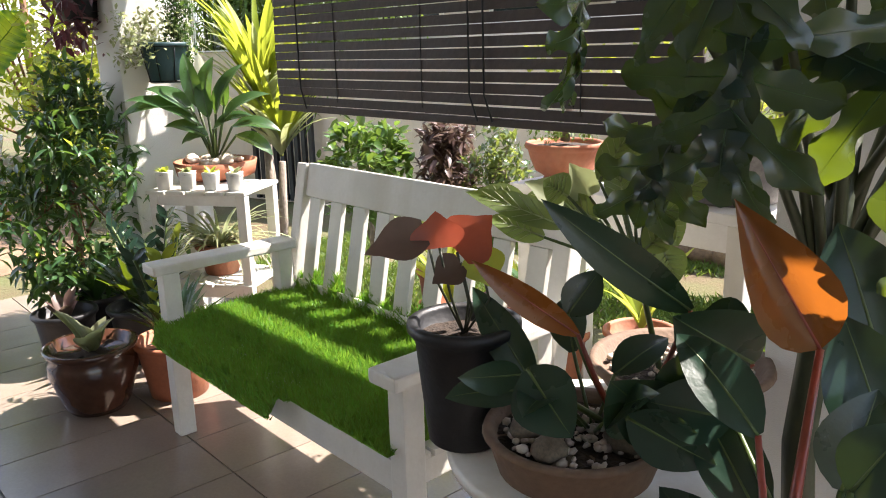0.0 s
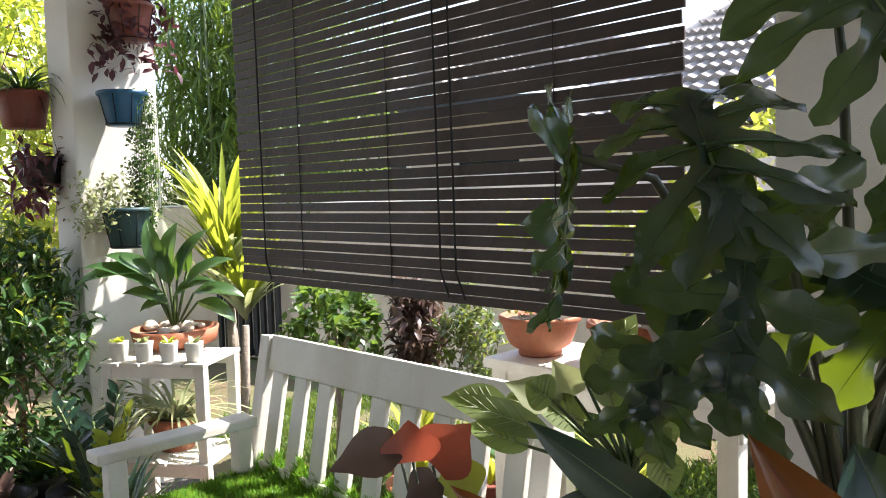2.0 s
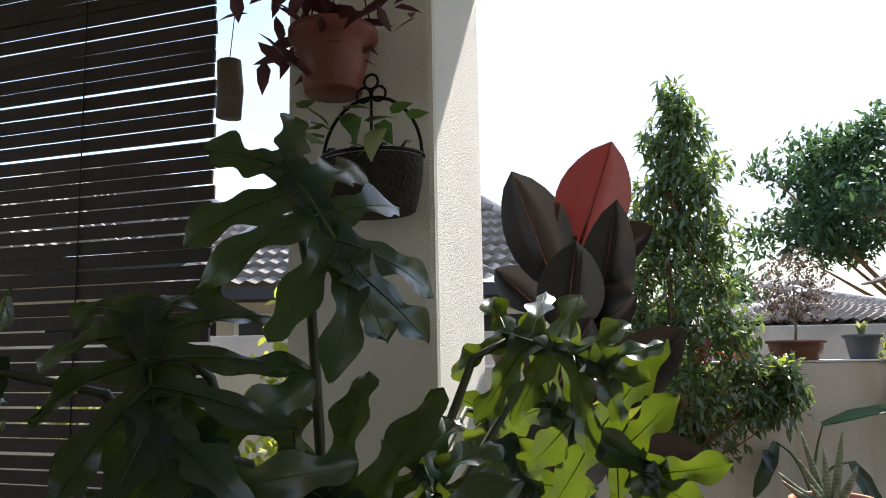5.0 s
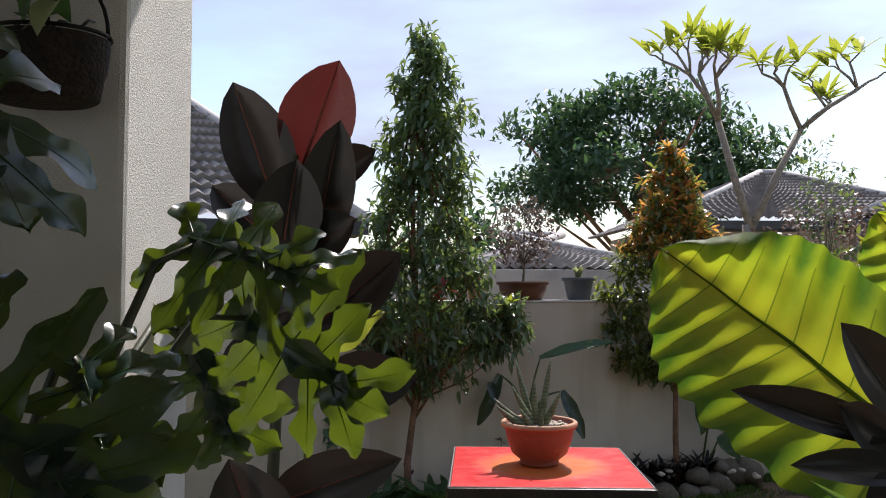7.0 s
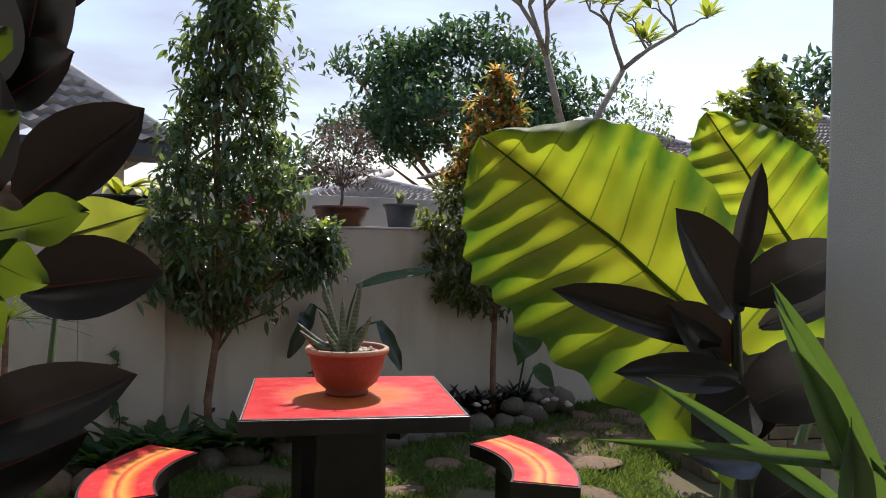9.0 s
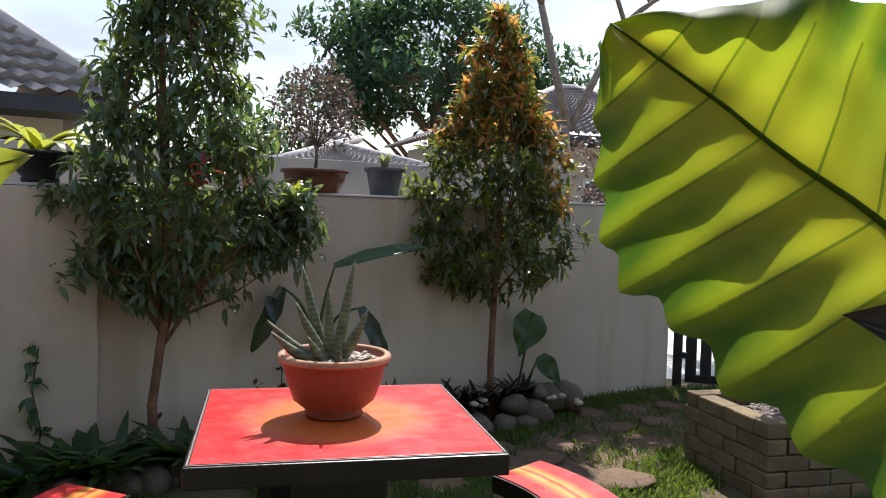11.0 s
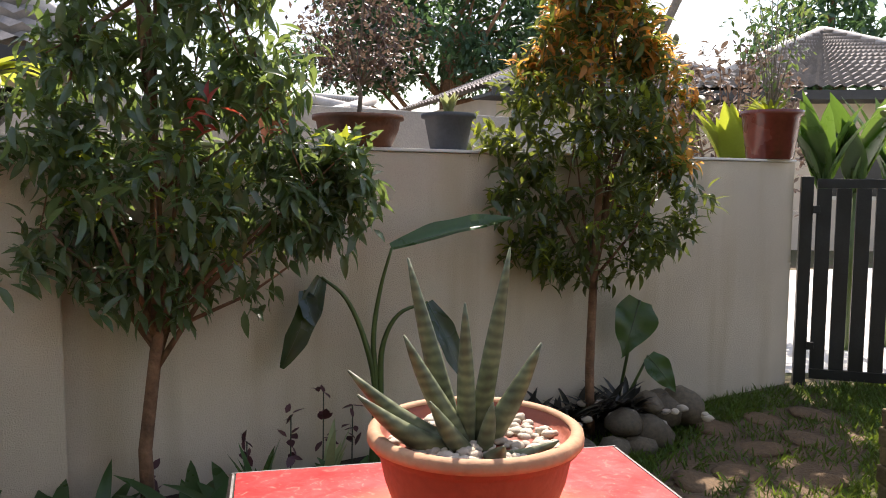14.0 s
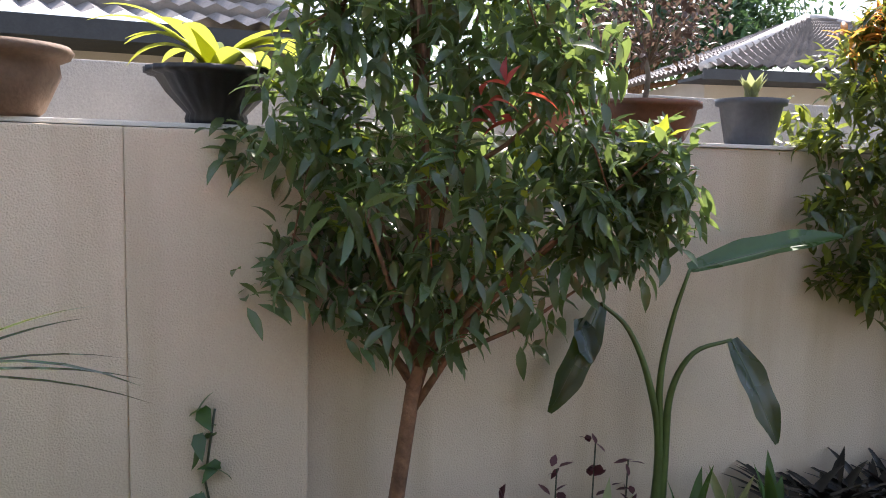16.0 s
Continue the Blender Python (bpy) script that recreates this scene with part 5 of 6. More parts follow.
p = potted("wall_bowl", (0.82, 6.81, 1.447), "wide brown clay bowl with a small dark-leaved bonsai on the wall", [(0.145, 0), (0.155, 0.01), (0.185, 0.08), (0.192, 0.12), (0.21, 0.125), (0.21, 0.145), (0.185, 0.143), (0.175, 0.11)], BROWN_CLAY, 0.175, 0.115)
stalk(p, [(0.82, 6.81, 1.56), (0.83, 6.80, 1.68), (0.81, 6.81, 1.80), (0.84, 6.81, 1.95)], [0.012, 0.010, 0.008, 0.004], PALEBARK)
bp = profile_points((0.0, 0.0), [(0.30, 0.16), (0.42, 0.28), (0.56, 0.29), (0.68, 0.20), (0.78, 0.06)], 150, 44, 0.25)
for q in bp[::9]:
    part("limb", tube("limb", [(0.005, 0, 0.28), Vector(q) * 0.6 + Vector((0, 0, 0.12)), q], [0.005, 0.003, 0.0015], 5), PALEBARK, p)
part("crown", crown(bp, blade(0.034, 0.019, oval, 2, 2, 0.1, 0.3), 10, 0.055, 0.2, seed=45), BRONZE, p)

p = potted("wall_pot", (1.285, 6.955, 1.447), "small grey plastic pot with a cream-leaved plant on the wall", [(0.085, 0), (0.09, 0.005), (0.118, 0.15), (0.134, 0.155), (0.137, 0.178), (0.118, 0.178), (0.112, 0.15)], GREYP, 0.112, 0.15)
spray(p, (1.285, 6.955, 1.60), 14, 0.13, 0.045, CREAM_LEAF, 51, lance, 0.4, 0.4, 1.0)

p = potted("wall_pot", (3.62, 7.655, 1.447), "tall dark red glazed pot with a wispy shrub on the wall", [(0.135, 0), (0.145, 0.01), (0.18, 0.27), (0.198, 0.28), (0.20, 0.31), (0.18, 0.31), (0.172, 0.27)], RED_GLAZE, 0.172, 0.27)
wp = profile_points((0, 0), [(0.4, 0.05), (0.6, 0.17), (0.9, 0.26), (1.2, 0.22), (1.5, 0.08)], 60, 61, 0.3)
for q in wp[::5]:
    part("limb", tube("limb", [(0, 0, 0.24), Vector(q) * 0.5 + Vector((0, 0, 0.15)), q], [0.006, 0.004, 0.002], 5), PALEBARK, p)
part("crown", crown(wp, LEAF_SMALL, 7, 0.06, 0.3, seed=62), TREE_LEAF, p)
spray(p, (3.62, 7.655, 1.70), 22, 0.22, 0.03, TREE_LIME, 63, strap, 0.6, 0.8, 0.9)

p = potted("wall_pot", (-0.62, 6.29, 1.447), "fluted dark bowl with a large yellow-leaved bromeliad on the wall", [(0.085, 0), (0.09, 0.015), (0.085, 0.03), (0.14, 0.09), (0.17, 0.135), (0.20, 0.142), (0.20, 0.160), (0.17, 0.156), (0.16, 0.13)], BLACKP, 0.16, 0.13, flutes=22, seg=66)
spray(p, (-0.62, 6.29, 1.57), 22, 0.40, 0.075, YELLOW_LEAF, 71, strap, 0.75, 1.9, 1.3, n=12)
p = potted("wall_pot", (-1.16, 6.10, 1.447), "round tan clay jar with a rolled rim on the wall", [(0.09, 0), (0.11, 0.015), (0.155, 0.115), (0.15, 0.15), (0.178, 0.162), (0.19, 0.18), (0.18, 0.195), (0.155, 0.19), (0.145, 0.15)], TAN_CLAY, 0.145, 0.155)
p = potted("wall_pot", (0.45, 6.69, 1.447), "small terracotta pot half hidden by leaves on the wall", pot_profile(0.06, 0.08, 0.13), TERRA, 0.07, 0.10)
spray(p, (0.45, 6.69, 1.55), 10, 0.12, 0.03, TREE_RED, 72, lance, 0.7, 0.8, 0.6)

# ---- the bed under the wall ----
bed = part("planting_bed", mesh_of("planting_bed", [(-2.6, 5.5, -0.049), (0.9, 6.2, -0.049), (2.5, 7.0, -0.049), (2.55, 7.23, 0.03), (0.9, 6.69, 0.04), (-2.6, 5.55, 0.04)], [(0, 1, 4, 5), (1, 2, 3, 4)], False), SOIL)
tagged(bed, "dark soil bed along the garden wall", "bed", kind="structure")
edging = thing("stone_edging", (0.3, 6.0, -0.05), "row of rounded river stones edging the planting bed", "stones")
spots = []
r4 = random.Random(77)
for k in range(46):
    s = k / 45
    x = -1.7 + 4.0 * s
    y = 5.62 + 0.29 * (x + 1.0) + (0.12 if x > 1.6 else 0) + r4.uniform(-.05, .05)
    spots.append((x - 0.3, y - 6.0, 0.0, r4.uniform(0.05, 0.12)))
spots += [(x - 0.3, y - 6.0, z, k) for x, y, z, k in ((2.05, 6.62, 0.0, .10), (2.32, 6.75, 0.02, .12), (2.50, 6.96, 0.06, .13), (2.15, 6.72, 0.10, .10), (1.85, 6.60, 0, .12), (2.36, 6.85, 0.16, .08), (1.7, 6.65, 0.05, .1), (2.62, 6.98, 0.06, .17))]
stones("stone", spots, COBBLE, edging, flat=0.75, seed=78, lift=0.5)
stones("pebble", [(r4.uniform(1.5, 2.3), r4.uniform(0.62, 0.95), 0.10 + r4.uniform(0, .10), r4.uniform(.018, .035)) for _ in range(22)], GRAVEL, edging, seed=79)

path = thing("stepping_stones", (2.3, 6.0, -0.05), "irregular brown flagstones set into the lawn", "paving")
spots = [(-0.24, 0.0, 0, .17), (0.03, -0.38, 0, .20), (0.86, 0.63, 0, .15), (0.21, 0.29, 0, .14), (0.5, 0.55, 0, .15), (-0.04, 0.21, 0, .14), (-0.22, -0.30, 0, .15), (1.2, 1.0, 0, .16), (0.5, 0.9, 0, .15), (0.85, 0.95, 0, .13),
         (-0.55, -0.5, 0, .17), (-0.9, -0.3, 0, .16), (-0.62, -0.15, 0, .14), (-1.3, -0.35, 0, .17), (-1.62, -0.6, 0, .16), (-1.2, -0.75, 0, .15), (-0.55, -0.95, 0, .17), (-0.15, -1.0, 0, .15), (-0.9, -1.2, 0, .17), (-1.75, -0.95, 0, .15),
         (-2.1, -0.7, 0, .15), (-2.45, -0.85, 0, .16), (-0.45, -1.55, 0, .16), (-0.4, 0.25, 0, .13), (0.55, 0.12, 0, .12)]
stones("flagstone", spots, FLAGSTONE, path, flat=0.10, seed=80, lift=0.25)

ban = thing("banana_plant", (0.80, 6.48, -0.05), "young bird-of-paradise plant with long paddle leaves against the wall", "plant")
def glide(pts, n=5):
    """A smooth run of points through the given ones."""
    p = [Vector(q) for q in pts]
    p = [p[0] * 2 - p[1]] + p + [p[-1] * 2 - p[-2]]
    out = []
    for i in range(1, len(p) - 2):
        for k in range(n):
            s = k / n
            out.append(0.5 * ((2 * p[i]) + (p[i + 1] - p[i - 1]) * s + (2 * p[i - 1] - 5 * p[i] + 4 * p[i + 1] - p[i + 2]) * s ** 2 + (3 * p[i] - p[i - 1] - 3 * p[i + 1] + p[i + 2]) * s ** 3))
    return out + [p[-2]]


def paddle(q):
    return math.sin(math.pi * (0.08 + 0.90 * q)) ** 0.6 * (1 - 0.12 * abs(math.sin(9 * q)))


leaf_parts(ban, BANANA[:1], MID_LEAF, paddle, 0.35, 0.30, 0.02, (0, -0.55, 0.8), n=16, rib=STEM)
# The hanging blades take a darker leaf colour than the raised one.
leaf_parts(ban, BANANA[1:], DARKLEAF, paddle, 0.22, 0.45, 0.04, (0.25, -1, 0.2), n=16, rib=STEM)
for run in BANANA_STEMS:
    line = glide(run)
    stalk(ban, line, [0.019 - 0.013 * k / (len(line) - 1) for k in range(len(line))], STEM)

small = thing("elephant_ear", (2.28, 7.08, 0.0), "small elephant ear with a dull green leaf by the wall", "plant")
leaf_parts(small, [(2.38, 7.02, 0.66, 2.26, 6.98, 0.36, 0.26), (2.42, 6.98, 0.36, 2.56, 6.93, 0.16, 0.15)], MID_LEAF, heart, 0.12, 0.5, 0.07, (-0.1, -1, 0.3), rib=STEM, n=14)
stalk(small, [(2.28, 7.08, 0.0), (2.33, 7.05, 0.35), (2.38, 7.02, 0.66)], 0.009, STEM)
stalk(small, [(2.28, 7.08, 0.0), (2.36, 7.02, 0.2), (2.42, 6.98, 0.36)], 0.008, STEM)


def tuft(name, at, label, count, length, width, mat, seed, shape=strap, category="plant", **k):
    t = thing(name, at, label, category)
    spray(t, Vector(at) + Vector((0, 0, 0.01)), count, length, width, mat, seed, shape, **k)
    return t


for n, (x, dy) in enumerate(((1.45, .22), (1.62, .20), (1.8, .25), (1.95, .18), (2.12, .2), (2.28, .22))):
    tuft("bromeliad", (x, wall_front(x) - dy, 0.02), "dark purple-green bromeliad rosette", 24, 0.30, 0.04, RUBBER, 90 + n, lift=0.9, droop=0.7)
for n, (x, dy) in enumerate(((0.95, .28), (1.15, .22), (1.32, .26), (0.62, .28), (0.35, .3))):
    t = tuft("snake_plant", (x, wall_front(x) - dy, 0.0), "upright snake plant with pale leaf edges", 6, 0.30, 0.05, CREAM_LEAF if n % 2 else MID_LEAF, 100 + n, spread=0.35, lift=1.1, droop=0.2)
for n, x in enumerate((-0.45, -0.2, 0.12, 0.42, 0.7, 1.0, -0.62, -0.32, 0.26)):
    t = tuft("bed_plant", (x, wall_front(x) - 0.42, -0.02), "low leafy plant with pale patterned leaves", 30, 0.36 if n < 3 or n > 5 else 0.24, 0.075, MID_LEAF, 110 + n, oval, spread=0.9, lift=0.8, droop=0.9)
for n, x in enumerate((0.3, 0.48, 0.62, -0.05, 0.75)):
    t = thing("seedling", (x, wall_front(x) - 0.12, 0.02), "thin dark-leaved seedling in the bed", "plant")
    h = 0.22 + 0.08 * (n % 3)
    part("stem", tube("stem", [(0, 0, 0), (0.005, 0, h)], 0.003, 5), DARKSTEM, t)
    part("leaves", crown([(0, 0, h), (0, 0, h * 0.7), (0.01, 0, h * 0.45)], blade(0.05, 0.032, oval, 3, 2, 0.1, 0.3), 4, 0.015, 0.1, seed=120 + n), PURPLE_LEAF, t)
vine = thing("wall_vine", (-0.60, wall_front(-0.60) - 0.10, 0.0), "wilted vine climbing the garden wall", "plant")
part("stem", tube("stem", [(0, 0, 0), (0.02, 0.01, 0.2), (-0.02, 0.01, 0.4), (0.01, 0.01, 0.62)], 0.004, 5), DARKSTEM, vine)
part("leaves", crown([(rnd.uniform(-.03, .03), -0.01, 0.08 * k + 0.05) for k in range(8)], blade(0.085, 0.045, heart, 3, 2, 0.1, 0.6), 4, 0.02, 0.9, seed=131), MID_LEAF, vine)
fan = thing("spiky_palm", (-1.05, 5.45, -0.05), "spiky palm with narrow dark arching leaves", "plant")
spray(fan, (-1.02, 5.45, 0.90), 30, 0.52, 0.020, DARKLEAF, 140, strap, 1.0, 0.5, 0.15)
stalk(fan, [(-1.05, 5.45, -0.05), (-1.03, 5.45, 0.5), (-1.02, 5.45, 0.91)], [0.022, 0.018, 0.014], BARK)

# ---- left garden, behind the bench ----
bench_table = thing("plant_table", (-1.26, 2.42, -0.05), "low white painted wooden table holding bowl planters", "table")
part("top", box(-0.46, 0.46, -0.20, 0.20, 0.965, 1.0, 0.005), WHITE, bench_table)
part("apron", box(-0.44, 0.44, -0.18, -0.155, 0.88, 0.963, 0.004), WHITE, bench_table)
for x in (-0.43, 0.37):
    for y in (-0.19, 0.13):
        part("leg", box(x, x + 0.06, y + 0.003, y + 0.06, 0, 0.963, 0.004), WHITE, bench_table)
for n, (x, y, mt, sc, lab) in enumerate(((-1.60, 2.38, TERRA, 0.80, "terracotta bowl with a mossy bonsai"), (-1.28, 2.44, TERRA, 0.80, "terracotta bowl with a small succulent"))):
    p = potted("bowl_planter", (x, y, 0.951), lab + " on the white table", [(r * sc, z * sc) for r, z in bowl_profile(0.09, 0.165, 0.17, 0.85)], mt, 0.14 * sc, 0.15 * sc)
    part("moss", crown([(rnd.uniform(-.09, .09), rnd.uniform(-.09, .09), 0.165) for _ in range(30)], blade(0.02, 0.01, oval, 2, 2), 9, 0.02, -0.2, seed=150 + n), GRASS, p)
    part("stem", tube("stem", [(0, 0, 0.14), (0.02, 0, 0.24), (-0.01, 0, 0.34), (0.03, 0, 0.44)], [0.018, 0.013, 0.009, 0.005], 7), PALEBARK, p)
    part("leaves", crown([(rnd.uniform(-.1, .1), rnd.uniform(-.1, .1), 0.40 + rnd.uniform(-.06, .1)) for _ in range(16)], LEAF_SMALL, 8, 0.03, 0, seed=152 + n), TREE_LIME, p)
p = potted("trough_planter", (-0.98, 2.42, 0.951), "long grey cement planter on the white table", [(0.13, 0), (0.14, 0.01), (0.20, 0.15), (0.215, 0.155), (0.215, 0.185), (0.19, 0.18), (0.18, 0.15)], GREYSTONE, 0.185, 0.16)
o = part("pebbles", pebbles(0.17, 0.165, 120, (0.008, 0.016), 155), GRAVEL, p)
o["kind"] = "stuff"
spray(p, (-0.98, 2.42, 1.11), 8, 0.2, 0.05, TREE_LIME, 156, lance, 0.7, 0.9, 0.8)

rocks = thing("rock_border", (-2.4, 4.95, -0.05), "low border of pale brown rocks along the wall", "stones")
stones("rock", [(-2.0 + k * 0.19, 0.05 + 0.32 * (-2.0 + k * 0.19) * 0.9 + rnd.uniform(-.04, .04), 0.0, rnd.uniform(.09, .14)) for k in range(22)], FLAGSTONE, rocks, flat=0.75, seed=160, lift=0.5)
for n in range(7):
    x = -3.6 + n * 0.42
    tuft("spider_plant", (x, wall_front(x) - 0.28, 0.02), "spider plant with cream-striped arching leaves", 34, 0.34, 0.018, CREAM_LEAF, 170 + n, spread=1.0, lift=0.7, droop=1.6)

SHRUBS = [("jade_shrub", (-3.65, 3.02, -0.05), 0.95, 0.30, LEAF_ROUND, JADE, "rounded shrub with thick bright green leaves", 0.55),
          ("cordyline", (-3.18, 3.25, -0.05), 0.95, 0.16, LEAF_LANCE, BRONZE, "bronze-leaved cordyline", 0.6),
          ("euphorbia", (-2.80, 3.30, -0.05), 0.95, 0.20, LEAF_SMALL, OLIVE_LEAF, "leggy shrub with small pale leaves", 0.5)]
for n, (nm, at, h, rad, lf, mt, lab, bare) in enumerate(SHRUBS):
    pts = profile_points((at[0], at[1]), [(at[2] + h * bare, rad * 0.5), (at[2] + h * (bare + 0.2), rad), (at[2] + h, rad * 0.8), (at[2] + h * 1.12, rad * 0.3)], 80, 180 + n, 0.2)
    tree(nm, at, lab + " in the garden bed", [(0, 0, 0), (0.02, 0, h * 0.3), (0, 0.01, h * 0.6), (0, 0, h * 0.9)], 1, pts, lf, mt, PALEBARK, 12, 0.04, 0.1, 0.022, (), 181 + n, 10, "shrub")
tuft("dieffenbachia", (-2.72, 2.75, 0.45), "cream-centred dumb cane plant", 14, 0.30, 0.08, CREAM_LEAF, 190, oval, spread=0.8, lift=0.9, droop=0.7)
for n, (x, y) in enumerate(((-2.3, 2.45), (-2.05, 2.6), (-1.75, 2.5), (-2.6, 2.7), (-1.5, 2.75))):
    p = potted("potted_foliage", (x, y, -0.05), "orange plastic pot with striped yellow leaves behind the bench", pot_profile(0.10, 0.14, 0.36 + 0.05 * (n % 2)), REDP if n % 2 else TERRA, 0.12, 0.3)
    spray(p, (x, y, 0.30), 16, 0.36, 0.06, YELLOW_LEAF if n != 2 else MID_LEAF, 195 + n, lance, 0.5, 0.7, 1.0)

dra = thing("song_dracaena", (-3.72, 2.40, -0.05), "tall dracaena with yellow-striped strap leaves on shaggy stems", "plant")
for n, (dx, dy, h) in enumerate(((-0.02, 0, 1.12), (-0.14, 0.05, 1.28), (0.08, 0.03, 0.88))):
    part("stem", tube("stem", [(0, 0, 0), (dx * 0.6, dy, h * 0.6), (dx, dy, h)], [0.03, 0.026, 0.02], 7), PALEBARK, dra)
    spray(dra, Vector((-3.72 + dx, 2.40 + dy, h - 0.02)), 48, 0.58, 0.040, TREE_LIME, 200 + n, strap, 0.5, 0.6, 1.25, n=8)
    spray(dra, Vector((-3.72 + dx, 2.40 + dy, h - 0.02)), 22, 0.56, 0.040, CREAM_LEAF, 206 + n, strap, 0.65, 1.0, 1.0, n=8)

stand = thing("plant_stand", (-3.32, 1.86, 0.0), "white painted two-tier wooden plant stand", "stand", turn=35)
for x in (-0.24, 0.20):
    for y in (-0.17, 0.13):
        part("leg", box(x, x + 0.045, y, y + 0.045, 0, 0.80, 0.004), WHITE, stand)
for z in (0.30, 0.74):
    part("rail", box(-0.193, 0.198, -0.166, -0.14, z, z + 0.05, 0.003), WHITE, stand)
    part("rail", box(-0.193, 0.198, 0.146, 0.172, z, z + 0.05, 0.003), WHITE, stand)
    for k in range(5):
        part("shelf_board", box(-0.25 + k * 0.102, -0.158 + k * 0.102, -0.18, 0.186, z + 0.052, z + 0.068, 0.003), WHITE, stand)
for k in range(4):
    q = Vector((-3.32, 1.86, 0.808)) + Matrix.Rotation(radians(35), 3, "Z") @ Vector((-0.18 + k * 0.12, -0.12, 0))
    sp = potted("succulent_pot", q, "small square white pot with a rosette succulent", [(0.034, 0), (0.036, 0.004), (0.045, 0.08), (0.045, 0.085), (0.038, 0.085), (0.036, 0.07)], WHITE, 0.036, 0.07, seg=4, group="white succulent pots")
    spray(sp, q + Vector((0, 0, 0.075)), 16, 0.05, 0.022, CREAM_LEAF if k % 2 else TREE_LIME, 500 + k, oval, 0.9, 0.3, 0.6)
p = potted("peace_lily", (-3.52, 1.98, 0.81), "peace lily with broad leaves in a pebbled clay dish", [(0.14, 0), (0.19, 0.02), (0.205, 0.09), (0.195, 0.09), (0.18, 0.07)], TERRA, 0.185, 0.07)
stones("stone", [(rnd.uniform(-.14, .14), rnd.uniform(-.14, .14), 0.08, rnd.uniform(.02, .045)) for _ in range(16)], GRAVEL, p, seed=205)
leaf_parts(p, PEACE, MID_LEAF, oval, 0.22, 1.2, 0.02, (0.3, -0.35, 0.9), rib=STEM, n=12)
for row in PEACE:
    stalk(p, [(-3.52, 1.98, 0.88), row[:3]], 0.006, STEM)
leaf_parts(p, [(-3.52, 1.96, 1.28, -3.53, 1.95, 1.42, 0.075)], SPATHE, oval, 0.25, 0.3, 0, (0.5, -0.8, 0.3), name="spathe")
p = potted("spider_plant", (-3.35, 1.88, 0.368), "spider plant with pale striped leaves on the white stand", pot_profile(0.08, 0.11, 0.15), TERRA, 0.095, 0.12)
spray(p, (-3.35, 1.88, 0.49), 80, 0.42, 0.017, CREAM_LEAF, 207, strap, 1.0, 1.7, 0.7)

floor_pots = [((-3.62, 1.20, 0), pot_profile(0.10, 0.135, 0.27), BLACKP, "black plastic pot with a bronze-leaved seedling", BRONZE, 0.16, 0.06),
              ((-3.05, 1.13, 0), [(0.11, 0), (0.13, 0.03), (0.175, 0.17), (0.175, 0.22), (0.16, 0.245), (0.18, 0.26), (0.185, 0.28), (0.165, 0.28), (0.15, 0.24)], GLAZE, "brown glazed jar with mottled leaves", CREAM_LEAF, 0.20, 0.09),
              ((-2.95, 1.44, 0), pot_profile(0.12, 0.16, 0.25), TERRA, "dark-banded terracotta pot with a glossy green plant", DARKLEAF, 0.34, 0.04),
              ((-3.85, 1.42, 0), pot_profile(0.10, 0.13, 0.25), BLACKP, "black plastic nursery pot with a leafy plant", MID_LEAF, 0.3, 0.05),
              ((-3.45, 1.50, 0), pot_profile(0.12, 0.15, 0.27), BLACKP, "black plastic nursery pot with dark foliage", DARKLEAF, 0.4, 0.05)]
for n, (at, prof, mt, lab, lm, ln, wd) in enumerate(floor_pots):
    p = potted("potted_plant", at, lab + " on the porch tiles", prof, mt, prof[-1][0] * 0.98, prof[-1][1], group="pots on the porch tiles")
    spray(p, Vector(at) + Vector((0, 0, prof[-1][1])), 12 if ln < 0.3 else 26, ln, wd, lm, 210 + n, oval if n < 2 else lance, 0.55, 0.6, 1.0)
ZZ_LEAF_LIME = mesh_of("leaflet", *blade(0.085, 0.034, oval, 4, 2, .15, .2))
ZZ_LEAF_LIME.materials.append(TREE_LIME)
ZZ_LEAF_DARK = mesh_of("leaflet", *blade(0.085, 0.034, oval, 4, 2, .15, .2))
ZZ_LEAF_DARK.materials.append(THICKLEAF)
zz = thing("zz_plant", (-2.96, 1.40, 0.20), "zz plant shoots with bright glossy leaflets", "plant")
for k in range(7):
    a = k * 0.9
    tip = Vector((0.16 * math.cos(a) - 0.08, 0.12 * math.sin(a), 0.42 + 0.06 * (k % 3)))
    part("stem", tube("stem", arc((0, 0, 0), tip, 0.05), 0.006, 5), STEM, zz)
    for s in (.3, .42, .54, .66, .78, .9, 1.0):
        p = Vector((0, 0, 0)).lerp(tip, s) + Vector((0, 0, 0.2 * s * (1 - s)))
        for side in (-1, 1):
            d = Vector((-math.sin(a) * side, math.cos(a) * side, 0.9)).normalized()
            part("leaflet", ZZ_LEAF_LIME if k < 2 else ZZ_LEAF_DARK, None, zz, aim(p, p + d, (0.5, -0.6, 0.6)))

bigshrub = profile_points((-4.06, 1.48), [(0.2, 0.30), (0.5, 0.43), (0.85, 0.37), (1.15, 0.20), (1.36, 0.05)], 210, 230, 0.3)
tree("leafy_shrub", (-4.12, 1.45, 0.0), "dense dark green shrub in front of the porch pillar", [(0, 0, 0), (0, 0, 0.4), (0.03, 0, 0.8), (0, 0, 1.2)], 1, bigshrub, LEAF_LANCE, MID_LEAF, BARK, 11, 0.07, 0.2, 0.02,
     [(rnd.sample(bigshrub, 30), LEAF_SMALL, TREE_LIME, 8)], 231, 14, "shrub")
yb = profile_points((-7.2, 2.85), [(0.25, 0.4), (0.8, 0.55), (1.5, 0.6), (2.3, 0.5), (3.0, 0.2)], 300, 240, 0.3)
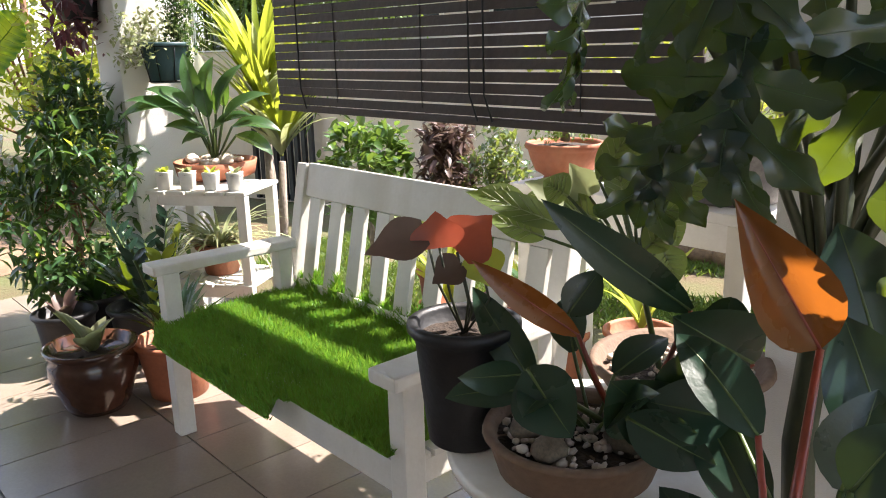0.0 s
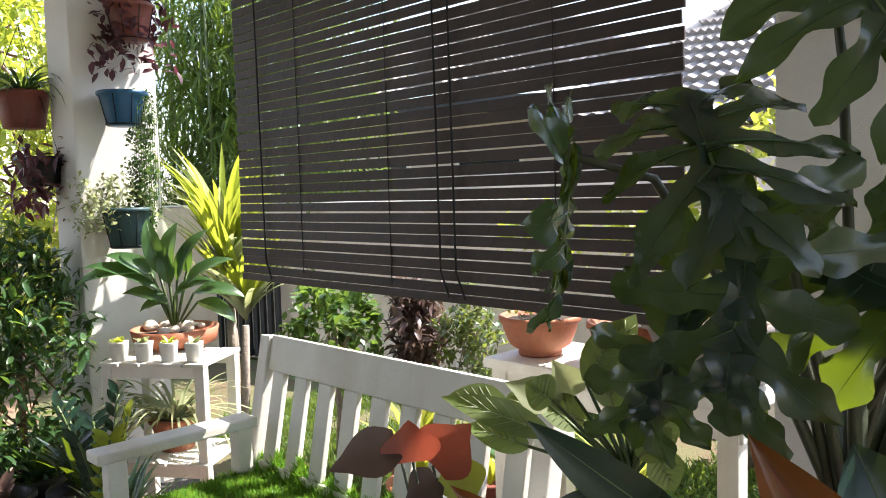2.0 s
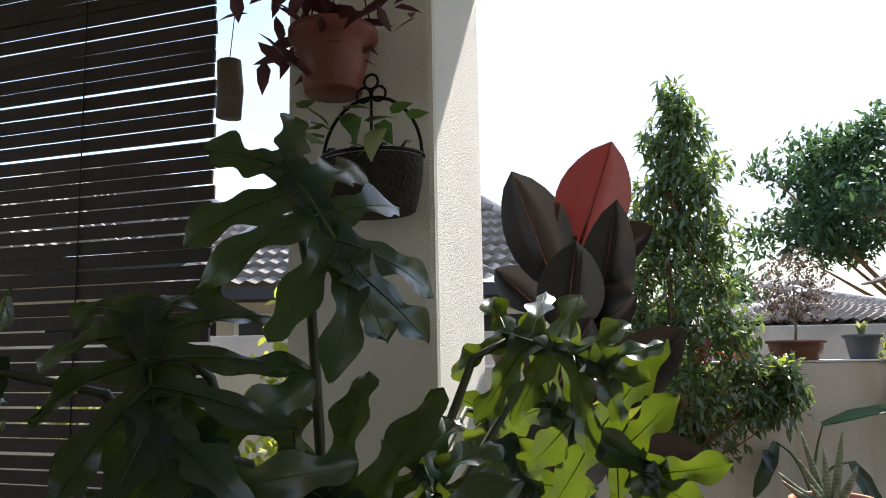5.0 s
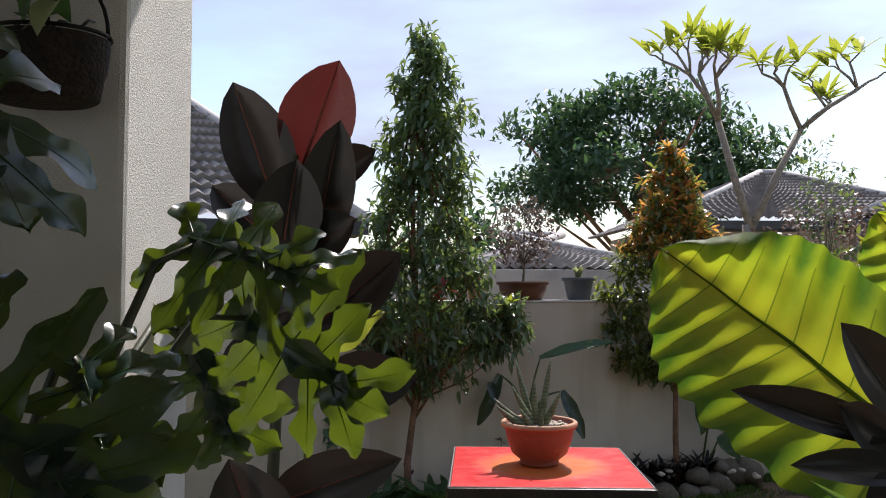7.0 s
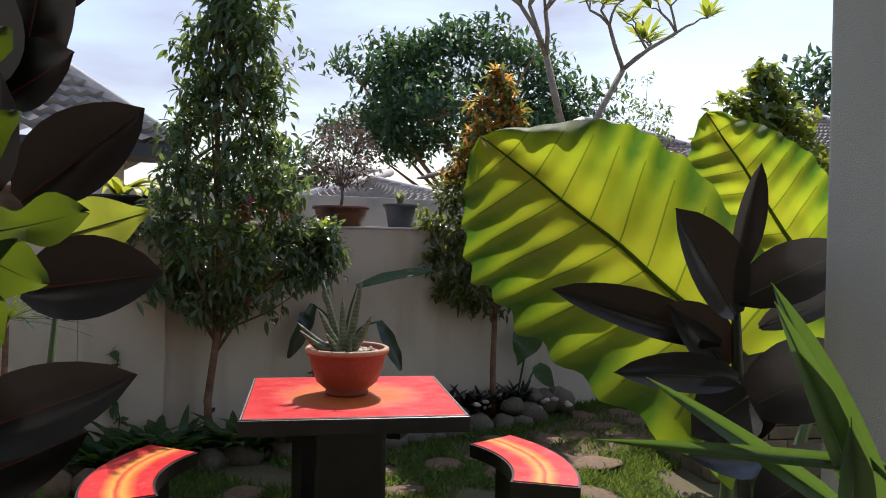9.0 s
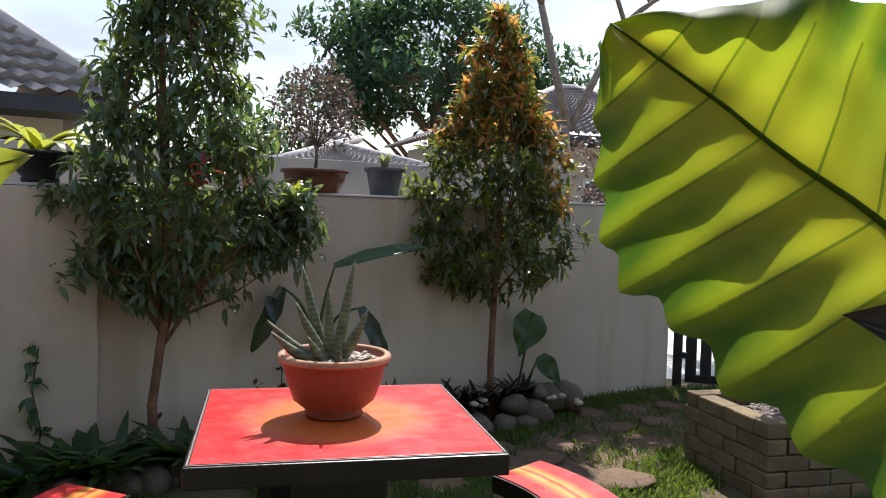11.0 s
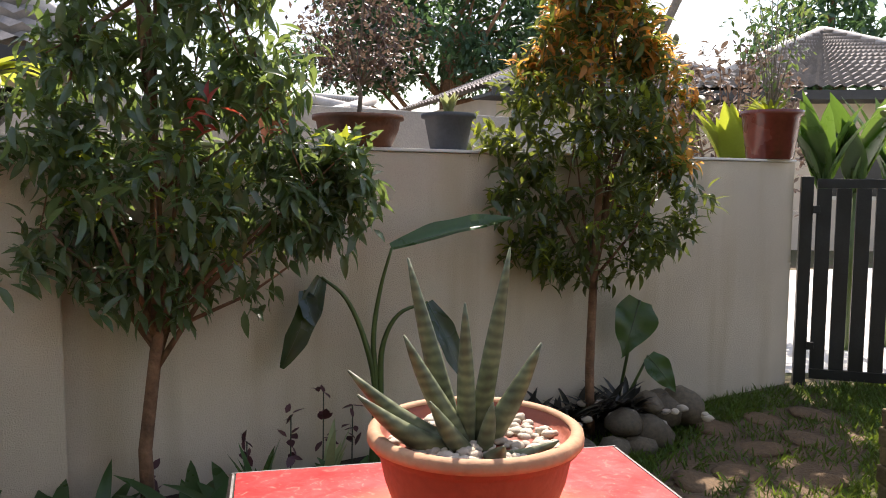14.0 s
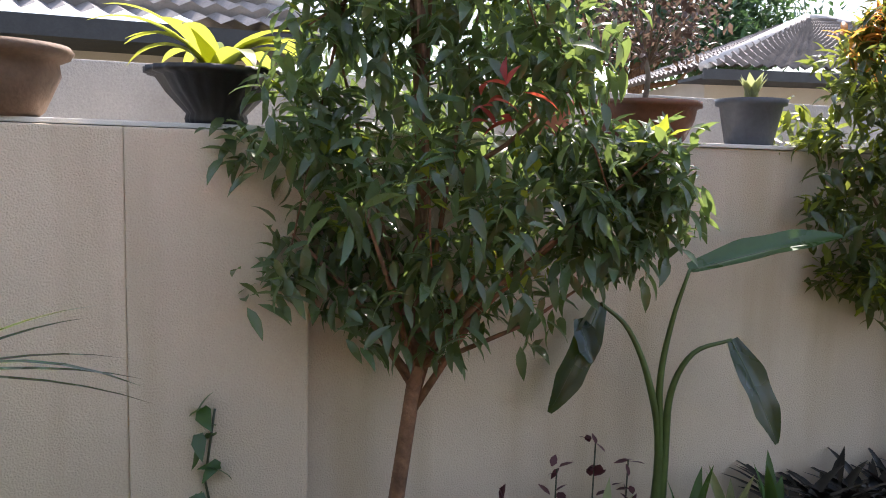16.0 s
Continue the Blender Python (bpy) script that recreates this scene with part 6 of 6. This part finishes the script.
tree("golden_shrub", (-7.2, 2.85, -0.05), "sunlit yellow-green garden shrub", [(0, 0, 0), (0, 0, 0.8), (0.1, 0, 1.6), (0, 0, 2.4)], 1, yb, LEAF_ROUND, YELLOW_LEAF, PALEBARK, 12, 0.11, 0.2, 0.03, (), 241, 16, "shrub")
under = potted("terracotta_pot", (-7.62, 1.70, -0.05), "large upturned terracotta pot under a white planter", [(0.22, 0), (0.23, 0.05), (0.21, 0.08), (0.17, 0.40)], TERRA, 0, 0)
far_pot = potted("white_planter", (-7.62, 1.70, 0.351), "white planter bowl with an elephant ear in the garden", [(0.14, 0), (0.16, 0.02), (0.22, 0.22), (0.26, 0.38), (0.26, 0.42), (0.24, 0.42), (0.22, 0.36)], PILLAR, 0.22, 0.36)
spray(far_pot, (-7.55, 1.80, 0.72), 18, 0.2, 0.05, MID_LEAF, 243, lance, 0.8, 0.8, 0.9)
ele2 = thing("elephant_ear", (-7.66, 1.68, 0.69), "elephant ear with sunlit yellow-green leaves in the white planter", "plant")
for p in ((-7.69, 1.85, 1.31), (-7.90, 1.74, 1.29), (-7.80, 1.66, 1.25)):
    stalk(ele2, [(-7.66, 1.68, 0.69), (-7.68, 1.72, 1.0), p], [0.03, 0.024, 0.014], STEM)
ear_leaf(ele2, (-7.69, 1.85, 1.28, -7.30, 2.17, 1.80, 0.44), (0.9, -0.4, 0.3), 3.0)
ear_leaf(ele2, (-7.90, 1.74, 1.29, -7.78, 1.72, 1.88, 0.42), (0.9, -0.5, 0.2), 4.0)
ear_leaf(ele2, (-7.80, 1.66, 1.25, -7.70, 1.42, 1.72, 0.40), (0.9, -0.3, 0.3), 5.0)
gs = profile_points((-1.75, 4.35), [(0.25, 0.25), (0.7, 0.42), (1.2, 0.45), (1.65, 0.34), (2.0, 0.10)], 150, 245, 0.3)
tree("golden_shrub", (-1.75, 4.35, -0.05), "yellow-leaved shrub beside the garden wall", [(0, 0, 0), (0.02, 0, 0.6), (0, 0, 1.2), (0.02, 0, 1.7)], 1, gs, LEAF_ROUND, YELLOW_LEAF, PALEBARK, 11, 0.08, 0.2, 0.02, (), 246, 12, "shrub")
earth = part("earth_patch", mesh_of("earth_patch", [(-9.5, 0.6, -0.045), (-5.7, 0.9, -0.045), (-5.9, 2.0, -0.045), (-9.5, 3.2, -0.045)], [(0, 1, 2, 3)], False), EARTH)
tagged(earth, "bare reddish earth path", "ground", kind="structure")

bam = thing("bamboo_clump", (-7.7, 4.9, -0.05), "tall clump of green bamboo behind the wall", "bamboo")
r5 = random.Random(250)
bpts = []
for k in range(34):
    x, y = r5.uniform(-1.9, 1.9), r5.uniform(-.4, .5)
    h = r5.uniform(3.6, 5.2)
    lean = r5.uniform(-.5, .5)
    part("cane", tube("cane", [(x, y, 0), (x + lean * 0.3, y, h * 0.5), (x + lean, y, h)], [0.022, 0.018, 0.007], 6), BAMBOO_CANE, bam)
    bpts += [(x + lean * (s ** 1.6) + r5.uniform(-.25, .25), y + r5.uniform(-.25, .25), h * s) for s in [r5.uniform(.25, 1) for _ in range(60)]]
part("leaves", crown(bpts, LEAF_BAMBOO, 9, 0.16, 0.8, (1.0, 1.7), seed=251), BAMBOO, bam)

# ---- things hung on the pillars ----
def hanging(name, at, label, r0, r1, h, mat, wires=True, seed=0):
    t = potted(name, at, label, pot_profile(r0, r1, h), mat, r1 * 0.88, h * 0.82, "hanging planter")
    if wires:
        for k in range(3):
            a = 2.1 * k + 0.4
            part("wire", tube("wire", [(r1 * math.cos(a), r1 * math.sin(a), h), (0, 0, h + 0.34)], 0.0016, 5), WIRE, t)
    return t


p = hanging("hanging_pot", (-4.36, 1.62, 1.90), "brown plastic hanging pot with a spider plant", 0.10, 0.13, 0.19, REDP)
spray(p, (-4.36, 1.62, 2.06), 60, 0.40, 0.016, MID_LEAF, 260, strap, 1.0, 1.7, 0.7)
p = hanging("hanging_pot", (-4.25, 1.66, 1.60), "dark hanging pot with purple trailing leaves", 0.09, 0.12, 0.15, BLACKP)
part("leaves", crown([(rnd.uniform(-.2, .2), rnd.uniform(-.14, .14), rnd.uniform(-.12, .22)) for _ in range(44)], blade(0.08, 0.03, lance, 3, 2, .2, .5), 5, 0.05, 0.6, seed=261), PURPLE_LEAF, p)


def ring_holder(owner, r, h):
    """A wire basket with a hoop, uprights and a hook plate."""
    for z, q in ((h * 0.9, r * 1.12), (h * 0.05, r * 0.8)):
        part("hoop", tube("hoop", [(q * math.cos(a * math.pi / 12), q * math.sin(a * math.pi / 12), z) for a in range(25)], 0.0035, 6), WIRE, owner)
    for k in range(8):
        a = k * math.pi / 4
        part("wire", tube("wire", [(r * 0.8 * math.cos(a), r * 0.8 * math.sin(a), h * 0.05), (r * 1.12 * math.cos(a), r * 1.12 * math.sin(a), h * 0.9)], 0.0025, 5), WIRE, owner)


p = potted("wall_planter", (-3.81, 1.91, 1.88), "blue plastic pot in a black wire ring on the pillar", pot_profile(0.08, 0.11, 0.17), BLUEP, 0.095, 0.14, "hanging planter")
ring_holder(p, 0.105, 0.17)
o = part("trailing_stems", crown([(rnd.uniform(-.02, .09), 0.06 + rnd.uniform(-.05, .06), 0.16 - rnd.uniform(0, .66)) for _ in range(300)], blade(0.020, 0.014, oval, 2, 2), 8, 0.022, 0.3, seed=262), MID_LEAF, p)
o["kind"] = "stuff"
for k in range(12):
    y = 0.02 + 0.012 * k
    part("trailing_stem", tube("trailing_stem", [(0.05, y * 0.6, 0.15), (0.09, y, 0.1), (0.06, y, -0.4 - 0.02 * (k % 4))], 0.0015, 4), STEM, p)
p = potted("wall_planter", (-3.81, 1.90, 1.28), "dark teal plastic pot with a straggly succulent on the pillar", pot_profile(0.085, 0.115, 0.20), TEALP, 0.10, 0.17, "hanging planter")
ring_holder(p, 0.11, 0.20)
part("leaves", crown([(rnd.uniform(-.13, .1), rnd.uniform(-.22, .1), rnd.uniform(.10, .33)) for _ in range(95)], blade(0.030, 0.017, oval, 2, 2), 8, 0.035, 0.1, seed=263), CREAM_LEAF, p)
p = potted("wall_planter", (-3.81, 1.97, 2.30), "red-leaved trailing plant in a wall pot on the pillar", pot_profile(0.08, 0.11, 0.18), REDP, 0.095, 0.15, "hanging planter")
ring_holder(p, 0.105, 0.18)
part("leaves", crown([(rnd.uniform(-.14, .14), rnd.uniform(-.17, .17), rnd.uniform(-.12, .26)) for _ in range(50)], blade(0.055, 0.03, oval, 3, 2), 6, 0.05, 0.3, seed=264), PURPLE_LEAF, p)

bask = thing("wall_basket", (-0.358, 1.765, 1.815), "half-round black wire basket with a coir liner on the pillar", "hanging planter")
liner = lathe("liner", [(0.075, 0.0), (0.082, 0.004), (0.094, 0.05), (0.098, 0.100), (0.092, 0.102), (0.086, 0.06)], 32)
for v in liner.vertices:
    v.co.y *= 0.74
part("liner", liner, COIR, bask)
hoop = [(0.098 * math.cos(a * math.pi / 16), 0.0, 0.105 + 0.115 * math.sin(a * math.pi / 16)) for a in range(17)]
part("arch", tube("arch", hoop, 0.0035, 6), WIRE, bask)
part("rim", tube("rim", [(0.098 * math.cos(a * math.pi / 16), 0.073 * math.sin(a * math.pi / 16), 0.105) for a in range(33)], 0.0035, 6), WIRE, bask)
for x in (-0.075, -0.03, 0.03, 0.075):
    part("wire", tube("wire", [(x, -0.045, 0.105), (x, -0.02, 0.125), (x, 0, 0.130)], 0.0025, 5), WIRE, bask)
part("wire", tube("wire", [(0, 0, 0.105), (0, 0, 0.22)], 0.003, 5), WIRE, bask)
for dx, dz in ((-0.015, 0.226), (0.015, 0.226), (0, 0.25)):
    part("curl", tube("curl", [(dx + 0.014 * math.cos(a * math.pi / 6), 0, dz + 0.014 * math.sin(a * math.pi / 6)) for a in range(13)], 0.0028, 5), WIRE, bask)
part("leaves", crown([(rnd.uniform(-.11, .11), rnd.uniform(-.09, -.02), rnd.uniform(.12, .20)) for _ in range(9)], blade(0.055, 0.035, heart, 3, 2), 2, 0.02, 0.1, seed=270), MID_LEAF, bask)
part("leaf", mesh_of("leaf", *blade(0.09, 0.04, oval, 5, 2, .3, 1.2)), CREAM_LEAF, bask, pose(0.06, -0.09, 0.13, -30, 0, 180))

p = hanging("hanging_pot", (-0.435, 1.765, 2.05), "red-brown plastic hanging pot with purple trailing leaves", 0.055, 0.073, 0.125, REDP)
part("leaves", crown([(rnd.uniform(-.15, .13), rnd.uniform(-.1, .06), rnd.uniform(.06, .22)) for _ in range(20)], blade(0.07, 0.024, lance, 3, 2, .2, .4), 4, 0.04, 0.3, seed=271), PURPLE_LEAF, p)
chime = thing("wind_chime", (-0.70, 1.82, 2.05), "split bamboo wind chime piece hanging on a thread", "wind chime")
part("piece", tube("piece", [(0, 0, 0), (0.004, 0, 0.06), (0.0, 0, 0.12)], [0.026, 0.027, 0.025], 10), material("bamboo_piece", (0.17, 0.13, 0.10), 0.5), chime)
part("thread", tube("thread", [(0, 0, 0.119), (0.0, 0.1, 0.78), (0.0, 0.14, 0.86)], 0.001, 4), CORD, chime)

# ---- beyond the wall ----
def roof_house(name, at, turn, w, d, eave, ridge, label, pitch_tiles=22):
    """A far house: walls and a hipped roof with rows of ribbed tiles."""
    h = thing(name, at, label, "house", turn=turn)
    part("wall", box(-w / 2, w / 2, 0.9, d, 0, eave, 0.0), HOUSE, h)
    o = 0.5
    A = [(-w / 2 - o, -0.1, eave), (w / 2 + o, -0.1, eave), (w / 2 + o, d + o, eave), (-w / 2 - o, d + o, eave)]
    R0, R1 = Vector((-w / 2 + d * 0.5, d / 2, ridge)), Vector((w / 2 - d * 0.5, d / 2, ridge))

    def slope(p0, p1, q1, q0):
        p0, p1, q0, q1 = map(Vector, (p0, p1, q0, q1))
        rows, cols = 16, int((p1 - p0).length / 0.11)
        V, F = [], []
        nrm = (p1 - p0).cross(q0 - p0).normalized()
        for i in range(rows):
            for step in (0, 1):
                s = (i + step) / rows
                for k in range(cols + 1):
                    u = k / cols
                    p = p0.lerp(q0, s).lerp(p1.lerp(q1, s), u)
                    V.append(p + nrm * (0.06 * abs(math.sin(math.pi * k / 2)) + (0.09 if step == 0 else 0.0)))
        for i in range(rows * 2 - 1):
            for k in range(cols):
                a = i * (cols + 1) + k
                F.append((a, a + 1, a + cols + 2, a + cols + 1))
        part("roof_slope", mesh_of("roof_slope", V, F, False), ROOF, h)

    slope(A[0], A[1], R1, R0)
    slope(A[1], A[2], R1, R1)
    slope(A[3], A[0], R0, R0)
    for p, q in ((R0, R1), (Vector(A[0]), R0), (Vector(A[1]), R1)):
        part("ridge_cap", tube("ridge_cap", [p + Vector((0, -0.02, 0.06)), q + Vector((0, -0.02, 0.08))], 0.085, 8), RIDGE, h)
    part("fascia", box(-w / 2 - o, w / 2 + o, -0.16, -0.11, eave - 0.14, eave + 0.03, 0.0), FASCIA, h)
    part("soffit", box(-w / 2 - o, w / 2 + o, -0.1, 0.89, eave - 0.12, eave - 0.06, 0.0), FASCIA, h)
    for k in range(3):
        x = -w / 3 + k * w / 3
        win = part("window", box(x - 0.6, x + 0.6, 0.86, 0.898, 1.0, 2.2, 0.01), WHITE, h)
        part("pane", box(x - 0.52, x + 0.52, 0.845, 0.858, 1.08, 2.12, 0.0), GLASS_DARK, win)
    return h


roof_house("house", (-3.9, 10.4, -0.05), WALL_TURN, 5.2, 5, 2.48, 4.9, "neighbouring house with a grey ribbed tile roof")
roof_house("house", (8.3, 17.2, -0.05), 4, 6.4, 6, 3.0, 4.45, "far house with a low grey tile roof")
roof_house("house", (2.5, 15.5, -0.05), 12, 3.6, 5, 1.9, 2.75, "far house with a low brown tile roof behind the wall")
roof_house("house", (11.6, 15.4, -0.05), -20, 6.0, 6, 3.0, 4.6, "far hipped grey roof beyond the gate")
roof_house("house", (-8.5, 9.5, -0.05), 30, 6, 5, 3.0, 5.0, "neighbouring house with a grey tile roof behind the bamboo")


def far_tree(at, rows, count, leaf, mat, label, seed, flat=0.7, per=12, reach=0.5, r=0.3, name="far_tree"):
    pts = profile_points(at, rows, count, seed, 0.3, flat)
    return tree(name, (at[0], at[1], -0.05), label, [(0, 0, 0), (0.1, 0, rows[0][0] * 0.6), (0, 0, rows[0][0]), (0.1, 0, rows[-1][0] * 0.7)], 1, pts, leaf, mat, BARK, per, reach, 0.1, r, (), seed, 22)


r8 = random.Random(299)
pads = []
for x, y, z in profile_points((7.2, 30.5), [(4.3, 2.2), (5.0, 4.6), (6.2, 5.2), (7.4, 4.4), (8.6, 2.7), (9.3, 0.6)], 74, 300, 0.35, 0.7):
    pads += [(x + r8.gauss(0, 0.62), y + r8.gauss(0, 0.5), z + r8.gauss(0, 0.24)) for _ in range(18)]
tree("far_tree", (7.2, 30.5, -0.05), "broad spreading green shade tree beyond the houses", [(0, 0, 0), (0.1, 0, 2.0), (0, 0, 4.0), (0.1, 0, 6.5)], 1, pads, blade(0.34, 0.15, oval, 2, 2), FAR_LEAF, BARK, 12, 0.36, 0.1, 0.3, (), 300, 26)
far_tree((17.5, 24.0), [(3.0, 1.0), (4.2, 2.2), (5.6, 2.3), (6.8, 1.2), (7.5, 0.3)], 170, blade(0.42, 0.18, oval, 2, 2), FAR_LEAF, "distant green tree behind the roofs", 301, per=12, reach=0.4)
far_tree((0.4, 24.0), [(1.5, 1.6), (2.6, 2.2), (3.6, 1.2), (4.0, 0.4)], 120, blade(0.4, 0.16, oval, 2, 2), FAR_LEAF, "low distant trees beyond the wall", 302, per=12, reach=0.4)
far_tree((4.5, 9.5), [(0.9, 0.5), (1.5, 0.8), (2.1, 0.85), (2.5, 0.4)], 170, LEAF_ROUND, BRONZE, "bronze-leaved shrub beyond the gate", 304, per=12, reach=0.12, r=0.04, name="garden_tree")
far_tree((7.5, 9.4), [(1.0, 0.4), (1.8, 0.65), (2.4, 0.5), (2.9, 0.12)], 90, LEAF_LANCE, TREE_LEAF, "leafy tree beyond the gate", 305, per=12, reach=0.14, r=0.05, name="garden_tree")

far_tree((-11.8, 3.4), [(0.5, 1.3), (1.5, 2.1), (2.8, 2.3), (4.2, 1.7), (5.2, 0.4)], 520, blade(0.17, 0.08, oval, 2, 2), TREE_LIME, "sunlit olive garden tree beyond the porch", 306, per=13, reach=0.25, r=0.07, name="garden_tree")
far_tree((-12.8, 0.6), [(0.4, 1.2), (1.5, 2.0), (2.8, 2.1), (4.0, 1.2), (4.6, 0.3)], 420, blade(0.17, 0.08, oval, 2, 2), TREE_LEAF, "green garden tree across the garden", 307, per=13, reach=0.25, r=0.07, name="garden_tree")
fr = thing("frangipani", (3.55, 9.25, -0.05), "bare-branched frangipani tree with leaf tufts at the tips", "tree")
r6 = random.Random(310)
tips = []


def fork(p, d, ln, r, depth):
    q = p + d * ln
    part("limb", tube("limb", [p, p.lerp(q, .5) + Vector((r6.uniform(-.03, .03), 0, 0.02)), q], [r, r * .9, r * .8], 7), PALEBARK, fr)
    if depth == 0:
        tips.append(q)
        return
    for k in range(3 if depth > 1 else 2):
        a = Vector((r6.uniform(-.95, .95), r6.uniform(-.7, .7), 0))
        fork(q, (d * 0.6 + a + Vector((0, 0, 0.25))).normalized(), ln * r6.uniform(0.40, 0.56), r * 0.62, depth - 1)


fork(Vector((0.0, 0, 0)), Vector((-0.02, 0, 1)).normalized(), 2.3, 0.06, 0)
fork(Vector((0.0, 0, 2.25)), Vector((-0.28, 0, 1)).normalized(), 1.25, 0.045, 3)
fork(Vector((0.0, 0, 2.25)), Vector((0.55, 0.1, 1)).normalized(), 1.3, 0.042, 3)
b = Batch()
for p in tips[1:]:
    for _ in range(6):
        d = Vector((r6.uniform(-1, 1), r6.uniform(-1, 1), r6.uniform(.1, 1.3))).normalized()
        b.add(blade(0.34, 0.085, oval, 4, 2, 0.15, 0.5), aim(p, p + d), r6.uniform(.6, 1.1))
part("leaves", b.mesh("leaves"), TREE_LIME, fr)
for n, x in enumerate((3.85, 4.65, 5.0, 5.4)):
    tuft("heliconia", (x, 8.35 + 0.05 * n, -0.05), "broad-leaved green plants beyond the gate", 16, 0.80, 0.19, MID_LEAF if n else TREE_LIME, 320 + n, oval, spread=0.35, lift=1.2, droop=0.5, n=7)
for ob in scene.objects:
    if ob.name.startswith("heliconia") and ob.type == "EMPTY":
        ob.location.z += 1.25
        part("stem", tube("stem", [(0, 0, -1.25), (0, 0, 0.02)], 0.03, 6), STEM, ob)

# ---- grass and tiles ----
worn = []
for k in range(40):
    a = 2 * math.pi * k / 40
    q = 1 + 0.22 * noise.noise((2 * math.cos(a), 2 * math.sin(a), 5.0))
    worn.append((2.75 + q * (1.15 * math.cos(a) * 0.8 - 0.38 * math.sin(a) * 0.6), 6.40 + q * (1.15 * math.cos(a) * 0.6 + 0.38 * math.sin(a) * 0.8), -0.046))
track = part("worn_path", mesh_of("worn_path", worn, [tuple(range(40))], False), material("worn_earth", (0.16, 0.105, 0.06), 0.95, 5.0, 0.2, 60, 0.9))
tagged(track, "worn brown earth between the stepping stones", "ground", kind="structure")

gb = Batch()
gpiece = (np.array([(-0.0035, 0, 0), (0.0035, 0, 0), (0.002, 0.012, 0.030), (-0.001, 0.03, 0.048)]), [(0, 1, 2), (0, 2, 3)])
r7 = random.Random(400)
stone_at = [(2.3 + s[0], 6.0 + s[1], s[3]) for s in spots]
n_made = 0
while n_made < 145000:
    if r7.random() < 0.72:
        x, y = r7.uniform(-1.6, 4.6), r7.uniform(2.4, 7.5)
    else:
        x, y = r7.uniform(-5.0, -0.6), r7.uniform(2.7, 5.2)
    if y > wall_front(x) - 0.05 or (2.88 < x < 4.3 and 5.1 < y < 5.95):
        continue
    if noise.noise((x * 1.6, y * 1.6, 3.0)) < -0.12 + 0.2 * r7.random() - 0.15:
        continue
    du, dv = (x - 2.75) * 0.8 + (y - 6.40) * 0.6, -(x - 2.75) * 0.6 + (y - 6.40) * 0.8
    if (du / 1.15) ** 2 + (dv / 0.40) ** 2 < 1 and r7.random() < 0.72:
        continue
    if any((x - a) ** 2 + (y - c) ** 2 < (k * 0.85) ** 2 for a, c, k in stone_at):
        continue
    gb.add(gpiece, Matrix.Translation((x, y, -0.052)) @ Euler((r7.uniform(-.6, .4), r7.uniform(-.5, .5), r7.uniform(0, 6.3))).to_matrix().to_4x4(), r7.uniform(.6, 1.4))
    n_made += 1
lawn = part("lawn", gb.mesh("lawn"), GRASS)
tagged(lawn, "patchy short lawn grass between stepping stones", "grass", kind="stuff")

tile_me = bpy.data.meshes.new("tile")
bm = box(-0.1568, 0.1568, -0.3130, 0.3130, -0.012, 0.0, 0.002)
bm.to_mesh(tile_me)
bm.free()
tile_me.materials.append(TILE)
for i in range(-8, 15):
    for j in range(-6, 3):
        x, y = -2.476 + 0.1585 + 0.317 * i, 1.28 + 0.316 + 0.632 * (j - 1)
        if -4.9 < x < 2.2 and y < 2.05:
            part("tile", tile_me, None, slab, pose(x, y, 0))
